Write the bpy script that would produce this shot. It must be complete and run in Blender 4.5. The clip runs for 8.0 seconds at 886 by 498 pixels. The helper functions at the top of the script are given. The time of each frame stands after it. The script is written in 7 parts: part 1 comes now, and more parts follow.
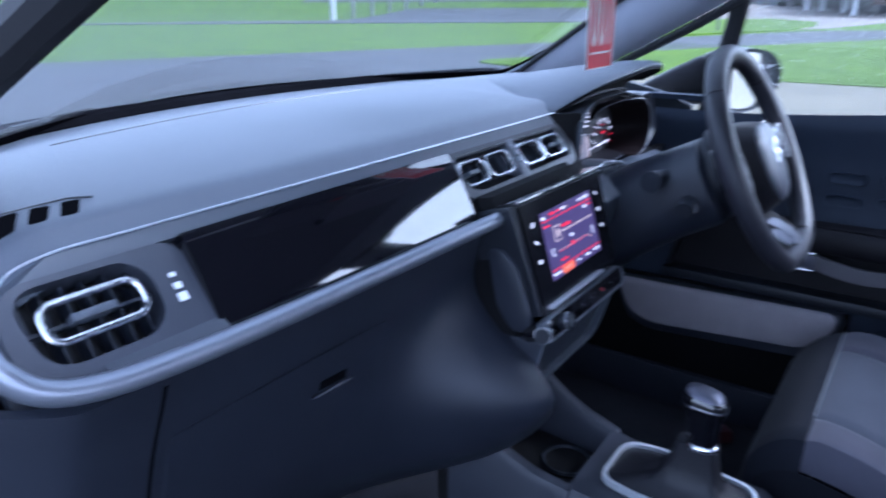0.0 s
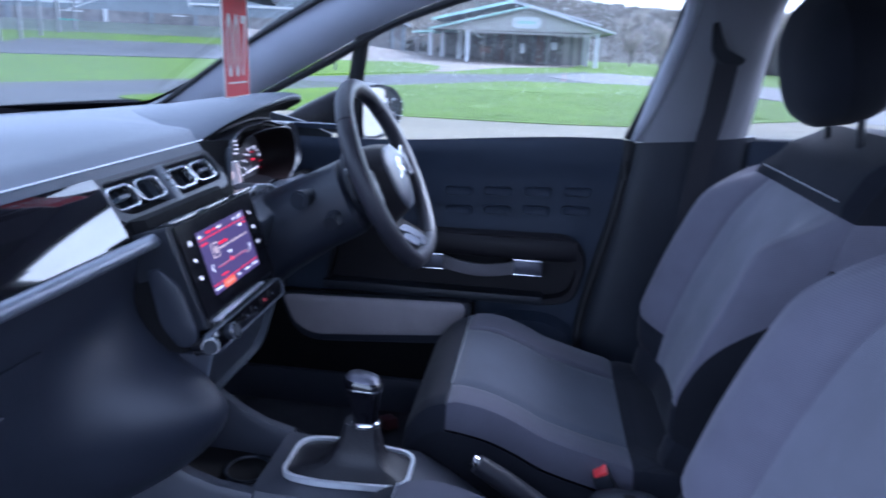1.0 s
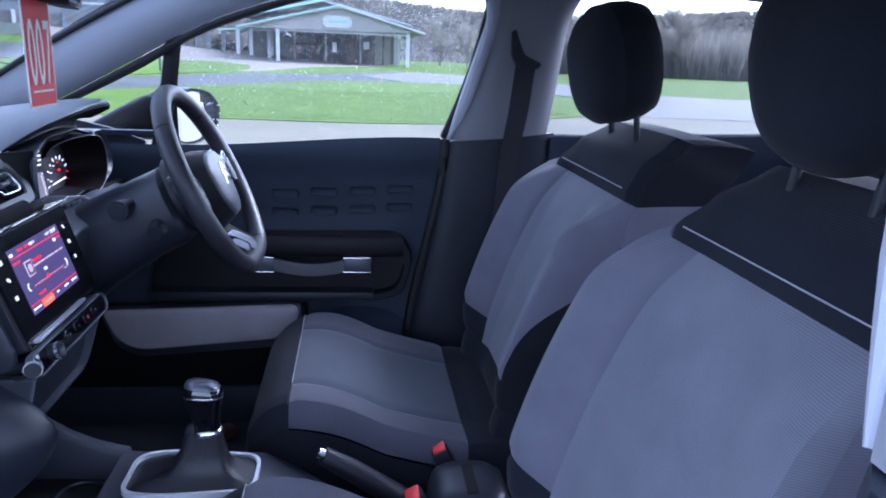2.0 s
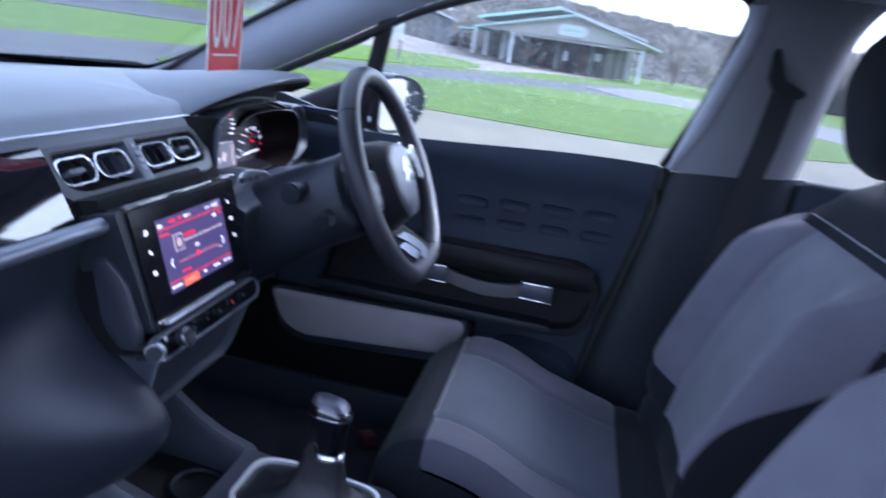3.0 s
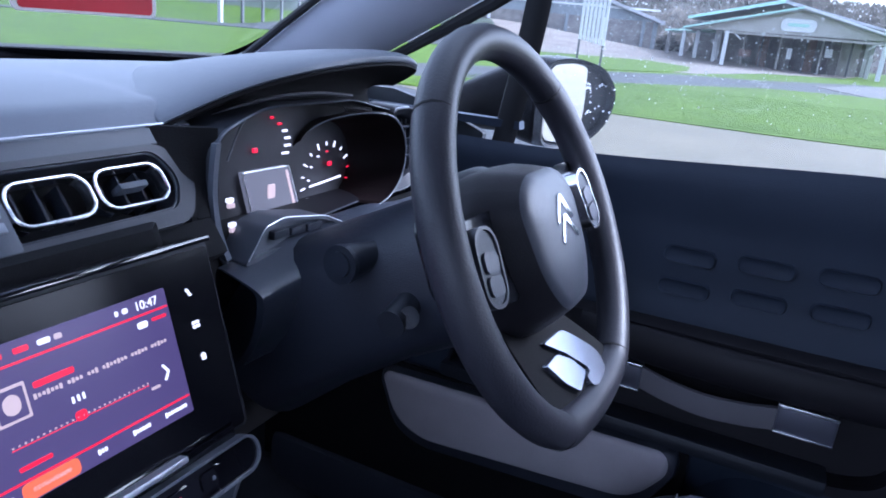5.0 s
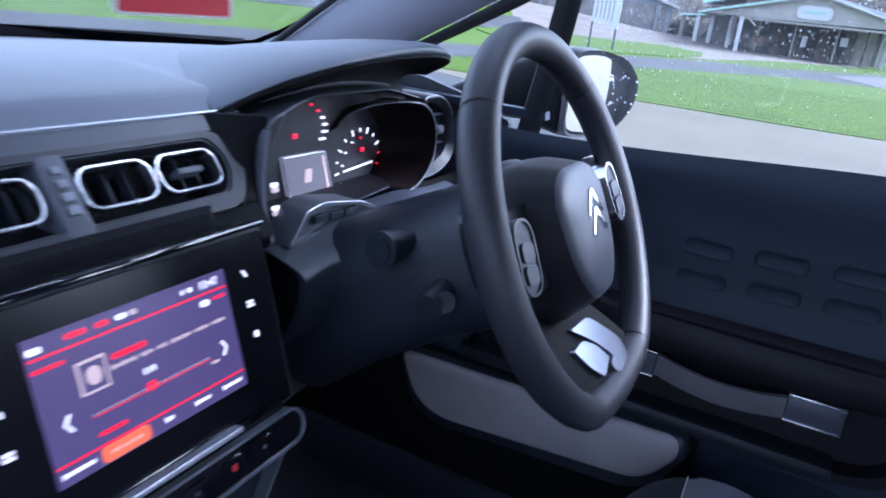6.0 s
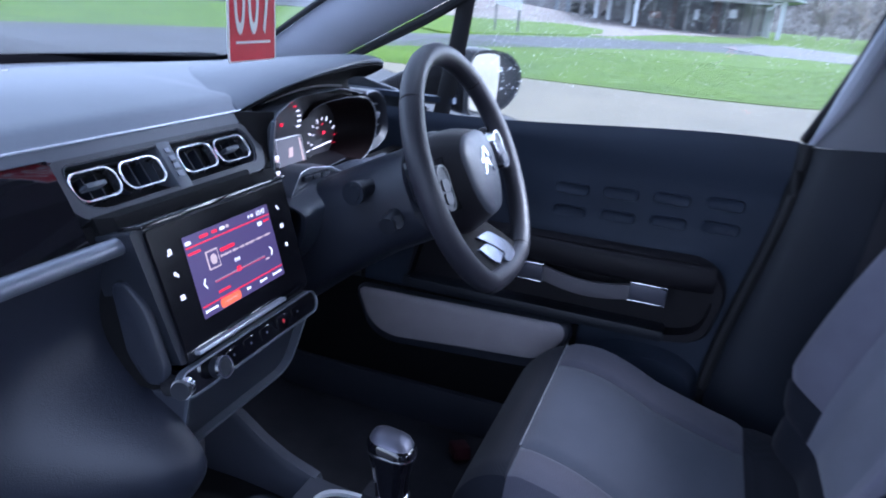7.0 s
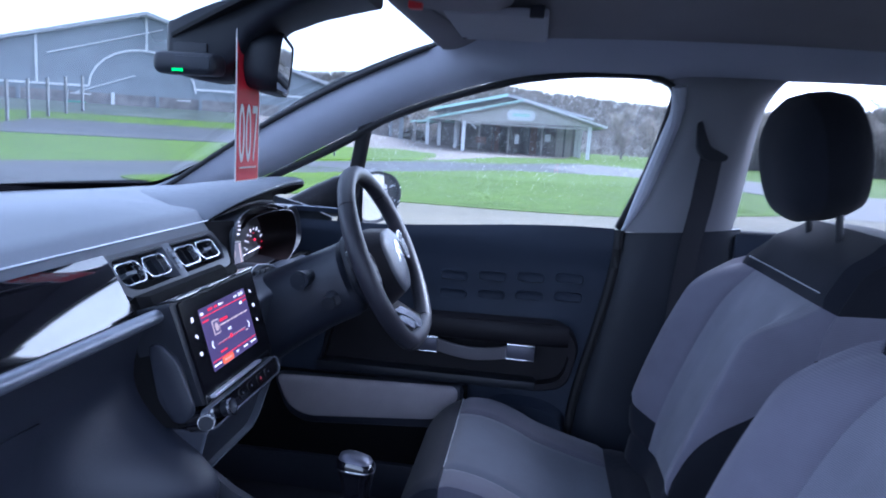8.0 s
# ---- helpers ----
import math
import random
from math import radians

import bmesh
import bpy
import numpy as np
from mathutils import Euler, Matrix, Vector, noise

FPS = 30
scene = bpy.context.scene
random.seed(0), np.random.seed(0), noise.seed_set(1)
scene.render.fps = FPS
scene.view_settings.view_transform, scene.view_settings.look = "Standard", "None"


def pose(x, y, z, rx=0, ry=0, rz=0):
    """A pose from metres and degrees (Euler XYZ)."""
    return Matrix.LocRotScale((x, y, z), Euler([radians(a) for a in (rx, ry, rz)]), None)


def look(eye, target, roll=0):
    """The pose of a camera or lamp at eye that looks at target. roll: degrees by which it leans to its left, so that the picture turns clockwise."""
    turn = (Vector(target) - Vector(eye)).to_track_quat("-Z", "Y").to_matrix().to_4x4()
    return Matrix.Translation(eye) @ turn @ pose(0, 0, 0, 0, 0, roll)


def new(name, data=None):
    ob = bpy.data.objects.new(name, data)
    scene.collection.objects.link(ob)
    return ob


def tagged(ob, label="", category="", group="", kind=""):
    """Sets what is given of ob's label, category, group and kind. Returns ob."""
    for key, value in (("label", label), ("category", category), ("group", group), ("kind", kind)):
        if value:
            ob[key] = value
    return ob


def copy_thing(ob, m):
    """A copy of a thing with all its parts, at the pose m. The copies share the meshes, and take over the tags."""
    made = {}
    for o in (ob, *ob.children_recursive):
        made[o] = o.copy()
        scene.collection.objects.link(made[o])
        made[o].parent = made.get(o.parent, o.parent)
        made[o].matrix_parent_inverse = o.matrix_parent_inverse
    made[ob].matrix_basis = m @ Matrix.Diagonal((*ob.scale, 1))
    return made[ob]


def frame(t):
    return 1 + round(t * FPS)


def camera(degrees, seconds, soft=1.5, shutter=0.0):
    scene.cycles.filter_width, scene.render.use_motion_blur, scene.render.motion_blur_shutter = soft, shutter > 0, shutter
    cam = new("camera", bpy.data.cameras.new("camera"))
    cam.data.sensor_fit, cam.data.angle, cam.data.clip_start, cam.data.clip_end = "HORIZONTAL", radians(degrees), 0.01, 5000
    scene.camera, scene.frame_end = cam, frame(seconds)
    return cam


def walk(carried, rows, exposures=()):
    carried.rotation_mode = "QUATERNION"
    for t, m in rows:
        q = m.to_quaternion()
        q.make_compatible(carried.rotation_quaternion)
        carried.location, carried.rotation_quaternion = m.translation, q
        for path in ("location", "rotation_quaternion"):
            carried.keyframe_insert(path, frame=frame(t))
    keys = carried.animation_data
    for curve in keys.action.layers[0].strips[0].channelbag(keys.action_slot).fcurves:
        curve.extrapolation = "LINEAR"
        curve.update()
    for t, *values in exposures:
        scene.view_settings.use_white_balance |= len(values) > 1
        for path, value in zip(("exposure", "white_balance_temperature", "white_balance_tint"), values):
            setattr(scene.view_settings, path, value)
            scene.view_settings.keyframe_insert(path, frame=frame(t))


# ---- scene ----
cam = camera(64.9, 8.0, 1.8, 0.4)
EXPOSURES = [(0.0, 2.58, 4750, 17), (1.0, 2.66, 4800, 19), (1.5, 2.68, 4850, 20), (3.0, 2.70, 4950, 18), (3.5, 2.63, 4950, 17), (4.5, 2.61, 4950, 20), (6.0, 2.61, 4950, 19), (7.0, 2.68, 4950, 18), (8.0, 2.61, 4800, 19)]
PATH = [
    (0, (-0.865, -0.403, 1.163), (0.674, 0.685, 0.495), -0.3),
    (0.5, (-0.905, -0.436, 1.162), (0.888, 0.236, 0.583), 1.1),
    (1, (-0.952, -0.458, 1.16), (0.953, -0.214, 0.604), 2.3),
    (1.5, (-1.001, -0.452, 1.175), (0.919, -0.605, 0.635), 2.0),
    (1.7, (-1.012, -0.45, 1.175), (0.895, -0.723, 0.64), 2.0),
    (2.8, (-0.884, -0.459, 1.156), (1.031, -0.37, 0.588), 8.7),
    (3, (-0.812, -0.468, 1.158), (1.082, -0.171, 0.588), 8.7),
    (3.5, (-0.622, -0.424, 1.135), (1.211, 0.146, 0.576), 4.1),
    (4, (-0.497, -0.373, 1.103), (1.284, 0.323, 0.516), 3.8),
    (4.5, (-0.319, -0.374, 1.085), (1.416, 0.416, 0.477), 4.8),
    (4.7, (-0.269, -0.374, 1.091), (1.457, 0.434, 0.486), 4.9),
    (5.8, (-0.232, -0.357, 1.092), (1.464, 0.488, 0.449), 6.3),
    (6, (-0.284, -0.357, 1.105), (1.412, 0.468, 0.442), 6.7),
    (6.5, (-0.456, -0.437, 1.143), (1.243, 0.364, 0.456), 6.4),
    (7, (-0.638, -0.49, 1.161), (1.138, 0.13, 0.482), 4.6),
    (7.5, (-0.827, -0.463, 1.182), (1.077, -0.086, 0.7), 4.0),
    (8, (-0.986, -0.458, 1.164), (0.974, -0.214, 0.846), 3.6),
]
walk(cam, [(t, look(eye, target, roll)) for t, eye, target, roll in PATH], EXPOSURES)

# ---- world and light: a bright overcast afternoon ----
world = bpy.data.worlds.new("overcast_sky")
scene.world = world
world.use_nodes = True
wn, wl = world.node_tree.nodes, world.node_tree.links
wn.clear()
sky = wn.new("ShaderNodeTexSky")
sky.sky_type = "NISHITA"
sky.sun_disc = False
sky.sun_elevation, sky.sun_rotation = radians(38), radians(150)
sky.air_density, sky.dust_density, sky.ozone_density = 1.0, 3.0, 1.0
grey = wn.new("ShaderNodeHueSaturation")
grey.inputs["Saturation"].default_value = 0.30
bg = wn.new("ShaderNodeBackground")
bg.inputs["Strength"].default_value = 0.15
wo = wn.new("ShaderNodeOutputWorld")
wl.new(sky.outputs["Color"], grey.inputs["Color"])
wl.new(grey.outputs["Color"], bg.inputs["Color"])
wl.new(bg.outputs["Background"], wo.inputs["Surface"])
sun = new("sun", bpy.data.lights.new("sun", "SUN"))
sun.data.energy, sun.data.angle, sun.data.color = 1.0, radians(25), (1.0, 0.96, 0.9)
sun.matrix_basis = look((30 * math.sin(radians(150)) * 1.0, -26, 24), (0, 0, 0))

# ---- materials ----
def material(name, color, rough=0.5, metal=0.0, grain=None, bump=0.0, bump_scale=400.0, vary=0.12, vary_scale=6.0,
             color2=None, coat=0.0, sheen=0.0, spec=0.5, emission=None, strength=0.0, transmission=0.0, ior=1.45, rough_vary=0.0, island=0.0):
    """A procedural surface: base colour with two scales of variation, roughness, fine relief."""
    m = bpy.data.materials.new(name)
    m.use_nodes = True
    n, l = m.node_tree.nodes, m.node_tree.links
    p = n["Principled BSDF"]
    p.inputs["Roughness"].default_value, p.inputs["Metallic"].default_value = rough, metal
    p.inputs["Specular IOR Level"].default_value = spec
    p.inputs["Coat Weight"].default_value, p.inputs["Coat Roughness"].default_value = coat, 0.06
    p.inputs["Sheen Weight"].default_value = sheen
    p.inputs["Transmission Weight"].default_value, p.inputs["IOR"].default_value = transmission, ior
    co = n.new("ShaderNodeTexCoord")
    big = n.new("ShaderNodeTexNoise")
    big.inputs["Scale"].default_value, big.inputs["Detail"].default_value = vary_scale, 5
    l.new(co.outputs["Object"], big.inputs["Vector"])
    mix = n.new("ShaderNodeMix")
    mix.data_type = "RGBA"
    c = Vector(color)
    c2 = Vector(color2) if color2 else c * (1 + vary)
    mix.inputs["A"].default_value = (*(c * (1 - vary) if not color2 else c), 1)
    mix.inputs["B"].default_value = (*c2, 1)
    ramp = n.new("ShaderNodeMapRange")
    ramp.inputs["From Min"].default_value, ramp.inputs["From Max"].default_value = 0.3, 0.7
    l.new(big.outputs["Fac"], ramp.inputs["Value"])
    l.new(ramp.outputs["Result"], mix.inputs["Factor"])
    out = mix.outputs["Result"]
    fine = n.new("ShaderNodeTexNoise")
    fine.inputs["Scale"].default_value, fine.inputs["Detail"].default_value = bump_scale, 3
    l.new(co.outputs["Object"], fine.inputs["Vector"])
    if grain:
        mul = n.new("ShaderNodeMix")
        mul.data_type, mul.blend_type = "RGBA", "MULTIPLY"
        mul.inputs["Factor"].default_value = grain
        l.new(out, mul.inputs["A"])
        l.new(fine.outputs["Fac"], mul.inputs["B"])
        out = mul.outputs["Result"]
    if island:
        geo = n.new("ShaderNodeNewGeometry")
        hs = n.new("ShaderNodeHueSaturation")
        mr = n.new("ShaderNodeMapRange")
        mr.inputs["To Min"].default_value, mr.inputs["To Max"].default_value = 1 - island, 1 + island
        l.new(geo.outputs["Random Per Island"], mr.inputs["Value"])
        l.new(mr.outputs["Result"], hs.inputs["Value"])
        l.new(out, hs.inputs["Color"])
        out = hs.outputs["Color"]
    l.new(out, p.inputs["Base Color"])
    if rough_vary:
        rr = n.new("ShaderNodeMapRange")
        rr.inputs["To Min"].default_value, rr.inputs["To Max"].default_value = max(0, rough - rough_vary), rough + rough_vary
        l.new(big.outputs["Fac"], rr.inputs["Value"])
        l.new(rr.outputs["Result"], p.inputs["Roughness"])
    if bump:
        b = n.new("ShaderNodeBump")
        b.inputs["Strength"].default_value, b.inputs["Distance"].default_value = bump, 0.002
        l.new(fine.outputs["Fac"], b.inputs["Height"])
        l.new(b.outputs["Normal"], p.inputs["Normal"])
    if emission:
        p.inputs["Emission Color"].default_value = (*emission, 1)
        p.inputs["Emission Strength"].default_value = strength
    return m


def fabric(name, color, period=0.003, contrast=0.35, axis="Z", sheen=0.2):
    """Ribbed upholstery: fine woven lines, period apart, with a soft mottle."""
    m = material(name, color, 0.92, vary=0.08, vary_scale=14, sheen=sheen, spec=0.15)
    n, l = m.node_tree.nodes, m.node_tree.links
    p = n["Principled BSDF"]
    co = n.new("ShaderNodeTexCoord")
    w = n.new("ShaderNodeTexWave")
    w.bands_direction = axis
    w.inputs["Scale"].default_value, w.inputs["Distortion"].default_value = 0.31416 / period, 0.5
    w.inputs["Detail"].default_value, w.inputs["Detail Scale"].default_value = 2, 3
    l.new(co.outputs["Object"], w.inputs["Vector"])
    base = p.inputs["Base Color"].links[0].from_socket
    mul = n.new("ShaderNodeMix")
    mul.data_type, mul.blend_type = "RGBA", "MULTIPLY"
    mul.inputs["Factor"].default_value = contrast
    l.new(base, mul.inputs["A"])
    l.new(w.outputs["Color"], mul.inputs["B"])
    l.new(mul.outputs["Result"], p.inputs["Base Color"])
    b = n.new("ShaderNodeBump")
    b.inputs["Strength"].default_value, b.inputs["Distance"].default_value = 0.3, 0.0006
    l.new(w.outputs["Fac"], b.inputs["Height"])
    l.new(b.outputs["Normal"], p.inputs["Normal"])
    return m


def clear_glass(name, tint=(0.93, 0.96, 0.95), haze=0.04):
    """A thin pane: mostly clear, with a faint film and a weak reflection."""
    m = bpy.data.materials.new(name)
    m.use_nodes = True
    n, l = m.node_tree.nodes, m.node_tree.links
    n.remove(n["Principled BSDF"])
    tr, gl, df = n.new("ShaderNodeBsdfTransparent"), n.new("ShaderNodeBsdfGlossy"), n.new("ShaderNodeBsdfDiffuse")
    tr.inputs["Color"].default_value = (*tint, 1)
    gl.inputs["Roughness"].default_value = 0.02
    df.inputs["Color"].default_value = (0.75, 0.78, 0.8, 1)
    lw = n.new("ShaderNodeLayerWeight")
    lw.inputs["Blend"].default_value = 0.5
    po = n.new("ShaderNodeMath")
    po.operation = "POWER"
    po.inputs[1].default_value = 5.0
    l.new(lw.outputs["Facing"], po.inputs[0])
    fr = n.new("ShaderNodeMapRange")
    fr.inputs["To Min"].default_value, fr.inputs["To Max"].default_value = 0.05, 0.75
    l.new(po.outputs["Value"], fr.inputs["Value"])
    a, b = n.new("ShaderNodeMixShader"), n.new("ShaderNodeMixShader")
    film = n.new("ShaderNodeTexNoise")
    film.inputs["Scale"].default_value = 3.0
    sc = n.new("ShaderNodeMath")
    sc.operation = "MULTIPLY"
    sc.inputs[1].default_value = haze * 2
    l.new(film.outputs["Fac"], sc.inputs[0])
    l.new(sc.outputs["Value"], a.inputs["Fac"])
    l.new(tr.outputs["BSDF"], a.inputs[1])
    l.new(df.outputs["BSDF"], a.inputs[2])
    l.new(fr.outputs["Result"], b.inputs["Fac"])
    l.new(a.outputs["Shader"], b.inputs[1])
    l.new(gl.outputs["BSDF"], b.inputs[2])
    l.new(b.outputs["Shader"], n["Material Output"].inputs["Surface"])
    return m



def leafy(name, color, island=0.2):
    """Thin twigs and leaves: they scatter light on both sides."""
    m = material(name, color, 0.95, vary=0.2, vary_scale=0.2, island=island, spec=0.0)
    n, l = m.node_tree.nodes, m.node_tree.links
    p = n["Principled BSDF"]
    tl, mx = n.new("ShaderNodeBsdfTranslucent"), n.new("ShaderNodeMixShader")
    l.new(p.inputs["Base Color"].links[0].from_socket, tl.inputs["Color"])
    mx.inputs["Fac"].default_value = 0.5
    l.new(p.outputs["BSDF"], mx.inputs[1])
    l.new(tl.outputs["BSDF"], mx.inputs[2])
    l.new(mx.outputs["Shader"], n["Material Output"].inputs["Surface"])
    return m


PAD = material("soft_dash_foam_skin", (0.080, 0.090, 0.112), 0.46, bump=0.25, bump_scale=900, vary=0.06, spec=0.5)
HARD = material("dark_grained_plastic", (0.014, 0.017, 0.025), 0.38, bump=0.25, bump_scale=800, vary=0.15, spec=0.4, rough_vary=0.06)
LOWDASH = material("grained_lower_dash_plastic", (0.017, 0.0195, 0.029), 0.35, bump=0.3, bump_scale=700, vary=0.12, spec=0.6, rough_vary=0.06)
CONSOLEM = material("grained_console_plastic", (0.030, 0.033, 0.045), 0.40, bump=0.25, bump_scale=700, vary=0.12, spec=0.6, rough_vary=0.06)
FILLER = material("smooth_black_filler", (0.006, 0.007, 0.010), 0.16, vary=0.15, spec=0.4)
FLANK = material("brown_black_hub_flank", (0.011, 0.010, 0.013), 0.55, bump=0.15, bump_scale=700, vary=0.12, spec=0.3)
# flat black for shadow gaps and recess shade, also seams and printed border
GAPBLACK = material("shadow_gap_and_border_black", (0.004, 0.004, 0.005), 1.0, vary=0.2, spec=0.0)
HUBSKIN = material("soft_dark_hub_skin", (0.036, 0.040, 0.052), 0.42, bump=0.2, bump_scale=900, vary=0.1, rough_vary=0.05)
SCOOP = material("brown_black_satin_plastic", (0.007, 0.0045, 0.005), 0.5, bump=0.1, bump_scale=600, vary=0.15, spec=0.15)
WETBLACK = material("wet_black_mirror_shell", (0.003, 0.003, 0.004), 0.3, vary=0.15, spec=0.08)
GRAPHITE = material("dark_graphite_plastic", (0.026, 0.028, 0.036), 0.34, bump=0.12, bump_scale=900, vary=0.08)
# near-black for matt plastic, and for shade on knee panel and lower door
HOODUNDER = material("matt_black_and_shade", (0.005, 0.005, 0.006), 0.85, bump=0.2, bump_scale=700, vary=0.15, spec=0.2)
BARSILVER = material("brushed_grey_trim_bar", (0.185, 0.197, 0.232), 0.36, metal=0.55, vary=0.06, rough_vary=0.08)
BLACK = material("black_plastic", (0.011, 0.013, 0.019), 0.5, bump=0.12, bump_scale=700, vary=0.15)
# the shade of vent wells and tray is put into this near-black
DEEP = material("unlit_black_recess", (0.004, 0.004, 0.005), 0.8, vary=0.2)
GREYP = material("graphite_grey_plastic", (0.068, 0.076, 0.094), 0.40, bump=0.12, bump_scale=900, vary=0.05)
SURROUND = material("grained_graphite_surround", (0.040, 0.044, 0.058), 0.42, bump=0.15, bump_scale=900, vary=0.08, rough_vary=0.05)
SATIN = material("satin_silver_trim", (0.52, 0.54, 0.60), 0.36, metal=0.75, vary=0.04, rough_vary=0.05)
SATINDARK = material("dulled_satin_metal", (0.13, 0.13, 0.16), 0.38, metal=0.7, vary=0.06, rough_vary=0.08)
CHROME = material("polished_chrome", (0.86, 0.87, 0.90), 0.20, metal=1.0, vary=0.02, rough_vary=0.04)
PIANO = material("gloss_black_lacquer", (0.004, 0.004, 0.006), 0.04, coat=1.0, vary=0.2, rough_vary=0.02)
GAITERM = material("soft_black_gaiter_leather", (0.011, 0.011, 0.015), 0.46, bump=0.35, bump_scale=260, vary=0.2)
LEATHER = material("black_grained_leather", (0.021, 0.021, 0.028), 0.44, bump=0.18, bump_scale=500, vary=0.12, rough_vary=0.06)
BLADE = material("dulled_chrome_blade", (0.33, 0.35, 0.41), 0.22, metal=0.9, vary=0.05, rough_vary=0.05)
BRIGHT = material("bright_silver_frame", (0.72, 0.74, 0.78), 0.34, metal=0.55, vary=0.03)
SCRBLACK = material("anti_glare_black_glass", (0.005, 0.005, 0.007), 0.22, spec=0.25, vary=0.1, rough_vary=0.03)
RUBBER = material("black_rubber_seal", (0.012, 0.012, 0.014), 0.65, bump=0.1)
DOORSKIN = material("dark_door_plastic", (0.027, 0.035, 0.054), 0.55, spec=0.3, bump=0.3, bump_scale=800, vary=0.12, rough_vary=0.05)
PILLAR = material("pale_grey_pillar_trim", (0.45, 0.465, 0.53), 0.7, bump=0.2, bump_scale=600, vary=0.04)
# darker copy of the pillar trim, for the shaded face of the middle pillar
PILLARB = material("shaded_pillar_trim", (0.22, 0.22, 0.245), 0.75, bump=0.2, bump_scale=600, vary=0.05)
FACEGREY = material("dark_grey_dial_face", (0.024, 0.024, 0.028), 0.4, vary=0.35, vary_scale=14, spec=0.4)
DIALBLACK = material("matt_black_dial_face", (0.006, 0.006, 0.008), 0.5, vary=0.2, spec=0.15)
RAILM = material("grey_cloth_roof_rail", (0.40, 0.395, 0.42), 0.85, bump=0.4, bump_scale=1200, vary=0.05)
LINER = material("grey_woven_headliner", (0.31, 0.292, 0.302), 0.95, bump=0.5, bump_scale=1200, vary=0.05, grain=0.2)
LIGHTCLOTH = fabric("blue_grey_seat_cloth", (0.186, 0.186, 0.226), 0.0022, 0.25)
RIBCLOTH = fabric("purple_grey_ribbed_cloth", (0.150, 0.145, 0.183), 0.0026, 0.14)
DARKCLOTH = fabric("charcoal_seat_cloth", (0.0145, 0.016, 0.023), 0.0022, 0.15, "Z", 0.06)
# cushion copies of the seat cloths, darkened for the shade under the roof
LIGHTCUSHION = fabric("blue_grey_cloth_in_shade", (0.080, 0.087, 0.112), 0.0024, 0.22, "Y")
RIBCUSHION = fabric("purple_grey_cloth_in_shade", (0.092, 0.090, 0.116), 0.0031, 0.28, "Y")
SIDECLOTH = fabric("black_seat_side_cloth", (0.012, 0.013, 0.018), 0.0022, 0.15, "Z", 0.04)
INSERT = fabric("pale_grey_door_insert_cloth", (0.400, 0.368, 0.385), 0.0016, 0.2)
PIPE = material("silver_grey_piping", (0.42, 0.43, 0.47), 0.6, bump=0.4, bump_scale=1500)
CARPET = material("black_car_carpet", (0.032, 0.033, 0.040), 1.0, bump=0.8, bump_scale=600, vary=0.3, spec=0.1)
WEB = material("black_belt_webbing", (0.020, 0.020, 0.026), 0.7, bump=0.4, bump_scale=1400)
REDPL = material("red_buckle_plastic", (0.75, 0.045, 0.05), 0.35, vary=0.05)
STRAP = material("grey_leather_strap", (0.115, 0.107, 0.118), 0.5, bump=0.4, bump_scale=600)
WHITEP = material("white_moulded_plastic", (0.75, 0.76, 0.80), 0.4, vary=0.03)
MIRRORM = material("mirror_silver", (0.92, 0.93, 0.94), 0.02, metal=1.0, vary=0.01)
GLASS = clear_glass("window_glass", haze=0.008)
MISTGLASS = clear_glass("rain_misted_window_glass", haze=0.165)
TINTGLASS = clear_glass("tinted_rear_glass", tint=(0.72, 0.74, 0.75), haze=0.17)
# windscreen haze stands for the veil of the dashboard's reflection
SCREENGLASS = clear_glass("windscreen_glass", tint=(0.82, 0.86, 0.85), haze=0.18)
CARDRED = material("red_printed_card", (0.60, 0.012, 0.028), 0.5, vary=0.10, vary_scale=12)
CARDWHITE = material("white_card_print", (0.80, 0.76, 0.76), 0.4, vary=0.05)
PAINT = material("dark_body_paint", (0.03, 0.03, 0.035), 0.25, coat=0.6, vary=0.05)


def glow(name, color, strength):
    strength *= 0.17
    return material(name, tuple(c * 0.3 for c in color), 0.3, emission=color, strength=strength, vary=0.02)


SCR_BG = glow("lit_screen_violet", (0.080, 0.056, 0.130), 1.15)
SCR_RED = glow("lit_screen_red", (0.95, 0.012, 0.045), 1.25)
SCR_WHITE = glow("lit_screen_white", (0.95, 0.88, 0.90), 1.4)
SCR_ORANGE = glow("lit_screen_orange", (1.0, 0.16, 0.06), 1.1)
SCR_CREAM = glow("lit_screen_cream", (0.75, 0.55, 0.50), 0.9)
LED_GREEN = glow("green_led", (0.05, 1.0, 0.12), 1.6)
COWL = material("grained_grey_cowl_plastic", (0.027, 0.032, 0.045), 0.29, bump=0.25, bump_scale=800, vary=0.12, spec=0.9, rough_vary=0.06)
LCD = glow("lit_cluster_display", (0.180, 0.172, 0.190), 0.9)

# ---- shape helpers ----
def thing(name, at, label, category, group="", kind=""):
    ob = new(name)
    ob.empty_display_size = 0.05
    ob.matrix_basis = Matrix.Translation(at)
    return tagged(ob, label, category, group, kind)


def finish(name, bm, mat, angle=35):
    bmesh.ops.recalc_face_normals(bm, faces=bm.faces)
    me = bpy.data.meshes.new(name)
    bm.to_mesh(me)
    bm.free()
    me.materials.append(mat)
    me.shade_smooth()
    me.set_sharp_from_angle(angle=radians(angle))
    return new(name, me)


def part(name, bm, mat, parent, label="", angle=35):
    """One mesh, built in world metres, as a part of a thing or of a part."""
    ob = finish(name, bm, mat, angle)
    ob.parent = parent
    if parent.type == "EMPTY":
        ob.matrix_parent_inverse = parent.matrix_basis.inverted()
    if label:
        ob["label"] = label
    return ob


def setting(name, bm, mat, label="", category="", angle=35):
    return tagged(finish(name, bm, mat, angle), label, category, "", "structure")


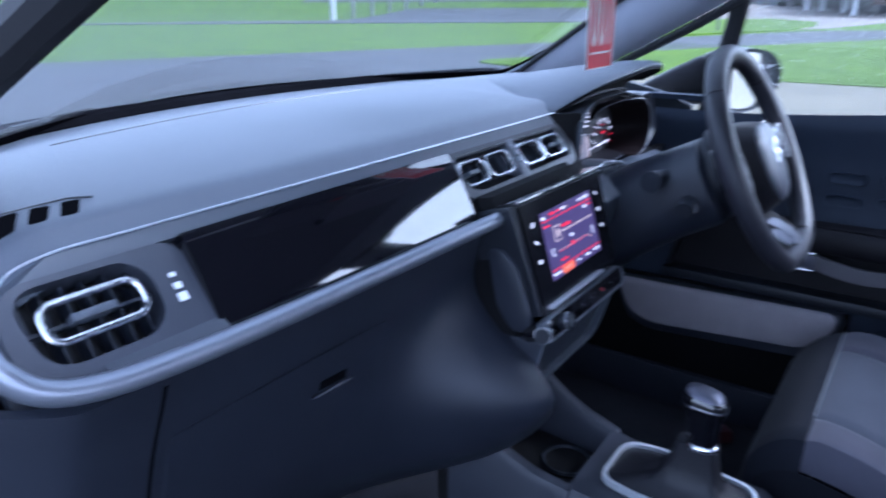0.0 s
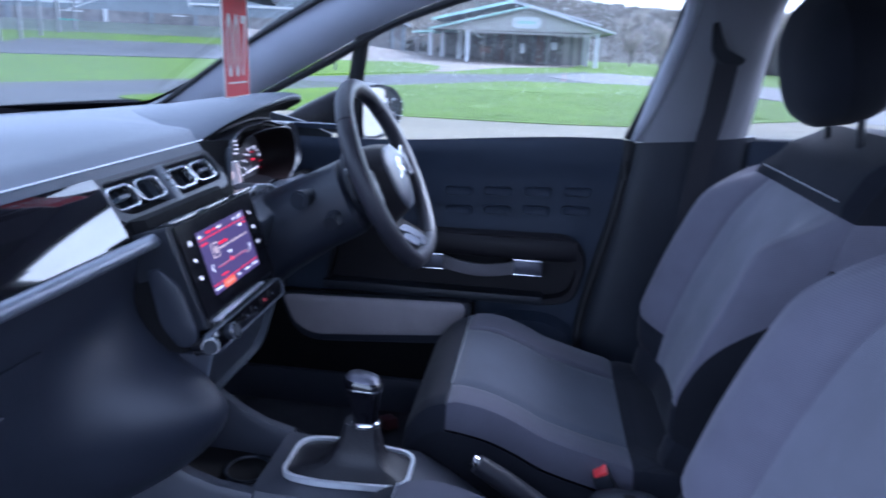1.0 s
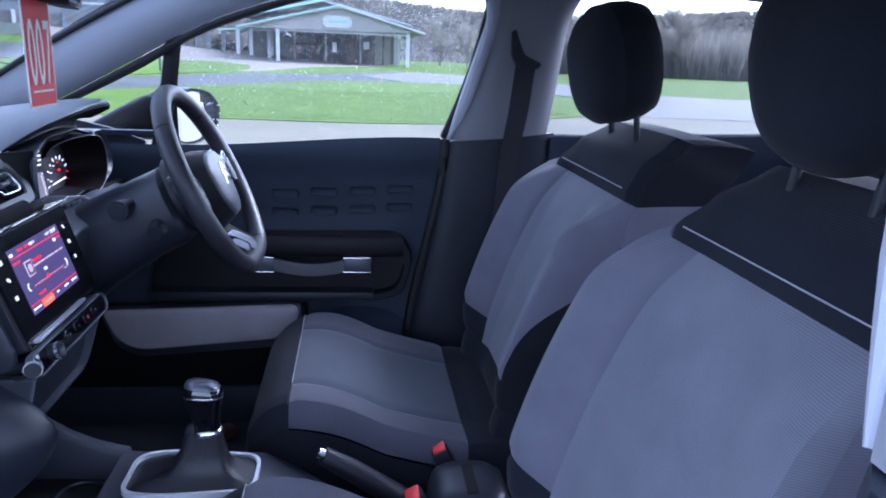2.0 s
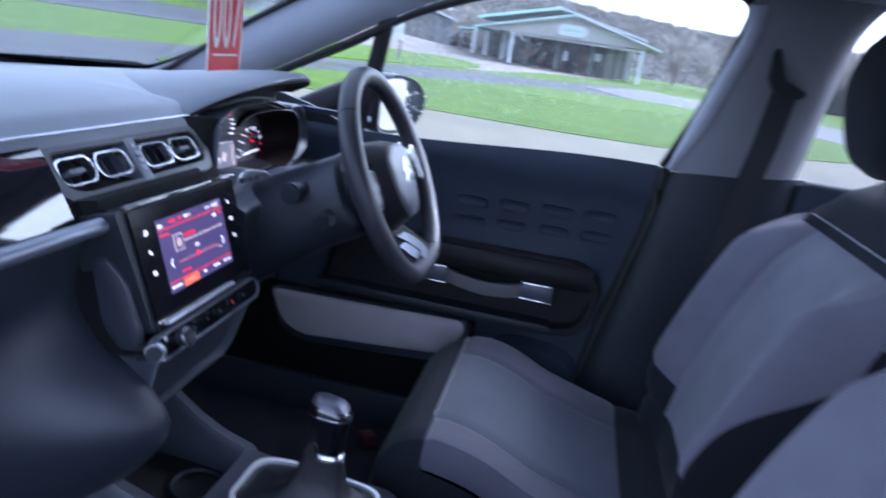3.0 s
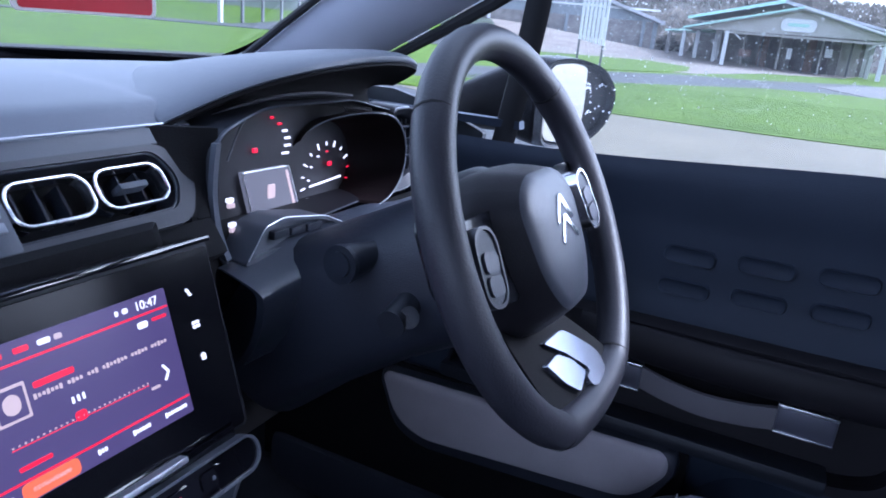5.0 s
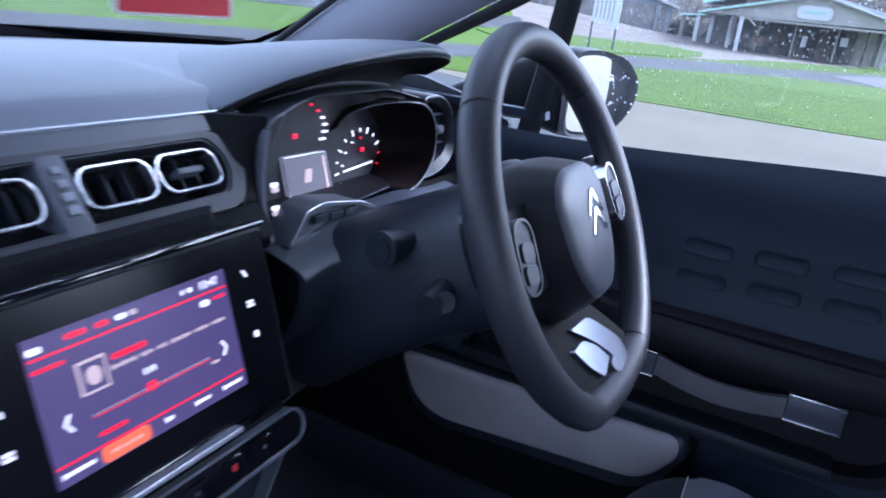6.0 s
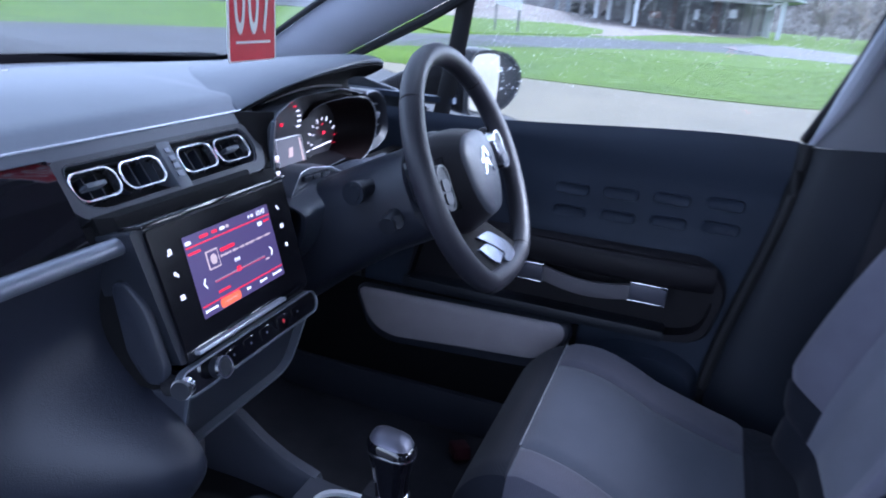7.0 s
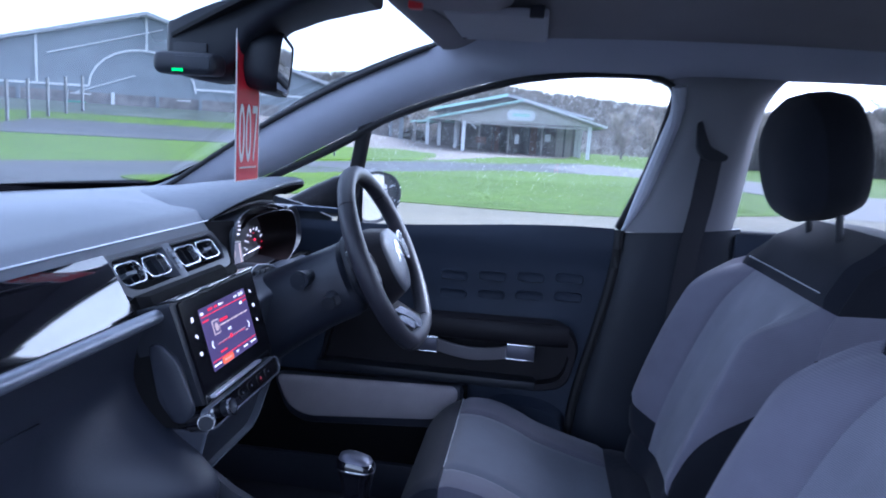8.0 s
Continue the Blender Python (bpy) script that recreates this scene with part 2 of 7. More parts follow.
def bevelled(bm, width, segments=2):
    if width > 0:
        es = [e for e in bm.edges if len(e.link_faces) == 2 and e.calc_face_angle(0) > 0.5]
        bmesh.ops.bevel(bm, geom=es, offset=width, segments=segments, affect="EDGES", profile=0.6, clamp_overlap=True)
    return bm


def box(lo, hi, bevel=0.0, segments=2, m=None, bm=None):
    bm = bm or bmesh.new()
    c, s = [(a + b) / 2 for a, b in zip(lo, hi)], [abs(b - a) for a, b in zip(lo, hi)]
    b2 = bmesh.new()
    bmesh.ops.create_cube(b2, size=1, matrix=Matrix.Translation(c) @ Matrix.Diagonal((*s, 1)))
    bevelled(b2, bevel, segments)
    return merge(bm, b2, m)


def merge(bm, other, m=None):
    if m is not None:
        bmesh.ops.transform(other, matrix=m, verts=other.verts)
    me = bpy.data.meshes.new("tmp")
    other.to_mesh(me)
    other.free()
    bm.from_mesh(me)
    bpy.data.meshes.remove(me)
    return bm


def rrect(w, h, r, n=5, cx=0.0, cy=0.0):
    """Outline of a rounded rectangle, anticlockwise."""
    r = min(r, w / 2 - 1e-5, h / 2 - 1e-5)
    pts = []
    for k, (sx, sy) in enumerate(((1, 1), (-1, 1), (-1, -1), (1, -1))):
        for i in range(n + 1):
            a = math.pi / 2 * (k + i / n)
            pts.append((cx + sx * (w / 2 - r) + r * math.cos(a), cy + sy * (h / 2 - r) + r * math.sin(a)))
    return pts


def rounded_outline(pts, r, n=5):
    """A polygon with its corners rounded; r: one radius, or one for each corner."""
    out, k = [], len(pts)
    for i in range(k):
        a, b, c = (Vector(pts[j % k]).to_3d() for j in (i - 1, i, i + 1))
        ri = r[i] if isinstance(r, (list, tuple)) else r
        u, v = (a - b), (c - b)
        q = min(ri, u.length * 0.49, v.length * 0.49)
        p0, p1 = b + u.normalized() * q, b + v.normalized() * q
        for j in range(n + 1):
            s = j / n
            p = p0 * (1 - s) ** 2 + b * 2 * s * (1 - s) + p1 * s * s
            out.append((p.x, p.y))
    return out


def prism(outline, d0, d1, m=None, bevel=0.0, segments=2, bm=None):
    """An outline in the xy plane, pushed out from z = d0 to d1, then posed by m."""
    b2 = bmesh.new()
    lo = [b2.verts.new((x, y, d0)) for x, y in outline]
    hi = [b2.verts.new((x, y, d1)) for x, y in outline]
    k = len(outline)
    b2.faces.new(lo[::-1])
    b2.faces.new(hi)
    for i in range(k):
        b2.faces.new((lo[i], lo[(i + 1) % k], hi[(i + 1) % k], hi[i]))
    if bevel:
        es = [e for e in b2.edges if e.calc_face_angle(0) > 0.9]
        bmesh.ops.bevel(b2, geom=es, offset=bevel, segments=segments, affect="EDGES", profile=0.6, clamp_overlap=True)
    return merge(bm or bmesh.new(), b2, m)


def frame_ring(outer, inner, d0, d1, m=None, bevel=0.0, bm=None):
    """A flat ring between two outlines of as many points."""
    b2 = bmesh.new()
    rows = [[b2.verts.new((x, y, d)) for x, y in o] for o, d in ((outer, d0), (outer, d1), (inner, d1), (inner, d0))]
    k = len(outer)
    for a in range(4):
        for i in range(k):
            b2.faces.new((rows[a][i], rows[a][(i + 1) % k], rows[(a + 1) % 4][(i + 1) % k], rows[(a + 1) % 4][i]))
    if bevel:
        es = [e for e in b2.edges if e.calc_face_angle(0) > 0.9]
        bmesh.ops.bevel(b2, geom=es, offset=bevel, segments=2, affect="EDGES", clamp_overlap=True)
    return merge(bm or bmesh.new(), b2, m)


def loft(rings, closed=True, caps=True, bm=None, m=None):
    """Skin over rings of as many points."""
    b2 = bmesh.new()
    vs = [[b2.verts.new(p) for p in r] for r in rings]
    k = len(rings[0])
    for a, b in zip(vs, vs[1:]):
        for i in range(k if closed else k - 1):
            b2.faces.new((a[i], a[(i + 1) % k], b[(i + 1) % k], b[i]))
    if closed and caps:
        b2.faces.new(vs[0][::-1])
        b2.faces.new(vs[-1])
    return merge(bm or bmesh.new(), b2, m)


def tube(path, radius, n=8, closed=False, squash=1.0, bm=None, up=(0, 0, 1)):
    """A round bar along a path; radius: one number or one for each point."""
    pts = [Vector(p) for p in path]
    rings = []
    for i, p in enumerate(pts):
        if closed:
            d = pts[(i + 1) % len(pts)] - pts[i - 1]
        else:
            d = pts[min(i + 1, len(pts) - 1)] - pts[max(i - 1, 0)]
        d.normalize()
        s = d.cross(Vector(up))
        if s.length < 0.05:
            s = d.cross(Vector((1, 0, 0)))
        s.normalize()
        u = s.cross(d)
        r = radius[i] if isinstance(radius, (list, tuple)) else radius
        rings.append([p + (s * math.cos(a) + u * math.sin(a) * squash) * r for a in (2 * math.pi * j / n for j in range(n))])
    if closed:
        rings.append(rings[0])
    out = loft(rings, True, not closed, bm)
    if closed:
        bmesh.ops.remove_doubles(out, verts=out.verts, dist=1e-6)
    return out


def sheet(f, us, vs, thick=0.0, normal=None, bm=None):
    """A surface f(u, v) over two lists of numbers, with a thickness downwards or along normal."""
    rows = [[Vector(f(u, v)) for u in us] for v in vs]
    b2 = bmesh.new()
    top = [[b2.verts.new(p) for p in r] for r in rows]
    for a, b in zip(top, top[1:]):
        for i in range(len(us) - 1):
            b2.faces.new((a[i], a[i + 1], b[i + 1], b[i]))
    if thick:
        d = Vector(normal or (0, 0, -1)) * thick
        low = [[b2.verts.new(p + d) for p in r] for r in rows]
        for a, b in zip(low, low[1:]):
            for i in range(len(us) - 1):
                b2.faces.new((a[i], b[i], b[i + 1], a[i + 1]))
        rim = [(j, i) for i in range(len(us)) for j in (0,)] + [(j, len(us) - 1) for j in range(1, len(vs))]
        rim += [(len(vs) - 1, i) for i in range(len(us) - 2, -1, -1)] + [(j, 0) for j in range(len(vs) - 2, 0, -1)]
        for (a, b), (c, d2) in zip(rim, rim[1:] + rim[:1]):
            b2.faces.new((top[a][b], low[a][b], low[c][d2], top[c][d2]))
    return merge(bm or bmesh.new(), b2)


def steps(a, b, n):
    return [a + (b - a) * i / n for i in range(n + 1)]


def smooth(x, a, b):
    x = min(1, max(0, (x - a) / (b - a)))
    return x * x * (3 - 2 * x)


def curve_at(pts, s):
    """The place at s (0 to 1) on a smooth line through some points."""
    k = len(pts) - 1
    i = min(int(s * k), k - 1)
    f = s * k - i
    p = [Vector(pts[min(max(j, 0), k)]) for j in (i - 1, i, i + 1, i + 2)]
    return 0.5 * (2 * p[1] + (p[2] - p[0]) * f + (2 * p[0] - 5 * p[1] + 4 * p[2] - p[3]) * f * f + (3 * p[1] - p[0] - 3 * p[2] + p[3]) * f ** 3)


def spline(pts, n):
    return [curve_at(pts, i / n) for i in range(n + 1)]


def disc(c, axis, r, depth, n=24, bevel=0.0, bm=None):
    """A short cylinder from c along axis."""
    m = Matrix.Translation(c) @ Vector(axis).to_track_quat("Z", "Y").to_matrix().to_4x4()
    return prism([(r * math.cos(2 * math.pi * i / n), r * math.sin(2 * math.pi * i / n)) for i in range(n)], 0, depth, m, bevel, bm=bm)

# ---- the car's shell: a right-hand-drive hatchback, y points to its nose, x to its right ----
def side_x(z):
    return 0.705 - 0.36 * max(0.0, z - 0.96)


def mirrored(bm):
    bmesh.ops.transform(bm, matrix=Matrix.Diagonal((-1, 1, 1, 1)), verts=bm.verts)
    return bm


def strip(e1, e2, bulge, n=14, k=6, thick=0.012, out=(1, 0.4, 0.3)):
    """A padded trim strip between two edge lines; bulge: how far it swells towards the cabin."""
    a, b = spline(e1, n), spline(e2, n)

    def f(u, v):
        p = a[v].lerp(b[v], u)
        w = 4 * u * (1 - u)
        return p + Vector((-bulge, -bulge * 0.4, -bulge * 0.2)) * w
    return sheet(f, steps(0, 1, k), list(range(n + 1)), thick, Vector(out).normalized())


A_WS = [(0.600, 0.47, 0.965), (0.592, 0.403, 1.007), (0.585, 0.194, 1.146), (0.578, -0.017, 1.264), (0.560, -0.215, 1.352), (0.53, -0.30, 1.372)]
A_WIN = [(0.69, 0.335, 0.972), (0.678, 0.215, 1.035), (0.652, 0.035, 1.130), (0.622, -0.125, 1.214), (0.604, -0.255, 1.262), (0.594, -0.345, 1.288)]
RAIL_IN = [(0.53, -0.30, 1.372), (0.51, -0.60, 1.388), (0.50, -1.00, 1.392), (0.50, -1.40, 1.380), (0.50, -1.80, 1.345)]
RAIL_WIN = [(0.594, -0.345, 1.284), (0.584, -0.505, 1.308), (0.580, -0.70, 1.312), (0.580, -1.10, 1.322), (0.600, -1.62, 1.31)]
BAND = [(0.705, 0.32, 0.965), (0.665, 0.145, 1.043)]

setting("pillar_a_right", strip(A_WS + RAIL_IN[1:], A_WIN + RAIL_WIN[1:], 0.014, 44), PILLAR, "pale blue-grey pillar and roof rail trim beside the glass", "pillar trim")
# left trim takes a darker grey than the right one
setting("pillar_a_left", mirrored(strip([(x + 0.012, y, z) for x, y, z in A_WS], [(x + 0.02, y, z) for x, y, z in A_WIN], 0.010)), GREYP, "pillar trim beside the open doorway, darker than its right twin", "pillar trim")
setting("door_seal_left", tube([(-x - 0.03, y - 0.004, z + 0.004) for x, y, z in spline(A_WIN, 24)], 0.016, 10), RUBBER, "black rubber seal round the open doorway", "door seal")
setting("windscreen_edge_right", tube([(x - 0.005, y + 0.006, z + 0.002) for x, y, z in spline(A_WS[:5], 24)], 0.006, 8), RUBBER, "black edge between pillar trim and windscreen", "windscreen seal")
setting("roof_rail_left", mirrored(strip(RAIL_IN, RAIL_WIN, 0.01)), LINER, "grey cloth-covered roof rail over the door opening", "roof rail")


def seal(pts, r, name, label):
    return setting(name, tube(pts, r, 8, squash=0.8), RUBBER, label, "door seal")


WIN_TOP = [(0.695, 0.31, 0.972), (0.672, 0.185, 1.035), (0.648, 0.02, 1.118), (0.616, -0.130, 1.201), (0.592, -0.348, 1.276), (0.580, -0.505, 1.307),
           (0.578, -0.660, 1.314), (0.580, -0.712, 1.305), (0.586, -0.738, 1.283), (0.600, -0.736, 1.245), (0.640, -0.716, 1.14), (0.672, -0.69, 1.05), (0.703, -0.664, 0.972)]
seal([(x - 0.002, y, z + 0.004) for x, y, z in spline(WIN_TOP, 60)], 0.0100, "window_seal_right", "black rubber seal round the driver's window")


# black sash between the pillar trim and the glass, wider towards the mirror
def sash(u, v):
    a, b = curve_at([(x + 0.004, y, z) for x, y, z in A_WIN[:5]], v), curve_at(WIN_TOP[:5], v)
    return a.lerp(b, u) + Vector((0.004, 0, 0))


setting("window_sash_right", sheet(sash, steps(0, 1, 3), steps(0, 1, 16), 0.01, (1, 0, 0)), RUBBER, "black painted sash along the windscreen pillar", "door frame")

# middle pillars, pale above the belt line, dark below
B_FRONT = [(0.704, -0.664, 0.968), (0.672, -0.692, 1.05), (0.640, -0.716, 1.14), (0.602, -0.740, 1.245), (0.582, -0.735, 1.30), (0.575, -0.72, 1.33)]
B_REAR = [(0.712, -0.925, 0.988), (0.68, -0.925, 1.05), (0.645, -0.925, 1.14), (0.605, -0.927, 1.245), (0.585, -0.945, 1.30), (0.575, -0.97, 1.33)]


def b_pillar(u, v):
    a, b = curve_at(B_FRONT, v), curve_at(B_REAR, v)
    p = a.lerp(b, u)
    inward = 0.035 * (1 - (2 * u - 1) ** 4) * (1 - 0.9 * smooth(v, 0.72, 1.0))
    return p + Vector((-inward, 0, 0))


for side in ("right", "left"):
    up = sheet(b_pillar, steps(0, 1, 16), steps(0, 1, 14), 0.02, (1, 0, 0))
    low = sheet(lambda u, v: (0.704 - 0.03 * (1 - (2 * u - 1) ** 4) + 0.02 * (1 - smooth(u, 0, 0.12)), -0.650 - 0.292 * u + 0.13 * (1 - v) * (1 - u), 0.25 + (0.714 + 0.030 * u) * v),
                steps(0, 1, 14), steps(0, 1, 10), 0.02, (1, 0, 0))
    rail = spline(B_FRONT[:5], 10)
    edge = tube([(x - 0.012, y - 0.009, z) for x, y, z in rail], [0.003 + 0.013 * smooth(i / (len(rail) - 1), -0.06, 0.34) for i in range(len(rail))], 10)
    if side == "left":
        up, low, edge = mirrored(up), mirrored(low), mirrored(edge)
        for b in (up, low, edge):
            bmesh.ops.translate(b, vec=(0, -0.066, 0), verts=b.verts)
    # face takes the shaded trim colour, the edge the daylit one
    setting("pillar_b_" + side, up, PILLARB, "grey plastic upper trim of the middle pillar, shade in its colour", "pillar trim")
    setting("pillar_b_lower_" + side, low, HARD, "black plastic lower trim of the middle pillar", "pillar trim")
    setting("pillar_b_edge_" + side, edge, PILLAR, "rounded front edge of the middle pillar trim, coloured pale for daylight", "pillar trim")

# added blocker for the bright gap between pillar, seal and roof rail
setting("pillar_b_light_block", box((0.578, -0.775, 1.306), (0.612, -0.690, 1.345), 0.006), LINER, "grey box added to block a light leak at the pillar top", "pillar trim")

# ceiling: headliner with its front edge along the windscreen
setting("ceiling", sheet(lambda u, v: (u * 0.53, -0.205 - 0.09 * u * u - v * 1.62, 1.372 + 0.022 * (1 - u * u) + 0.02 * math.sin(min(1, v * 1.6) * math.pi / 2) - 0.06 * v * v),
        steps(-1, 1, 18), steps(0, 1, 18), 0.02, (0, 0, 1)), LINER, "grey woven cloth headliner over the cabin", "headliner")
setting("roof_panel", sheet(lambda u, v: (u * 0.62, -0.18 - 0.09 * u * u - v * 1.75, 1.455 - 0.075 * u * u - 0.07 * v * v), steps(-1, 1, 12), steps(0, 1, 12), 0.01, (0, 0, 1)),
        PAINT, "dark painted steel roof panel", "roof")


# windscreen
def ws_point(u, v):
    low = Vector((0.66 * u, 0.740 - 0.33 * u * u, 0.985))
    high = Vector((0.575 * u, -0.185 - 0.045 * u * u, 1.388 - 0.028 * u * u))
    return low.lerp(high, v) + Vector((0, 0.02, 0.035)) * 4 * v * (1 - v)


glass = setting("window_1", sheet(ws_point, steps(-1, 1, 16), steps(0, 1, 10)), SCREENGLASS, "clear laminated windscreen, dashboard reflection put in as a pale film", "windscreen")
glass.visible_shadow = False


def border_top(u):
    return 0.060 + 0.20 * max(0.0, (abs(u) - 0.86) / 0.10) ** 2


band = sheet(lambda u, v: ws_point(u, border_top(u) * v) - Vector((0, 0.004, 0.004)), steps(-0.985, 0.985, 80), steps(0, 1, 4))
setting("windscreen_border", band, GAPBLACK, "black printed border along the foot of the windscreen", "windscreen border")
for s, nm in ((1, "right"), (-1, "left")):
    setting("windscreen_corner_" + nm, sheet(lambda u, v: ws_point(s * u, max(0.001, border_top(u) - 0.022) * v) - Vector((0, 0.010, 0.008)), steps(0.875, 0.985, 16), steps(0, 1, 5), 0.003, (0, 1, 1)), PILLAR,
            "pale trim at the lower corner of the windscreen", "pillar trim")
    setting("windscreen_seal_" + nm, tube([ws_point(s * 0.985, v) for v in steps(0, 1, 14)], 0.009, 8), RUBBER, "black rubber seal at the edge of the windscreen", "windscreen seal")
setting("windscreen_header", sheet(lambda u, v: (ws_point(u, 1.0) - Vector((0, 0.012, 0.012))).lerp(Vector((u * 0.53, -0.225 - 0.09 * u * u, 1.370 + 0.022 * (1 - u * u))), v) - Vector((0, 0, 0.008)) * math.sin(math.pi * v), steps(-1, 1, 24), steps(0, 1, 6), 0.012, (0, 0, 1)), LINER, "grey headliner lip along the top of the windscreen", "windscreen header")


# wipers parked along the foot of the windscreen
def build_wiper(u0, u1, v0, v1):
    wip = thing("windscreen_wiper", ws_point((u0 + u1) / 2, 0.05), "black windscreen wiper parked at the foot of the glass", "wiper")
    up = Vector((0, 0.010, 0.022))
    line = [ws_point(u0 + (u1 - u0) * q, v0 + (v1 - v0) * q) + up * 0.3 for q in steps(0, 1, 14)]
    part("blade", tube(line, [0.002] + [0.004] * 13 + [0.002], 6), RUBBER, wip)
    part("arm", tube([line[6] + up * 0.1, line[10] - up * 0.1, line[14] - up * 0.5], [0.003, 0.005, 0.007], 8), BLACK, wip)
    return wip


build_wiper(-0.88, -0.46, 0.038, 0.042)


# side glass
def side_pane(name, outline, label, mat=None):
    bm = bmesh.new()
    bm.faces.new([bm.verts.new((side_x(z) + 0.012, y, z)) for y, z in outline])
    ob = setting(name, bm, mat or GLASS, label, "window")
    ob.visible_shadow = False
    return ob


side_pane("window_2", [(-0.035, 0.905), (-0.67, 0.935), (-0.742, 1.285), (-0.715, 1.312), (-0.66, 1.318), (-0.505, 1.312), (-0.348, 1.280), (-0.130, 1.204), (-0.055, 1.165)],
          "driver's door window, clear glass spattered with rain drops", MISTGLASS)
side_pane("window_3", [(0.33, 0.925), (-0.03, 0.905), (-0.05, 1.165), (0.02, 1.12), (0.19, 1.035)], "small clear quarter window ahead of the driver's door glass")
side_pane("window_4", [(-0.92, 0.97), (-1.62, 1.0), (-1.62, 1.30), (-1.1, 1.322), (-0.93, 1.322)], "clear rear door window misted with rain", TINTGLASS)

setting("window_divider", strip([(0.715, 0.03, 0.92), (0.672, -0.008, 1.05), (0.628, -0.040, 1.172)], [(0.715, -0.005, 0.92), (0.674, -0.043, 1.05), (0.628, -0.075, 1.188)], 0.006, 8, 4),
        RUBBER, "black upright divider between quarter window and door glass", "window divider")

# rear of the cabin
setting("wall_rear_right", box((0.60, -2.1, 0.3), (0.72, -1.60, 1.33), 0.02), DOORSKIN, "dark plastic rear quarter trim", "quarter trim")
setting("wall_rear_left", box((-0.72, -2.1, 0.3), (-0.60, -1.60, 1.33), 0.02), DOORSKIN, "dark plastic rear quarter trim", "quarter trim")
setting("wall_tailgate", box((-0.66, -2.14, 0.3), (0.66, -2.08, 1.0), 0.02), DOORSKIN, "dark plastic tailgate trim", "tailgate")
setting("floor", sheet(lambda u, v: (u, v, 0.235 + 0.12 * smooth(v, 0.35, 0.62)), steps(-0.70, 0.70, 14), steps(-2.1, 0.66, 24), 0.03), CARPET, "black carpet on the cabin floor", "carpet")
setting("wall_firewall", box((-0.70, 0.62, 0.30), (0.70, 0.68, 0.97), 0.01), BLACK, "black bulkhead behind the dashboard", "bulkhead")
for s, nm in ((1, "right"), (-1, "left")):
    setting("sill_" + nm, box((min(s * 0.66, s * 0.80), -1.75, 0.19), (max(s * 0.66, s * 0.80), 0.40, 0.33), 0.025), CONSOLEM, "dark plastic door sill", "sill")
setting("wall_kick_right", box((0.68, 0.16, 0.25), (0.76, 0.66, 0.95), 0.01), BLACK, "black plastic footwell side trim", "side trim")
setting("wall_kick_left", box((-0.76, 0.16, 0.25), (-0.715, 0.66, 0.95), 0.01), BLACK, "black plastic footwell side trim", "side trim")
setting("wall_door_rear_left", box((-0.78, -1.60, 0.30), (-0.715, -0.93, 0.985), 0.02), DOORSKIN, "dark plastic rear door panel", "door panel")

# ---- dashboard ----
YZ = Matrix(((1, 0, 0, 0), (0, 0, 1, 0), (0, 1, 0, 0), (0, 0, 0, 1)))


def facing(y):
    """Outlines in x and z, their depth along y, at y."""
    return Matrix.Translation((0, y, 0)) @ YZ


dash = thing("dashboard", (0, 0.2, 0.6), "dark grey moulded dashboard with a gloss black band and silver edging", "dashboard")


def pad_front(x):
    return 0.655 - 0.40 * x * x


def pad_top(x, v):
    y0 = 0.115 + 0.07 * smooth(x, 0.215, 0.235)
    y = y0 + (pad_front(x) - y0) * v
    z = 0.988 + 0.014 * smooth(v, 0, 0.06) + 0.012 * math.sin(math.pi * min(1, v * 1.15)) - 0.004 * smooth(v, 0.6, 1)
    z -= 0.03 * smooth(-x, 0.63, 0.72) + 0.045 * smooth(x, 0.575, 0.665)
    return Vector((x, y, z))


part("top_pad", sheet(pad_top, steps(-0.705, 0.70, 84), [0, 0.008, 0.02, 0.04, 0.06, 0.1] + steps(0.15, 1, 18), 0.022), PAD, dash, "soft blue-grey top pad")

# instrument hood: a peaked visor that overhangs the dials
HOOD_RIM = [(0.184, 0.116, 0.990), (0.236, 0.082, 1.019), (0.292, 0.056, 1.037), (0.360, 0.042, 1.047), (0.420, 0.036, 1.051), (0.474, 0.038, 1.049), (0.511, 0.050, 1.040), (0.527, 0.090, 1.020)]
HOOD_MID = [(0.208, 0.165, 1.002), (0.254, 0.150, 1.025), (0.304, 0.135, 1.042), (0.362, 0.120, 1.052), (0.430, 0.110, 1.056), (0.496, 0.110, 1.052), (0.535, 0.120, 1.040), (0.558, 0.140, 1.019)]
HOOD_BACK = [(0.262, 0.250, 1.002), (0.300, 0.300, 1.008), (0.345, 0.340, 1.012), (0.395, 0.365, 1.014), (0.455, 0.365, 1.014), (0.520, 0.330, 1.014), (0.570, 0.280, 1.010), (0.600, 0.220, 0.998)]


def hood_top(u, v):
    a, b, c = (curve_at(k, u) for k in (HOOD_RIM, HOOD_MID, HOOD_BACK))
    return a * (1 - v) ** 2 + (2 * b - 0.5 * a - 0.5 * c) * 2 * v * (1 - v) + c * v * v


hood = sheet(hood_top, steps(0, 1, 40), steps(0, 1, 12), 0.003, (0, 0.9, -1))
part("instrument_hood", bevelled(hood, 0.0012), PAD, dash, "peaked grey hood over the dials")
# underside coloured near-black, far darker than the pad above it
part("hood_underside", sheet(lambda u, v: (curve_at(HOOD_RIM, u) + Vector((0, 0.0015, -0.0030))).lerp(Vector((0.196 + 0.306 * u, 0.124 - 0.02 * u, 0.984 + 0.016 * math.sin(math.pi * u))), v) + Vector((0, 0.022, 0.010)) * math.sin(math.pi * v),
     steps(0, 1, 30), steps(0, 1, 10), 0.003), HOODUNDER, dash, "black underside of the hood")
LEAN = math.atan(0.74)
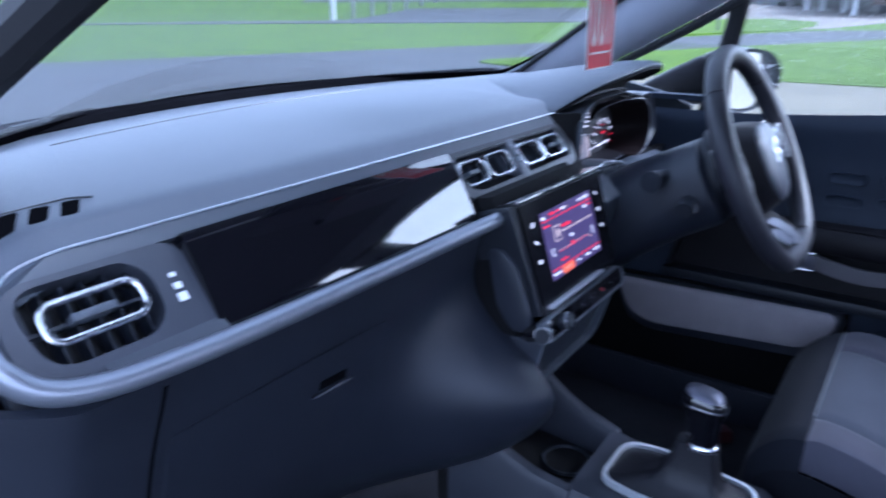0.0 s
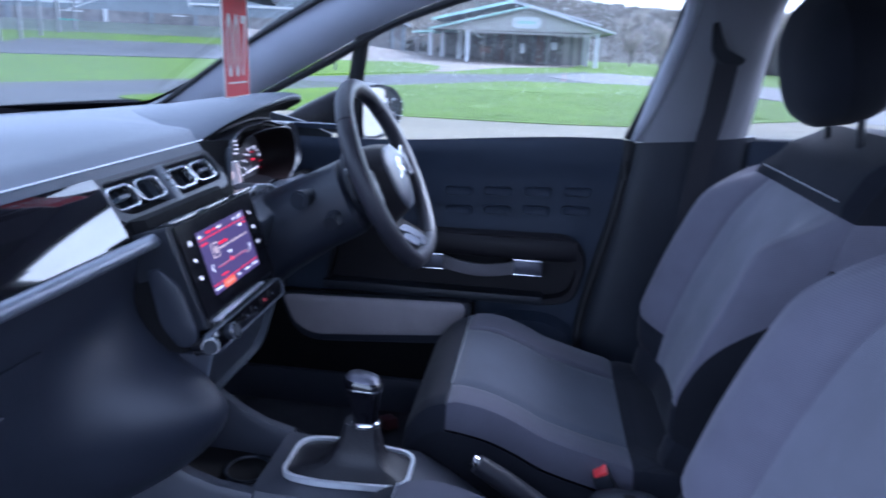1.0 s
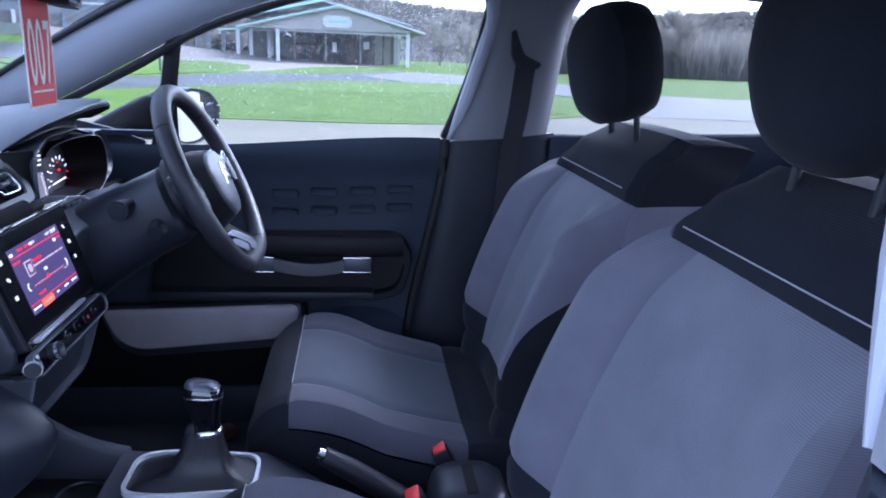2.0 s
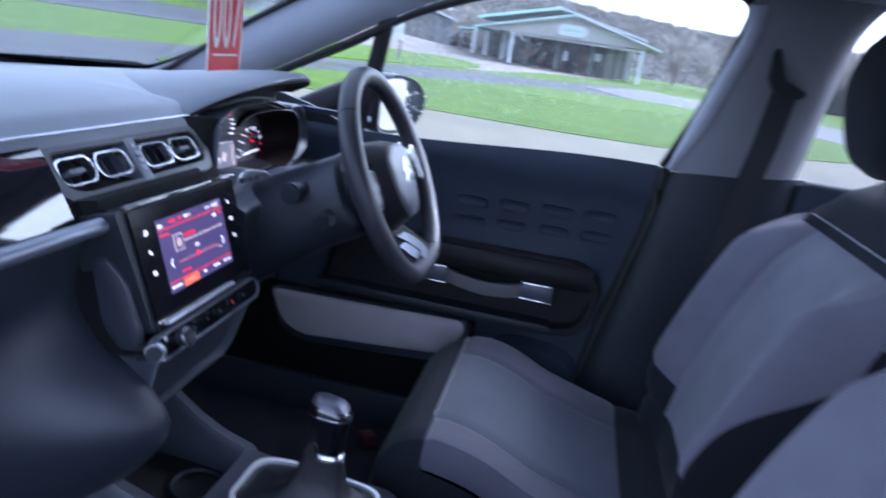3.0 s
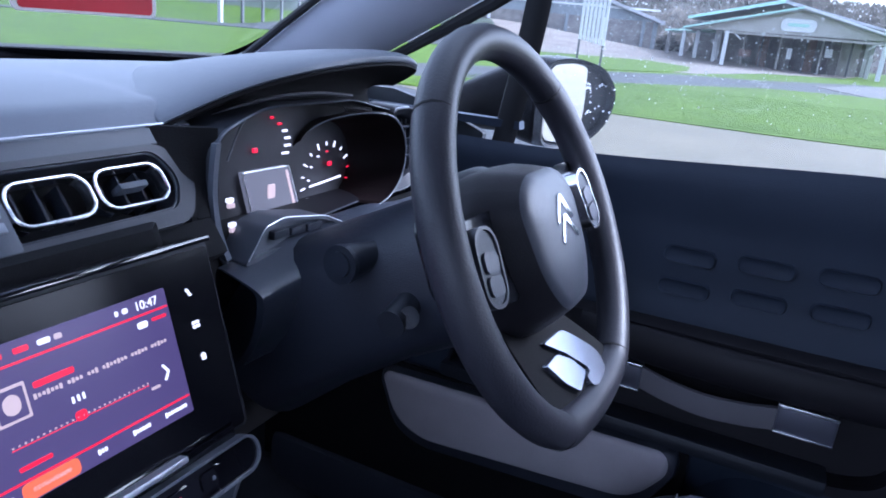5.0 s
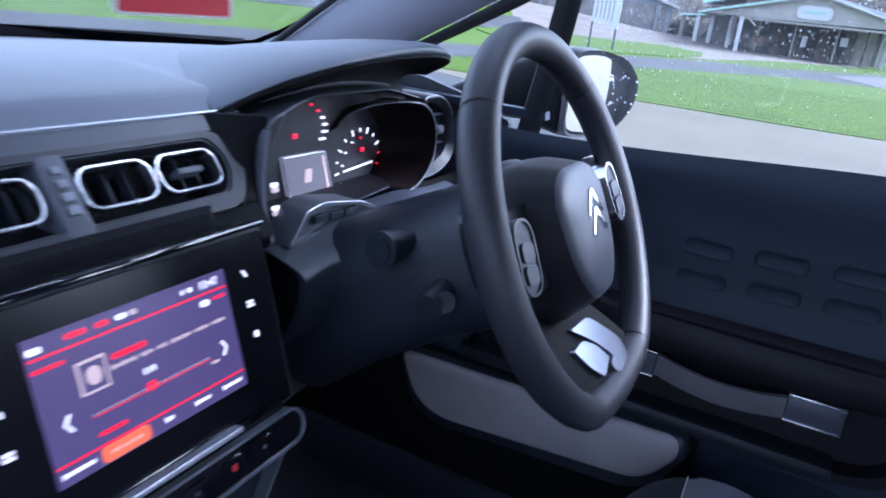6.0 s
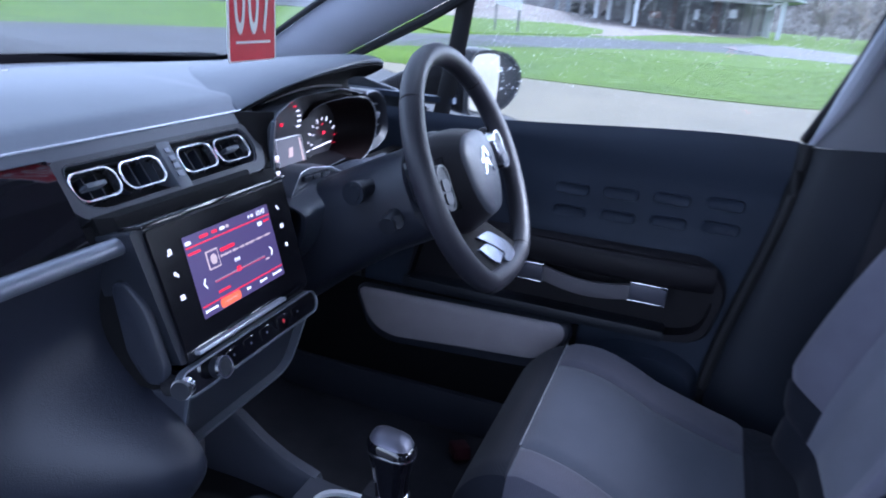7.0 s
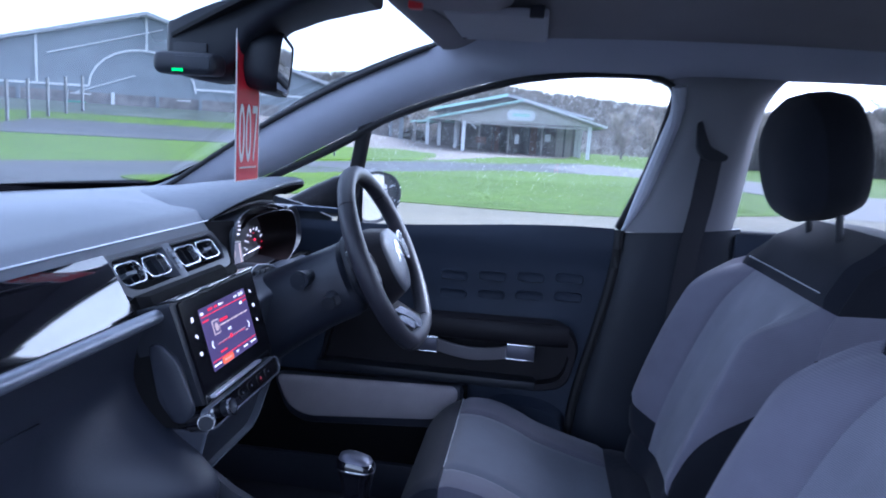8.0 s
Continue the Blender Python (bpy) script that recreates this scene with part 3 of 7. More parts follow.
BAND = Matrix.Translation((0, 0.067, 0.919)) @ Matrix.Rotation(-LEAN, 4, "X")   # x across, y into the dashboard, z up the leaning band


def on_band(d):
    """Outlines across and up the band, pushed d metres into it."""
    return BAND @ Matrix.Translation((0, d, 0)) @ YZ


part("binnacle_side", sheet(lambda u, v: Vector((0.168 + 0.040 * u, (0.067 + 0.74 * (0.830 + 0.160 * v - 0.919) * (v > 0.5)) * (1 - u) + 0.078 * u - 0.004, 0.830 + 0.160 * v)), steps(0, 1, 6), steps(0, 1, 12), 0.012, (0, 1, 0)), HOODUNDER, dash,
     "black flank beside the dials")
part("hood_fold", tube(spline([(0.240, 0.112, 0.994), (0.300, 0.098, 1.008), (0.370, 0.092, 1.011), (0.440, 0.094, 1.005)], 16), 0.0022, 6), BLACK, dash)
part("vent_filler", merge(box((-0.155, -0.001, -0.038), (0.190, 0.040, -0.003), 0.004, m=BAND), box((0.1745, -0.001, -0.004), (0.190, 0.040, 0.068), 0.003, m=BAND)), HOODUNDER, dash, "black filler between vents and screen")
# black bar stands for the shadow gap between pad and windscreen
part("pad_front_edge", tube([(x, pad_front(x) + 0.006, 1.001 - 0.02 * smooth(abs(x), 0.62, 0.70)) for x in steps(-0.70, 0.66, 44)], [0.0125 + 0.004 * smooth(-x, 0.1, 0.5) for x in steps(-0.70, 0.66, 44)], 10), GAPBLACK, dash, "black bar for the shadow gap where pad meets windscreen")

# trim band: grey strip, piped line, silver bar that bends round the outer vent
LINE = [BAND @ Vector(p) for p in ((0.183, -0.006, 0.0850), (0.0, -0.006, 0.0848), (-0.30, -0.006, 0.0848), (-0.56, -0.006, 0.0846), (-0.640, -0.005, 0.0840), (-0.676, 0.0, 0.074), (-0.690, 0.006, 0.045))]
part("edge_line", tube(spline(LINE, 60), 0.0011, 8), SATIN, dash, "thin silver line under the pad")
part("band_backing", merge(box((-0.690, 0.046, -0.030), (0.186, 0.060, 0.086), 0.004, m=BAND), box((-0.545, 0.005, -0.024), (-0.140, 0.044, 0.072), 0.003, m=BAND)), BLACK, dash, "black backing of the band")
part("grey_strip", prism(rounded_outline([(-0.668, 0.0690), (0.176, 0.0685), (0.184, 0.0835), (-0.640, 0.0835)], 0.004), -0.004, 0.040, on_band(0), 0.002), GREYP, dash, "satin grey strip below the pad")


GLOSS = [(-0.0018, -0.0290, 0), (-0.0055, -0.0120, 0), (-0.0089, 0.0080, 0), (-0.0118, 0.0300, 0), (-0.0139, 0.0530, 0), (-0.0136, 0.0680, 0)]


def piano_face(u, v):
    x = -0.540 + 0.392 * u
    y, z, _ = curve_at(GLOSS, v)
    return BAND @ Vector((x, y, z))


part("gloss_panel", sheet(piano_face, steps(0, 1, 30), steps(0, 1, 16), 0.010, (0, 1, -0.7)), PIANO, dash, "gloss black lacquered panel")
BAR = [(-0.112, 0.027, 0.9035), (-0.30, 0.029, 0.9035), (-0.50, 0.031, 0.905), (-0.60, 0.033, 0.908), (-0.655, 0.037, 0.912), (-0.690, 0.044, 0.922), (-0.709, 0.056, 0.942), (-0.712, 0.075, 0.962)]
part("silver_bar", tube(spline(BAR, 70), 0.0100, 12, squash=0.95), BARSILVER, dash, "satin silver bar along the band")
part("bar_shelf", sheet(lambda x, v: BAND @ Vector((x, -0.016 + 0.012 * v, -0.030 + 0.022 * v)), steps(-0.640, -0.536, 12), steps(0, 1, 3), 0.004), SURROUND, dash, "grey ledge below the side vent")
sur_o = rounded_outline([(-0.692, 0.070), (-0.548, 0.069), (-0.530, 0.040), (-0.536, -0.010), (-0.560, -0.016), (-0.692, -0.012)], [0.035, 0.014, 0.02, 0.016, 0.02, 0.03], 6)
sur_i = rounded_outline([(-0.680, 0.064), (-0.590, 0.063), (-0.574, 0.045), (-0.576, 0.012), (-0.592, -0.001), (-0.674, 0.000)], [0.024, 0.012, 0.016, 0.016, 0.014, 0.026], 6)
part("outer_vent_surround", frame_ring(sur_o, sur_i, -0.004, 0.030, on_band(0), 0.003), SURROUND, dash, "graphite surround of the side vent")

# lower dashboard with the glovebox
LOWER = [(0.045, 0.893), (0.060, 0.86), (0.088, 0.80), (0.118, 0.72), (0.150, 0.64), (0.190, 0.55), (0.27, 0.45)]


def lower_dash(x, v):
    y, z = curve_at([(a, b, 0) for a, b in LOWER], v).to_2d()
    b = math.exp(-((x + 0.125) / 0.135) ** 2) * math.exp(-((z - 0.650) / (0.105 if z > 0.650 else 0.200)) ** 2)
    b *= 1 - 0.5 * smooth(x, -0.128, -0.100) ** 2
    return Vector((x, y - 0.205 * b + 0.10 * smooth(-x, 0.66, 0.76), z))


part("lower_panel", sheet(lower_dash, steps(-0.752, -0.100, 66), steps(0, 1, 34), 0.02, (0, 1, 0)), LOWDASH, dash, "dark grained lower panel")
part("panel_seam", tube([lower_dash(-0.600, v) - Vector((0, 0.0004, 0)) for v in steps(0.08, 0.9, 16)], 0.0016, 6), GAPBLACK, dash)
part("glovebox_lid", sheet(lambda x, v: lower_dash(x, 0.30 + 0.55 * v) - Vector((0, 0.003, 0)), steps(-0.585, -0.30, 20), steps(0, 1, 14), 0.012, (0, 1, 0)), LOWDASH, dash, "dark glovebox lid")
HANDLE = [lower_dash(x, 0.432) - Vector((0, 0.006, 0)) for x in steps(-0.405, -0.345, 8)]
# no hollow here: a flat black sheet gives the recess its shade
part("handle_recess", sheet(lambda x, q: lower_dash(x, 0.398 + 0.026 * q) - Vector((0, 0.0034, 0)), steps(-0.394, -0.354, 6), steps(0, 1, 3), 0.002, (0, 1, 0)), GAPBLACK, dash, "flat black patch for the shade in the finger recess")
part("glovebox_handle", tube(HANDLE, [0.001] + [0.0035] * 7 + [0.001], 8), LOWDASH, dash, "slim glovebox pull")
# knee panel coloured near-black for the shade behind the screen
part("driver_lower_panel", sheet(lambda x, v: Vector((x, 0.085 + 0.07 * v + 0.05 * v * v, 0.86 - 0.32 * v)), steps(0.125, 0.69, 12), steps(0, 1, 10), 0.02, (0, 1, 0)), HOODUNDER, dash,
     "knee panel under the wheel, its shade put into the colour")
part("driver_band", sheet(lambda x, v: Vector((x, 0.180, 0.84 + 0.125 * v)), steps(0.125, 0.69, 4), steps(0, 1, 4), 0.03, (0, 1, 0)), BLACK, dash, "black panel behind the dials")

# defroster slot at the outer end of the pad: black prisms for the shade inside
def on_pad(x, y, up):
    v = (y - 0.115) / (pad_front(x) - 0.115)
    return Vector((x, y, pad_top(x, v).z + up))


for k in range(3):
    x0 = -0.662 + 0.025 * k
    o = rounded_outline([(x0 + 0.002, 0.145), (x0 + 0.017, 0.145), (x0 + 0.034, 0.174), (x0 + 0.019, 0.176)], 0.004, 3)
    part("defroster_slot", loft([[on_pad(x, y, -0.012) for x, y in o], [on_pad(x, y, 0.0004) for x, y in o]]), GAPBLACK, dash, "black patch for the shade in a defroster slot")
part("defroster_groove", tube([pad_top(x, v) + Vector((0, 0, 0.0006)) for x, v in ((-0.69, 0.165), (-0.64, 0.170), (-0.585, 0.165), (-0.568, 0.14))], 0.0010, 6), BLACK, dash)
part("pad_seam", tube([pad_top(x, 0.74 - 0.10 * abs(x + 0.1)) - Vector((0, 0, 0.0004)) for x in steps(-0.47, 0.14, 30)], 0.0022, 6), GRAPHITE, dash)


# ---- air vents ----
def ring_outline(w, h, cx, cz):
    return rrect(w, h, min(w, h) * 0.38, 6, cx, cz)


def vent_slats(parent, x0, x1, z0, z1, m, uprights):
    for k in range(uprights):
        x = x0 + (x1 - x0) * (k + 0.5) / uprights
        part("vane", box((x - 0.0012, 0.012, z0), (x + 0.0012, 0.032, z1), 0.0005, m=m), HARD, parent)
    if uprights != 3:
        part("slat", box((x0, 0.006, (z0 + z1) / 2 - 0.0014), (x1, 0.022, (z0 + z1) / 2 + 0.0014), 0.0006, m=m), HARD, parent)


def chrome_ring(parent, cx, cz, w, h, m, t=0.0017):
    """A rounded chrome ring with a short inner collar, on the plane that m poses."""
    o = ring_outline(w - 2 * t, h - 2 * t, cx, cz)
    ring = tube([m @ Vector((x, 0.0, z)) for x, z in o], t, 10, True, 1.0, up=m.to_3x3() @ Vector((0, 1, 0)))
    loft([[m @ Vector((x, 0.001, z)) for x, z in o], [m @ Vector((cx + (x - cx) * 0.96, 0.011, cz + (z - cz) * 0.96)) for x, z in o]], True, False, ring)
    part("chrome_ring", ring, CHROME, parent, "polished chrome ring")


side_vent = thing("air_vent", (-0.626, 0.08, 0.93), "oblong side air vent with a chrome ring in the dashboard's end", "air vent", "dashboard air vents")
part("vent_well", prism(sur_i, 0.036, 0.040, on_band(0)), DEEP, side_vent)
vent_slats(side_vent, -0.678, -0.576, 0.002, 0.062, BAND, 6)
chrome_ring(side_vent, -0.6265, 0.0325, 0.084, 0.036, BAND @ Matrix.Translation((0, -0.004, 0)), 0.0030)
part("knob", box((-0.645, -0.006, 0.029), (-0.610, 0.010, 0.036), 0.002, m=BAND), GREYP, side_vent)
for k in range(3):
    part("airflow_mark", box((-0.5615 - 0.0008 * k, -0.0062, 0.037 - 0.0110 * k), (-0.5560 + 0.0006 * k, -0.0040, 0.0408 - 0.0092 * k), 0.0004, m=BAND), WHITEP, side_vent)

mid_vent = thing("air_vent", (0.02, 0.08, 0.92), "pair of air vents with four chrome rings in a graphite bezel", "air vent", "dashboard air vents")
outer = rounded_outline([(-0.140, 0.0685), (0.170, 0.0680), (0.190, 0.034), (0.166, -0.004), (-0.108, -0.0085), (-0.146, 0.006), (-0.150, 0.045)], [0.008, 0.014, 0.02, 0.014, 0.02, 0.02, 0.02], 6)
outer_in = rounded_outline([(-0.130, 0.0625), (0.160, 0.0620), (0.173, 0.036), (0.158, 0.009), (-0.108, 0.006), (-0.131, 0.016), (-0.136, 0.045)], [0.008, 0.010, 0.016, 0.010, 0.014, 0.014, 0.016], 6)
part("bezel", frame_ring(outer, outer_in, -0.006, 0.030, on_band(0), 0.003), GRAPHITE, mid_vent, "graphite grey bezel")
part("inner_rim", tube([BAND @ Vector((0.018 + (x - 0.018) * 0.985, -0.004, 0.0345 + (z - 0.0345) * 0.96)) for x, z in outer_in], 0.0014, 6, True), HARD, mid_vent)
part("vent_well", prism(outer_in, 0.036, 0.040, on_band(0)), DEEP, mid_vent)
part("divider", box((0.002, -0.0065, 0.003), (0.0240, 0.036, 0.0655), 0.0025, m=BAND), GREYP, mid_vent, "grey column between the vents")
part("thumbwheel", disc(BAND @ Vector((0.0105, 0.011, 0.036)), (1, 0, 0), 0.0195, 0.0050, 24, 0.001), GRAPHITE, mid_vent, "ribbed dark thumbwheel")
for k in range(4):
    part("airflow_mark", box((0.0095 - 0.0004 * k, -0.0092 + 0.0006 * abs(k - 1.5), 0.0500 - 0.0105 * k), (0.0170 + 0.0004 * k, -0.0062, 0.0555 - 0.0100 * k), 0.0004, m=BAND), BARSILVER, mid_vent)
for k, (a, b) in enumerate(((-0.131, -0.068), (-0.0645, -0.0005), (0.0270, 0.0935), (0.0960, 0.1620))):
    chrome_ring(mid_vent, (a + b) / 2, 0.0365, b - a, 0.0365, BAND @ Matrix.Translation((0, -0.002, 0)))
    vent_slats(mid_vent, a + 0.006, b - 0.006, 0.021, 0.052, BAND, 3)
    if k in (0, 3):
        part("knob", box(((a + b) / 2 - 0.013, -0.004, 0.034), ((a + b) / 2 + 0.013, 0.010, 0.0395), 0.0015, m=BAND), GREYP, mid_vent)
for z in (0.012, 0.060):
    part("slat", box((-0.130, 0.014, z - 0.001), (0.160, 0.024, z + 0.001), 0.0004, m=BAND), BLACK, mid_vent)

right_vent = thing("air_vent", (0.60, 0.11, 0.90), "dark side air vent with a thin silver edge beyond the dials", "air vent", "dashboard air vents")
RV_O = rounded_outline([(0.545, 0.985), (0.592, 0.986), (0.634, 0.960), (0.652, 0.903), (0.638, 0.882), (0.598, 0.868), (0.545, 0.868)], [0.008, 0.02, 0.03, 0.012, 0.012, 0.02, 0.008], 6)
RV_I = [(0.594 + (x - 0.594) * 0.76, 0.934 + (z - 0.934) * 0.76) for x, z in RV_O]
part("rim", loft([[(x, 0.150, z) for x, z in RV_O], [(x, 0.102, z) for x, z in RV_O], [(0.597 + (x - 0.597) * 0.94, 0.097, 0.932 + (z - 0.932) * 0.94) for x, z in RV_O], [(x, 0.106, z) for x, z in RV_I], [(x, 0.135, z) for x, z in RV_I]], True, False), GRAPHITE, right_vent, "broad dark graphite rim", 50)
part("rim_line", tube([(0.597 + (x - 0.597) * 0.97, 0.0985, 0.932 + (z - 0.932) * 0.97) for x, z in RV_O], 0.0008, 6, True), BARSILVER, right_vent)
part("vent_well", prism(RV_I, 0.03, 0.034, facing(0.102)), DEEP, right_vent)
vent_slats(right_vent, 0.562, 0.626, 0.888, 0.964, Matrix.Translation((0, 0.102, 0)), 5)
for z in (0.912, 0.954):
    part("slat", box((0.562, 0.108, z - 0.0014), (0.628, 0.124, z + 0.0014), 0.0006), HARD, right_vent)
part("vent_tab", box((0.604, 0.104, 0.928), (0.622, 0.112, 0.938), 0.002), GREYP, right_vent, "grey tab of the vent")

# ---- touch screen and the centre stack ----
TILT_S = math.atan(0.30)
SCR = Matrix.Translation((0, -0.0135, 0.8555)) @ Matrix.Rotation(-TILT_S, 4, "X") @ YZ   # x across, y up the glass, z away from the driver
stack = thing("touch_screen", (0, 0.02, 0.80), "lit touch screen in gloss black housing showing a radio menu", "touch screen")
part("housing", prism(rounded_outline([(-0.138, 0.070), (0.128, 0.070), (0.128, -0.080), (-0.124, -0.080)], 0.006), 0.004, 0.070, SCR, 0.002), BLACK, stack)
part("glass_front", prism(rounded_outline([(-0.122, 0.066), (0.124, 0.066), (0.122, -0.076), (-0.115, -0.076)], 0.004), 0.0, 0.006, SCR, 0.001), SCRBLACK, stack, "black glass front")
part("top_edge", box((-0.128, 0.069, -0.004), (0.126, 0.0735, 0.03), 0.0015, m=SCR), PIANO, stack)
display = part("display", prism(rrect(0.155, 0.0925, 0.001, 2), -0.0008, 0.001, SCR), SCR_BG, stack, "lit violet display")


def lit(name, x, y, w, h, mat, turn=0.0):
    """A lit mark on the display, in metres from its middle."""
    part(name, prism(rrect(w, h, min(w, h) * 0.3, 2), -0.0014, -0.0004, SCR @ pose(x, y, 0, 0, 0, turn)), mat, display)


lit("menu_line", 0, 0.0335, 0.153, 0.0013, SCR_RED)
lit("menu_line", 0.0, -0.0335, 0.153, 0.0013, SCR_RED)
lit("menu_icon", -0.0715, 0.0385, 0.0085, 0.0040, SCR_WHITE)
for x, w, mat in ((-0.045, 0.014, SCR_RED), (-0.027, 0.009, SCR_RED), (-0.013, 0.008, SCR_WHITE), (-0.004, 0.005, SCR_CREAM), (0.0435, 0.004, SCR_WHITE), (0.037, 0.0022, SCR_WHITE)):
    lit("status_mark", x, 0.0400, w, 0.0034, mat)
lit("source_bar", -0.066, 0.0265, 0.020, 0.0024, SCR_RED)
lit("preset_mark", 0.054, 0.0268, 0.008, 0.0045, SCR_WHITE)
lit("preset_bar", 0.068, 0.0278, 0.012, 0.0022, SCR_RED)
art = part("station_picture", prism(rrect(0.020, 0.0215, 0.0008, 2, -0.0405, 0.0115), -0.0014, -0.0004, SCR), SCR_CREAM, display, "small framed station picture")
part("picture_inner", prism(rrect(0.0165, 0.018, 0.0008, 2, -0.0405, 0.0115), -0.0018, -0.0010, SCR), SCR_BG, art)
part("picture_disc", prism(rrect(0.010, 0.012, 0.005, 4, -0.0405, 0.0115), -0.0022, -0.0014, SCR), SCR_CREAM, art)
lit("station_bar", -0.013, 0.0172, 0.026, 0.0038, SCR_RED)
for k in range(36):
    if k not in (7, 12, 16, 24, 30):
        lit("text_bar", -0.0265 + 0.0027 * k, 0.0106, 0.0017, 0.0022 + 0.0012 * ((k * 7) % 3 == 0), SCR_CREAM)
cu = bpy.data.curves.new("clock", "FONT")
cu.body, cu.size, cu.align_x, cu.extrude = "10:47", 0.0085, "CENTER", 0.0002
tmp = new("clock", cu)
me = bpy.data.meshes.new_from_object(tmp.evaluated_get(bpy.context.evaluated_depsgraph_get()))
bpy.data.objects.remove(tmp)
bm = bmesh.new()
bm.from_mesh(me)
bmesh.ops.transform(bm, matrix=SCR @ Matrix.Translation((0.0605, 0.0372, -0.0012)), verts=bm.verts)
part("clock_digits", bm, SCR_WHITE, display)
for k in range(3):
    lit("frequency_bar", -0.0055 + 0.0036 * k, -0.0010, 0.0015, 0.0042, SCR_WHITE)
for k in range(26):
    lit("scale_tick", -0.046 + 0.0037 * k, -0.0125, 0.0011, 0.0011, SCR_CREAM)
lit("scale_line", 0.0, -0.0140, 0.094, 0.0005, SCR_RED)
lit("tuner_dot", -0.003, -0.0120, 0.0075, 0.0062, SCR_RED)
for s in (-1, 1):
    for q in (-1, 1):
        lit("arrow_stroke", s * 0.063, -0.0105 + q * 0.0026, 0.0018, 0.0072, SCR_WHITE, s * q * 34)
lit("unit_bar", 0.052, -0.0175, 0.007, 0.0020, SCR_CREAM)
lit("list_bar", -0.036, -0.0262, 0.020, 0.0026, SCR_RED)
lit("selected_tab", -0.030, -0.0400, 0.036, 0.0105, SCR_ORANGE)
lit("tab_text", -0.030, -0.0400, 0.024, 0.0026, SCR_CREAM)
for x, n in ((-0.0635, 9), (0.0040, 3), (0.0340, 6), (0.0630, 8)):
    for k in range(n):
        lit("tab_letter", x + 0.0024 * (k - (n - 1) / 2), -0.0395, 0.0017, 0.0026 + 0.0010 * (k == 0), SCR_WHITE)
ICONS = {"note": ((-0.0016, 0.0, 0.0010, 0.0055), (0.0018, 0.0006, 0.0010, 0.0055), (0.0001, 0.0026, 0.0042, 0.0014), (-0.0026, -0.0024, 0.0024, 0.0018), (0.0008, -0.0018, 0.0024, 0.0018)),
         "way": ((-0.0018, 0.0012, 0.0016, 0.0036), (0.0018, -0.0010, 0.0016, 0.0040), (0.0, 0.0, 0.0036, 0.0012), (-0.0006, 0.0028, 0.0026, 0.0012)),
         "grid": ((-0.0017, 0.0015, 0.0026, 0.0022), (0.0017, 0.0015, 0.0026, 0.0022), (-0.0017, -0.0015, 0.0026, 0.0022), (0.0017, -0.0015, 0.0026, 0.0022)),
         "phone": ((-0.0012, 0.0016, 0.0016, 0.0026), (0.0, -0.0004, 0.0014, 0.0034), (0.0012, -0.0022, 0.0020, 0.0016)),
         "home": ((0.0, -0.0010, 0.0036, 0.0026), (0.0, 0.0012, 0.0048, 0.0012), (0.0, 0.0024, 0.0022, 0.0010))}
for x, names in ((-0.099, ("note", "way", "grid")), (0.0975, ("phone", "grid", "home"))):
    for nm, dz in zip(names, (0.037, 0.0125, -0.0125)):
        ic = None
        for ix, iz, w, h in ICONS[nm]:
            bm = prism(rrect(w, h, 0.0005, 2, x + ix, dz + iz), -0.0012, 0.0, SCR)
            ic = part("key_stroke", bm, SCR_WHITE, ic) if ic else part("touch_key", bm, SCR_WHITE, stack, "lit white touch key")

centre = thing("centre_stack", (0, 0.05, 0.70), "dark centre stack with a chrome-edged key bar and an open cubby", "centre stack")
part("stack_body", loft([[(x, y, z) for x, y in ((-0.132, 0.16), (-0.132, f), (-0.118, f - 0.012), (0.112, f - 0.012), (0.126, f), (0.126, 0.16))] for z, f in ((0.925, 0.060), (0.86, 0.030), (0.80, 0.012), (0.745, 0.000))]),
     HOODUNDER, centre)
blade_o = rounded_outline([(0.040, 0.862), (0.022, 0.866), (-0.004, 0.842), (-0.026, 0.776), (-0.020, 0.758), (0.000, 0.752), (0.024, 0.782)], 0.012, 5)
part("side_blade", loft([[(x, 0.025 + (y - 0.025) * s, 0.81 + (z - 0.81) * s) for y, z in blade_o] for s, x in ((1.0, -0.130), (1.0, -0.1345), (0.97, -0.1375), (0.93, -0.1385), (0.4, -0.1387))]), LOWDASH, centre, "smooth dark side panel", 50)
BARM = Matrix.Translation((-0.008, -0.046, 0.7625)) @ Matrix.Rotation(-TILT_S, 4, "X") @ YZ
part("slot_lip", box((-0.098, 0.0225, -0.004), (0.066, 0.0275, 0.012), 0.0018, m=BARM), SATIN, centre, "thin metal lip over the disc slot")
part("disc_slot", box((-0.108, 0.016, 0.004), (0.118, 0.030, 0.03), 0.002, m=BARM), PIANO, centre)
keybar = part("key_bar", prism(rrect(0.262, 0.027, 0.012, 6), 0.0, 0.030, BARM, 0.003), PIANO, centre, "dark key bar")
part("chrome_edge", frame_ring(rrect(0.2665, 0.0310, 0.0150, 8), rrect(0.2615, 0.0265, 0.0125, 8), -0.002, 0.008, BARM, 0.0008), BARSILVER, keybar, "dulled chrome edging")
part("volume_knob", disc(BARM @ Vector((-0.123, 0, 0.004)), BARM.to_3x3() @ Vector((-1, 0, -0.35)), 0.0115, 0.010, 24, 0.002), CHROME, keybar, "chrome end cap")
part("cap_end", disc(BARM @ Vector((-0.1325, 0, 0.0007)), BARM.to_3x3() @ Vector((-1, 0, -0.35)), 0.0100, 0.004, 24, 0.0015), BLACK, keybar)
knob = part("rotary_knob", disc(BARM @ Vector((-0.079, 0, 0.002)), BARM.to_3x3() @ Vector((0, 0, -1)), 0.0115, 0.014, 24, 0.0015), BLACK, keybar)
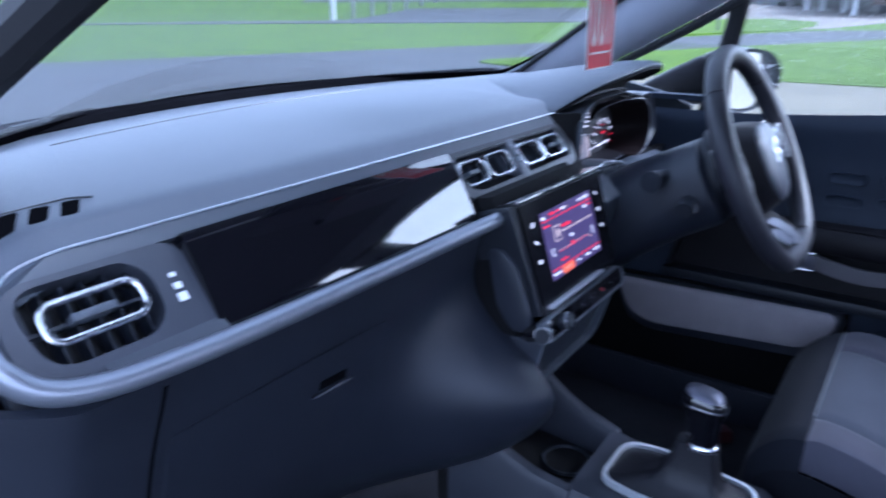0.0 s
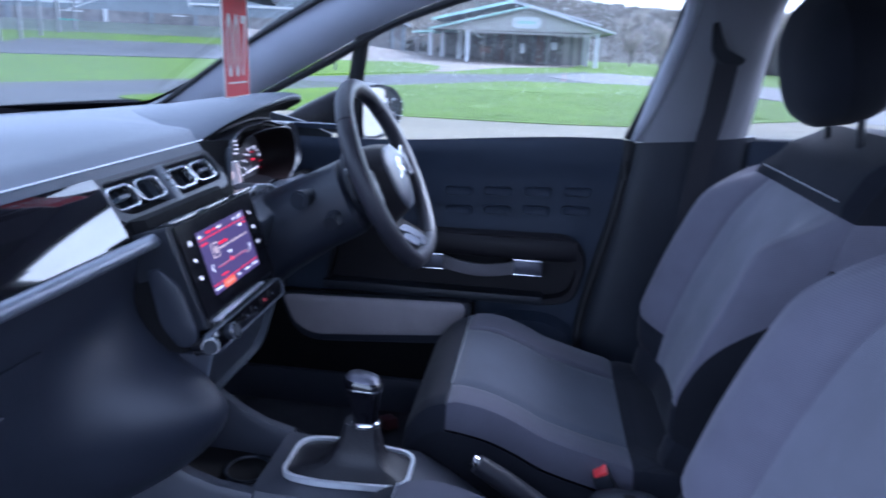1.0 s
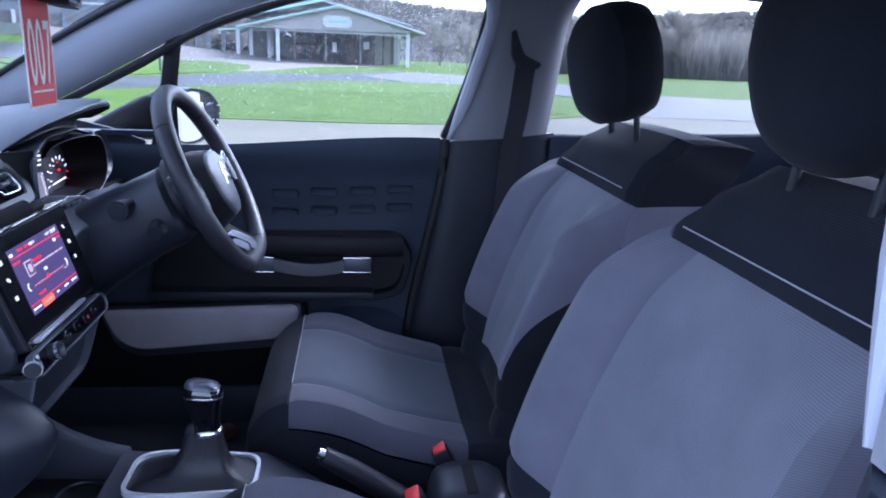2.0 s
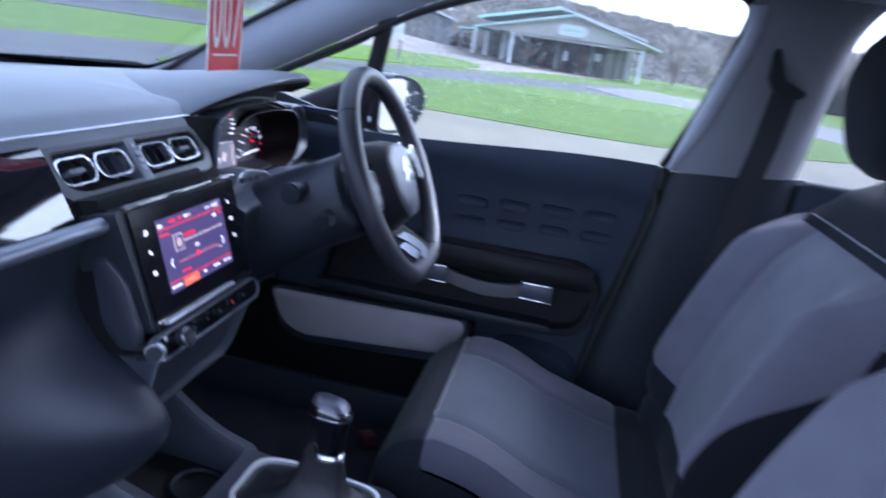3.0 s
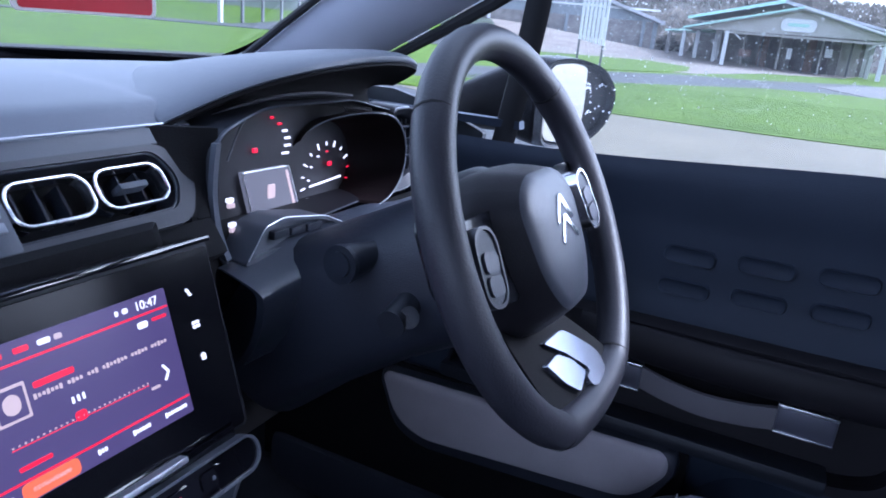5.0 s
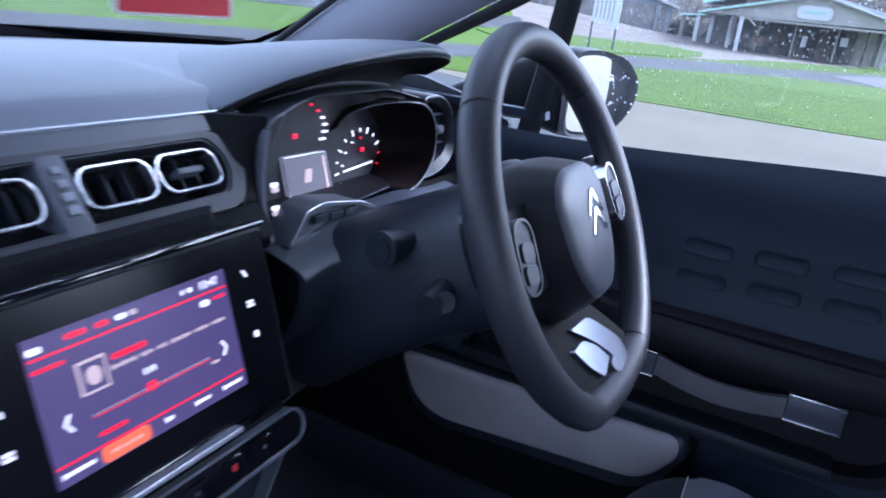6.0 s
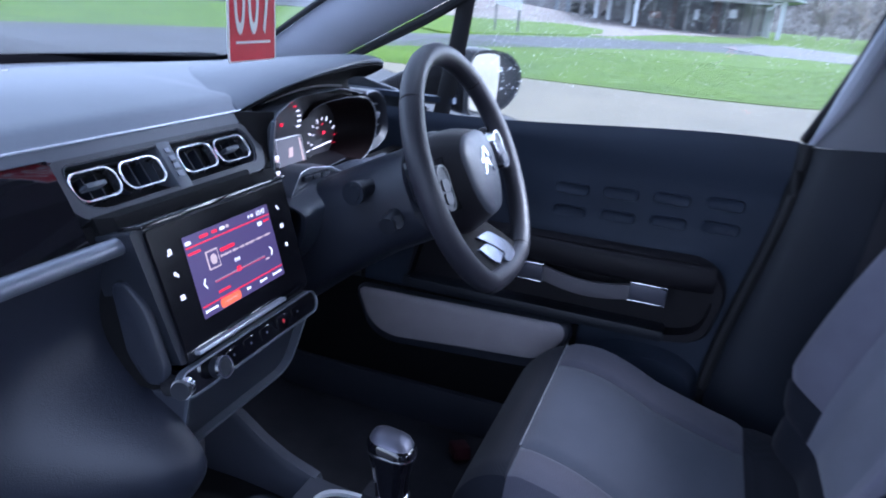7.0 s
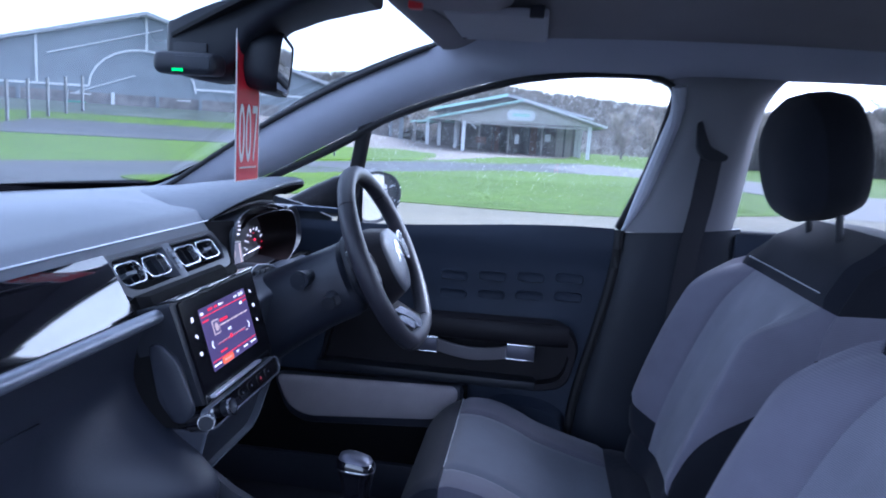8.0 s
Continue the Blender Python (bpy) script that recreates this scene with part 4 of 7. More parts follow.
part("knob_ring", frame_ring(rrect(0.025, 0.025, 0.0124, 8, -0.079, 0), rrect(0.019, 0.019, 0.0094, 8, -0.079, 0), -0.0145, -0.010, BARM, 0.0008), CHROME, knob)
for k, x in enumerate((-0.048, -0.016, 0.016, 0.052, 0.084)):
    part("key", prism(rrect(0.022, 0.014, 0.003, 3, x, 0), -0.0014, 0.004, BARM, 0.0006), PIANO, keybar)
    part("key_mark", prism(rrect(0.003 if k != 3 else 0.004, 0.003 if k != 3 else 0.005, 0.001, 2, x, 0), -0.0020, -0.0008, BARM), REDPL if k == 3 else GREYP, keybar)
# open cubby below, with its rounded rim
CUB = rounded_outline([(-0.124, 0.742), (0.116, 0.742), (0.112, 0.652), (-0.112, 0.652)], [0.006, 0.006, 0.030, 0.030], 6)
CUB2 = rounded_outline([(-0.120, 0.738), (0.111, 0.738), (0.107, 0.6575), (-0.107, 0.6575)], [0.006, 0.006, 0.028, 0.028], 6)


def lean(o, back):
    return [(x, -0.040 + 0.026 * (0.742 - z) / 0.09 + back, z) for x, z in o]


part("cubby_rim", loft([lean(CUB, 0.004), lean(CUB, 0.0), lean(CUB2, 0.0), lean(CUB2, 0.02)], True, False), GREYP, centre, "graphite rim of the cubby")
part("cubby_shell", loft([lean(CUB, 0.004), [(x * 1.02, y + 0.10, z - 0.004) for x, y, z in lean(CUB, 0.0)]], True, False), CONSOLEM, centre)
part("cubby_well", loft([lean(CUB2, 0.012), [(x * 0.95, y + 0.10, z) for x, y, z in lean(CUB2, 0.0)], [(x * 0.3, y + 0.101, 0.70 + (z - 0.70) * 0.3) for x, y, z in lean(CUB2, 0.0)]], True, True), HARD, centre)

# ---- instrument cluster ----
clus = thing("instrument_cluster", (0.35, 0.10, 0.90), "lit instrument cluster with red and white dials behind the wheel", "instrument cluster")
CL_O = rounded_outline([(0.203, 0.984), (0.192, 0.930), (0.212, 0.858), (0.262, 0.872), (0.535, 0.872), (0.580, 0.975), (0.450, 1.000), (0.272, 1.004)], [0.02, 0.03, 0.016, 0.01, 0.02, 0.03, 0.02, 0.03], 5)


def cl_ring(s, y):
    return [(0.36 + (x - 0.36) * s, y + 0.10 * max(0, x - 0.2) * (y < 0.1), 0.935 + (z - 0.935) * s) for x, z in CL_O]


part("bezel", loft([cl_ring(1.0, 0.074), cl_ring(1.003, 0.071), cl_ring(0.991, 0.070), cl_ring(0.982, 0.074)], True, False), GREYP, clus, "slim grey bezel")
part("bezel_strip", sheet(lambda u, v: Vector((0.1985 + 0.010 * u - 0.006 * math.sin(math.pi * v) + 0.012 * (1 - v) ** 3, 0.0665 + 0.004 * u, 0.868 + 0.110 * v)), steps(0, 1, 3), steps(0, 1, 14), 0.006, (0, 1, 0)), GREYP, clus, "satin grey strip beside the dials")
part("face_arch", tube(spline([(0.262, 0.115, 0.948), (0.285, 0.117, 0.982), (0.312, 0.119, 0.992), (0.360, 0.120, 0.996), (0.420, 0.120, 0.9955), (0.458, 0.120, 0.990), (0.470, 0.118, 0.978)], 24), 0.0011, 6), GREYP, clus, "thin arched edge over the dials")
part("pod_wall", loft([cl_ring(0.975, 0.072), cl_ring(0.93, 0.150)], True, False), DIALBLACK, clus)
part("pod_shell", loft([cl_ring(1.0, 0.074), cl_ring(1.0, 0.16)], True, False), BLACK, clus)
face = part("dial_face", prism([(0.36 + (x - 0.36) * 0.95, 0.935 + (z - 0.935) * 0.95) for x, z in CL_O], 0.0, 0.006, facing(0.147)), FACEGREY, clus, "dark grey dial face")
LCD_O = [(0.329, 0.863), (0.408, 0.867), (0.387, 0.9225), (0.3105, 0.924)]
lcd = part("trip_display", prism(rounded_outline(LCD_O, 0.003, 3), -0.004, 0.003, facing(0.145)), LCD, clus, "pale lit trip display")
part("trip_frame", tube([(x, 0.1405, z) for x, z in rounded_outline(LCD_O, 0.003, 3)], 0.0007, 6, True), BRIGHT, lcd)
part("trip_mark", prism(rrect(0.012, 0.016, 0.002, 2, 0.357, 0.897), -0.0052, -0.004, facing(0.145)), SCR_CREAM, lcd)
part("trip_edge", prism(rounded_outline([(0.397, 0.872), (0.4005, 0.872), (0.384, 0.918), (0.3805, 0.918)], 0.0008, 2), -0.0054, -0.004, facing(0.145)), SCR_CREAM, lcd)
GC = (0.463, 0.898)
for k in range(13):
    a = radians(214 - 20.5 * k)
    x, z = GC[0] + 0.047 * math.cos(a), GC[1] + 0.042 * math.sin(a)
    part("dial_tick", box((-0.0007, -0.004, -0.0040 if k % 2 else -0.0022), (0.0007, -0.002, 0.0040 if k % 2 else 0.0022), m=Matrix.Translation((x, 0.146, z)) @ Matrix.Rotation(-(a - math.pi / 2), 4, "Y")),
         SCR_RED if k >= 10 else SCR_WHITE, face)
for k in range(4):
    a = radians(180 - 30 * k)
    x, z = GC[0] + 0.036 * math.cos(a), GC[1] + 0.032 * math.sin(a)
    part("dial_numeral_bar", box((x - 0.0013, 0.141, z - 0.0009), (x + 0.0013, 0.144, z + 0.0009), 0.0003), SCR_WHITE if k < 3 else SCR_RED, face)
part("needle", box((-0.038, -0.0080, -0.0012), (0.026, -0.0062, 0.0012), 0.0004, m=Matrix.Translation((GC[0], 0.146, GC[1] - 0.004)) @ Matrix.Rotation(radians(-4), 4, "Y")), SCR_WHITE, clus, "white lit needle")
for k in range(6):
    x, z = 0.3865 - 0.0021 * (k - 3.6) ** 2, 0.980 - 0.0085 * k - 0.0006 * (k == 0)
    w = 0.0022 + 0.0006 * k
    part("gauge_mark", box((x - w, 0.141, z - 0.0012), (x + w, 0.144, z + 0.0012), 0.0003), SCR_RED if k < 2 else SCR_WHITE, face)
for x, z, m in ((0.332, 0.946, SCR_RED), (0.456, 0.867, SCR_RED), (0.469, 0.914, SCR_RED)):
    part("warning_light", box((x - 0.0034, 0.141, z - 0.0026), (x + 0.0034, 0.144, z + 0.0026), 0.0008), m, face)
for k, (x, z, m) in enumerate(((0.2385, 0.9170, SCR_WHITE), (0.2400, 0.9115, SCR_CREAM), (0.2415, 0.8925, SCR_WHITE), (0.2430, 0.8870, SCR_CREAM))):
    part("warning_light", box((x - 0.0040, 0.088, z - 0.0022), (x + 0.0040, 0.092, z + 0.0022), 0.0008), m, face)


def scoop_lip(q):
    """The hooded lip of the right-hand dial: low on the dial face at one end, rising round its outer side."""
    a = radians(158 - 243 * q)
    up = smooth(q, 0.0, 0.36)
    return Vector((0.466 + 0.066 * math.cos(a), 0.138 - 0.068 * up, 0.929 + 0.056 * math.sin(a)))


def scoop_foot(q):
    a = radians(158 - 243 * q)
    return Vector((0.452 + 0.062 * math.cos(a), 0.151, 0.914 + 0.054 * math.sin(a)))


def scoop(u, v):
    return scoop_lip(u).lerp(scoop_foot(u), v) + Vector((0.004, 0, 0.003)) * math.sin(math.pi * v)


part("dial_scoop", sheet(scoop, steps(0, 1, 44), steps(0, 1, 8), 0.004, (0.7, 0, 0.5)), SCOOP, clus, "dark hooded scoop of the outer dial")
part("scoop_lip", tube([scoop_lip(q) + Vector((0.001, -0.001, 0.0006)) for q in steps(0.06, 1, 40)], 0.0011, 6), GREYP, clus, "thin grey lip")
key_o = rounded_outline([(0.222, 0.862), (0.300, 0.868), (0.374, 0.863), (0.382, 0.872), (0.346, 0.888), (0.276, 0.900), (0.249, 0.895), (0.236, 0.878)], [0.006, 0.01, 0.006, 0.006, 0.010, 0.008, 0.006, 0.008], 4)
key_i = [(0.298 + (x - 0.298) * 0.86, 0.880 + (z - 0.880) * 0.74) for x, z in key_o]
part("key_frame", frame_ring(key_o, key_i, -0.006, 0.03, facing(0.062), 0.001), GREYP, clus, "silver-edged frame of the trip keys")
part("key_edge", tube([(x, 0.0555, z) for x, z in (key_o[15:] + key_o[:1])], 0.0006, 6), SATIN, clus, "thin bright edge")
part("key_plate", prism(key_i, 0.0, 0.006, facing(0.062)), GREYP, clus)
for k in range(3):
    part("trip_key", box((0.262 + 0.026 * k, 0.055, 0.8790 - 0.0015 * k), (0.285 + 0.026 * k, 0.064, 0.8875 - 0.0015 * k), 0.0015), HARD, clus)

COWL_P = [(0.066, 0.862, 0), (0.044, 0.856, 0), (0.026, 0.850, 0), (0.019, 0.842, 0), (0.020, 0.822, 0), (0.028, 0.795, 0), (0.042, 0.772, 0)]


def cowl_point(u, v):
    """The cowl below the dials: a lit ledge, a soft crease and a dark drop, swelling towards the column."""
    y, z, _ = curve_at(COWL_P, v)
    swell = smooth(u, 0.05, 0.55) * smooth(v, 0.0, 0.45)
    return Vector((0.205 + 0.375 * u, y - 0.058 * swell, z + 0.016 * smooth(u, 0.0, 0.3) * (1 - v) - 0.010 * smooth(u, 0.6, 0.9)))


part("column_cowl", sheet(cowl_point, steps(0, 1, 26), steps(0, 1, 24), 0.008, (0, 1, 0)), COWL, clus, "smooth black cowl below the dials", 60)

# ---- steering wheel ----
WT = radians(25.4)
WHEEL = Matrix.Translation((0.345, -0.184, 0.921)) @ Matrix.Rotation(-WT, 4, "X") @ YZ   # x across, y up the wheel, z away from the driver
wheel = thing("steering_wheel", (0.345, -0.184, 0.921), "black leather steering wheel with a flat chrome-trimmed bottom spoke", "steering wheel")


def rim_point(a, r=0.177):
    x, y = r * math.cos(a), r * math.sin(a)
    low = -0.158 - 0.006 * math.cos(min(abs(x) / 0.08, 1) * math.pi / 2)
    if y < low:
        y = low + (y - low) * 0.12
    return WHEEL @ Vector((x, y, 0.0))


def rim_arc(a0, a1, n, r=0.0160):
    ax = WHEEL.to_3x3() @ Vector((0, 0, 1))
    return tube([rim_point(radians(a)) for a in steps(a0, a1, n)], r, 14, False, 1.06, up=ax)


part("rim", rim_arc(138, 46, 36), LEATHER, wheel, "smooth black leather rim")
part("rim", rim_arc(46, -60, 40, 0.0164), LEATHER, wheel)
part("rim", rim_arc(-60, -120, 26), LEATHER, wheel)
part("rim", rim_arc(240, 138, 40, 0.0164), LEATHER, wheel)
for a in (138, 46, -60, 240):
    p, q = rim_point(radians(a - 0.35)), rim_point(radians(a + 0.35))
    part("rim_seam", tube([p, q], 0.0169, 14, up=WHEEL.to_3x3() @ Vector((0, 0, 1))), DEEP, wheel)
boss_o = rounded_outline([(-0.080, 0.040), (-0.046, 0.067), (0.046, 0.067), (0.080, 0.040), (0.070, -0.040), (0.036, -0.088), (-0.036, -0.088), (-0.070, -0.040)], 0.024, 5)


def boss_ring(s, z):
    return [WHEEL @ Vector((x * s, y * s - 0.004 * (1 - s), z)) for x, y in boss_o]


part("hub_side", loft([boss_ring(0.98, 0.056), boss_ring(1.03, 0.040), boss_ring(1.0, 0.022), boss_ring(0.91, 0.003), boss_ring(0.82, -0.0130)], True, False), FLANK, wheel, "dark flank of the airbag cover", 50)
part("airbag_cover", loft([boss_ring(0.82, -0.0130), boss_ring(0.785, -0.0170), boss_ring(0.70, -0.0200), boss_ring(0.45, -0.0245), boss_ring(0.2, -0.0255)]), HUBSKIN, wheel, "domed dark grey airbag cover", 50)
part("hub_back", loft([[WHEEL @ Vector((r * math.cos(a), r * math.sin(a), z)) for a in (2 * math.pi * i / 28 for i in range(28))] for r, z in ((0.066, 0.030), (0.074, 0.045), (0.074, 0.068), (0.060, 0.078))]), BLACK, wheel)
for s in (-1, 1):
    arm = rounded_outline([(s * 0.060, 0.036), (s * 0.120, 0.036), (s * 0.166, 0.052), (s * 0.172, -0.010), (s * 0.120, -0.034), (s * 0.060, -0.046)], 0.012, 4)
    part("spoke", prism(arm if s > 0 else arm[::-1], 0.010, 0.026, WHEEL, 0.006), FILLER, wheel)
    padm = WHEEL @ pose(0.131 if s > 0 else -0.113, 0.006 if s > 0 else -0.004, -0.008 if s > 0 else 0.002, 0, 0, s * 8)
    ring_o, ring_i = rrect(0.040, 0.066, 0.018, 6), rrect(0.034, 0.060, 0.015, 6)
    keys = part("spoke_keys", prism(ring_i, 0.001, 0.022, padm, 0.002), HARD, wheel)
    part("keys_rim", frame_ring(ring_o, ring_i, -0.001, 0.016, padm, 0.001), CHROME if s > 0 else GRAPHITE, keys, "thin rim of the keys")
    for dy in (-0.015, 0.004):
        part("spoke_key", prism(rrect(0.024, 0.016, 0.005, 3, 0, dy), -0.002, 0.006, padm, 0.001), CONSOLEM, keys)
# lower spoke slopes into the hub
SLOPE = WHEEL @ Matrix(((1, 0, 0, 0), (0, 1, 0, 0), (0, 0.60, 1, 0.0880), (0, 0, 0, 1)))
low_o = rounded_outline([(-0.052, -0.072), (0.052, -0.072), (0.070, -0.110), (0.084, -0.150), (-0.084, -0.150), (-0.070, -0.110)], 0.012, 4)
part("spoke", prism(low_o, 0.0, 0.016, SLOPE, 0.003), HOODUNDER, wheel, "black lower spoke")
far_blade = rounded_outline([(-0.018, -0.100), (0.030, -0.102), (0.052, -0.134), (0.040, -0.150), (0.008, -0.155), (-0.006, -0.150), (-0.002, -0.142), (0.014, -0.141), (0.000, -0.117)], [0.003, 0.010, 0.012, 0.010, 0.006, 0.003, 0.002, 0.008, 0.006], 4)
near_blade = rounded_outline([(-0.042, -0.113), (-0.014, -0.113), (0.000, -0.124), (0.003, -0.138), (-0.030, -0.145), (-0.040, -0.132)], 0.003, 4)
for blade in (far_blade, near_blade):
    part("chrome_blade", prism(blade[::-1], -0.0060, 0.004, SLOPE, 0.0015, 3), BLADE, wheel, "chrome blade in the lower spoke")
for k, dy in enumerate((0.016, -0.002)):
    for s in (-1, 1):
        part("emblem_stroke", box((-0.0030, -0.0150, -0.003), (0.0030, 0.0150, 0.002), 0.001, m=WHEEL @ pose(s * 0.0098, dy, -0.0240, 0, 0, s * 42)), CHROME, wheel, "chrome double chevron")

col = thing("steering_column", (0.345, 0.0, 0.85), "black plastic steering column shroud with stalks", "steering column")
part("shroud", loft([[WHEEL @ Vector((x * s, y * s - dy, z)) for x, y in rrect(0.172, 0.140, 0.060, 6)] for s, dy, z in ((0.90, 0.004, 0.066), (1.02, 0.006, 0.074), (1.04, 0.010, 0.090), (1.06, 0.012, 0.15), (1.15, 0.02, 0.24), (1.3, 0.03, 0.32))]), LOWDASH, col)
st = part("stalk", tube([(0.30, -0.065, 0.895), (0.265, -0.052, 0.888), (0.238, -0.042, 0.885)], [0.009, 0.0130, 0.0175], 18), BLACK, col)
part("stalk_end", disc((0.2385, -0.042, 0.8845), (-1, 0.05, 0.05), 0.0178, 0.006, 24, 0.0025), HARD, st)
part("stalk_ring", disc((0.2330, -0.0415, 0.885), (-1, 0.05, 0.05), 0.0120, 0.0030, 20, 0.0012), HARD, st)
au = part("stalk", tube([(0.305, -0.095, 0.862), (0.255, -0.100, 0.854), (0.224, -0.102, 0.848)], [0.010, 0.013, 0.013], 12), BLACK, col)
part("stalk_wheel", disc((0.236, -0.110, 0.852), (-0.5, -0.7, 0.4), 0.010, 0.006, 16, 0.001), HARD, au)
part("stalk", tube([(0.40, -0.075, 0.895), (0.46, -0.06, 0.892), (0.50, -0.05, 0.890)], [0.008, 0.010, 0.011], 12), BLACK, col)

# ---- driver's door ----
door = thing("door_1", (0.72, -0.3, 0.33), "closed dark front door with strap handle and pale pocket", "car door", "", "structure")


def door_face(y, z):
    """The panel's inner surface: how far in it stands."""
    belt = 0.932 + 0.034 * smooth(-y, 0.0, 0.62)
    x = 0.700 - 0.012 * smooth(z, 0.86, 0.93) + 0.006 * smooth(z, belt - 0.010, belt + 0.006)
    x -= 0.014 * (smooth(z, 0.70, 0.735) * (1 - smooth(z, 0.735, 0.79))) * smooth(y, -0.62, -0.5)
    return x


def door_rear(z):
    return -0.655 + 0.078 * smooth(0.955 - z, 0, 0.52) * 1.0


def door_sheet(u, v):
    z = 0.34 + 0.600 * v + 0.034 * smooth(u, 0.234, 0.96) * smooth(v, 0.7, 1)
    y0, y1 = 0.20, door_rear(z)
    y = y0 + (y1 - y0) * u
    return Vector((door_face(y, z), y, z))


part("panel", sheet(door_sheet, steps(0, 1, 40), steps(0, 1, 60), 0.012, (1, 0, -0.3)), DOORSKIN, door, "dark blue-black grained panel")
part("belt_seal", tube([(0.722, y, 0.930 + 0.034 * smooth(-y, 0.0, 0.62)) for y in steps(0.28, -0.66, 12)], 0.006, 8), RUBBER, door)
part("outer_skin", box((0.745, -0.66, 0.30), (0.790, 0.30, 0.915), 0.012), PAINT, door, "dark painted outer panel")
XZ = Matrix(((0, 0, 1, 0), (1, 0, 0, 0), (0, 1, 0, 0), (0, 0, 0, 1)))   # outlines in y and z, depth along x


def on_door(x):
    return Matrix.Translation((x, 0, 0)) @ XZ


for row, (z, sh) in enumerate(((0.828, 0.0), (0.782, 0.0))):
    for k in range(4):
        y = -0.281 - 0.0935 * k
        zz = z + 0.005 * k
        ro, ri = rrect(0.070, 0.026, 0.011, 5, y, zz), rrect(0.054, 0.014, 0.006, 5, y, zz)
        m = on_door(door_face(y, zz))
        part("quilted_pad", loft([[m @ Vector((a, b, 0.002)) for a, b in ro], [m @ Vector((a, b, -0.0045)) for a, b in rrect(0.064, 0.021, 0.009, 5, y, zz)], [m @ Vector((a, b, -0.001)) for a, b in ri]]), DOORSKIN, door, "", 60)
# armrest: a deep rounded rectangle with a hollow behind the strap
ARM = rounded_outline([(0.02, 0.735), (-0.555, 0.742), (-0.600, 0.690), (-0.575, 0.575), (-0.50, 0.560), (0.05, 0.560)], [0.03, 0.05, 0.06, 0.045, 0.03, 0.03], 7)
ARM2 = rounded_outline([(0.01, 0.690), (-0.535, 0.700), (-0.578, 0.668), (-0.560, 0.595), (-0.50, 0.580), (0.04, 0.580)], [0.02, 0.03, 0.04, 0.03, 0.03, 0.02], 7)
am = on_door(0)
part("armrest", loft([[am @ Vector((a, b, 0.70)) for a, b in ARM], [am @ Vector((a, b, 0.672)) for a, b in ARM], [am @ Vector((-0.27 + (a + 0.27) * 0.985, 0.65 + (b - 0.65) * 0.94, 0.660)) for a, b in ARM],
                      [am @ Vector((a, b, 0.660)) for a, b in ARM2], [am @ Vector((a, b, 0.695)) for a, b in ARM2]], True, True), FLANK, door, "black padded armrest surround", 50)
part("armrest_pad", loft([[Vector((0.666 - 0.020 * math.sin(math.pi * s) ** 0.5 + 0.012 * math.cos(a), y, 0.708 + 0.026 * math.sin(a))) for a in (2 * math.pi * i / 16 for i in range(16))] for s, y in ((0.02, -0.16), (0.15, -0.20), (0.5, -0.38), (0.85, -0.53), (0.98, -0.57))]),
     FLANK, door, "padded black leather armrest", 60)
part("armrest_tray", box((0.650, -0.50, 0.566), (0.70, 0.05, 0.590), 0.008), BLACK, door, "black switch tray")
STRAP_P = [(0.648, -0.20, 0.667), (0.646, -0.25, 0.664), (0.645, -0.29, 0.655), (0.645, -0.34, 0.649), (0.645, -0.39, 0.653), (0.645, -0.43, 0.661), (0.645, -0.47, 0.664)]
sp = spline(STRAP_P, 24)
strap = part("pull_strap", loft([[p + Vector((dx, 0, dz)) for dx, dz in ((-0.003, -0.015), (-0.0045, 0), (-0.003, 0.015), (0.003, 0.016), (0.003, -0.016))] for p in sp]), STRAP, door, "grey leather pull strap")
for y0, y1 in ((-0.492, -0.424), (-0.256, -0.205)):
    part("strap_clasp", box((0.637, y0, 0.646), (0.656, y1, 0.683), 0.004), SATINDARK, strap, "brushed metal clasp")
    part("clasp_edge", box((0.635, y0, 0.680), (0.643, y1, 0.6845), 0.001), CHROME, strap)
    part("clasp_edge", box((0.635, y0, 0.6455), (0.643, y1, 0.648), 0.001), CHROME, strap)
# lower pocket with the pale insert
PK = rounded_outline([(0.168, 0.543), (-0.320, 0.559), (-0.328, 0.528), (-0.28, 0.440), (0.08, 0.415), (0.13, 0.440)], [0.03, 0.02, 0.03, 0.05, 0.05, 0.05], 7)
PKI = rounded_outline([(0.155, 0.540), (-0.308, 0.555), (-0.315, 0.526), (-0.272, 0.466), (0.075, 0.437), (0.125, 0.462)], [0.02, 0.015, 0.03, 0.04, 0.05, 0.04], 7)
part("pocket", loft([[am @ Vector((a, b, 0.70)) for a, b in PK], [am @ Vector((a, b, 0.668)) for a, b in PK], [am @ Vector((-0.08 + (a + 0.08) * 0.98, 0.49 + (b - 0.49) * 0.92, 0.658)) for a, b in PK]]), CONSOLEM, door, "moulded door pocket", 60)
part("pocket_insert", loft([[am @ Vector((a, b, 0.668)) for a, b in PKI], [am @ Vector((a, b, 0.656)) for a, b in PKI], [am @ Vector((-0.08 + (a + 0.08) * 0.97, 0.493 + (b - 0.493) * 0.90, 0.6515)) for a, b in PKI]]), INSERT, door, "pale grey cloth insert", 60)
part("lower_bulge", loft([[am @ Vector((a, b, 0.70)) for a, b in rounded_outline([(-0.33, 0.345), (-0.60, 0.345), (-0.585, 0.50), (-0.52, 0.535), (-0.40, 0.535), (-0.345, 0.49)], 0.04, 5)],
                          [am @ Vector((a, b, 0.668)) for a, b in rounded_outline([(-0.34, 0.345), (-0.58, 0.345), (-0.57, 0.49), (-0.51, 0.52), (-0.41, 0.52), (-0.355, 0.48)], 0.04, 5)]]), DOORSKIN, door, "", 60)
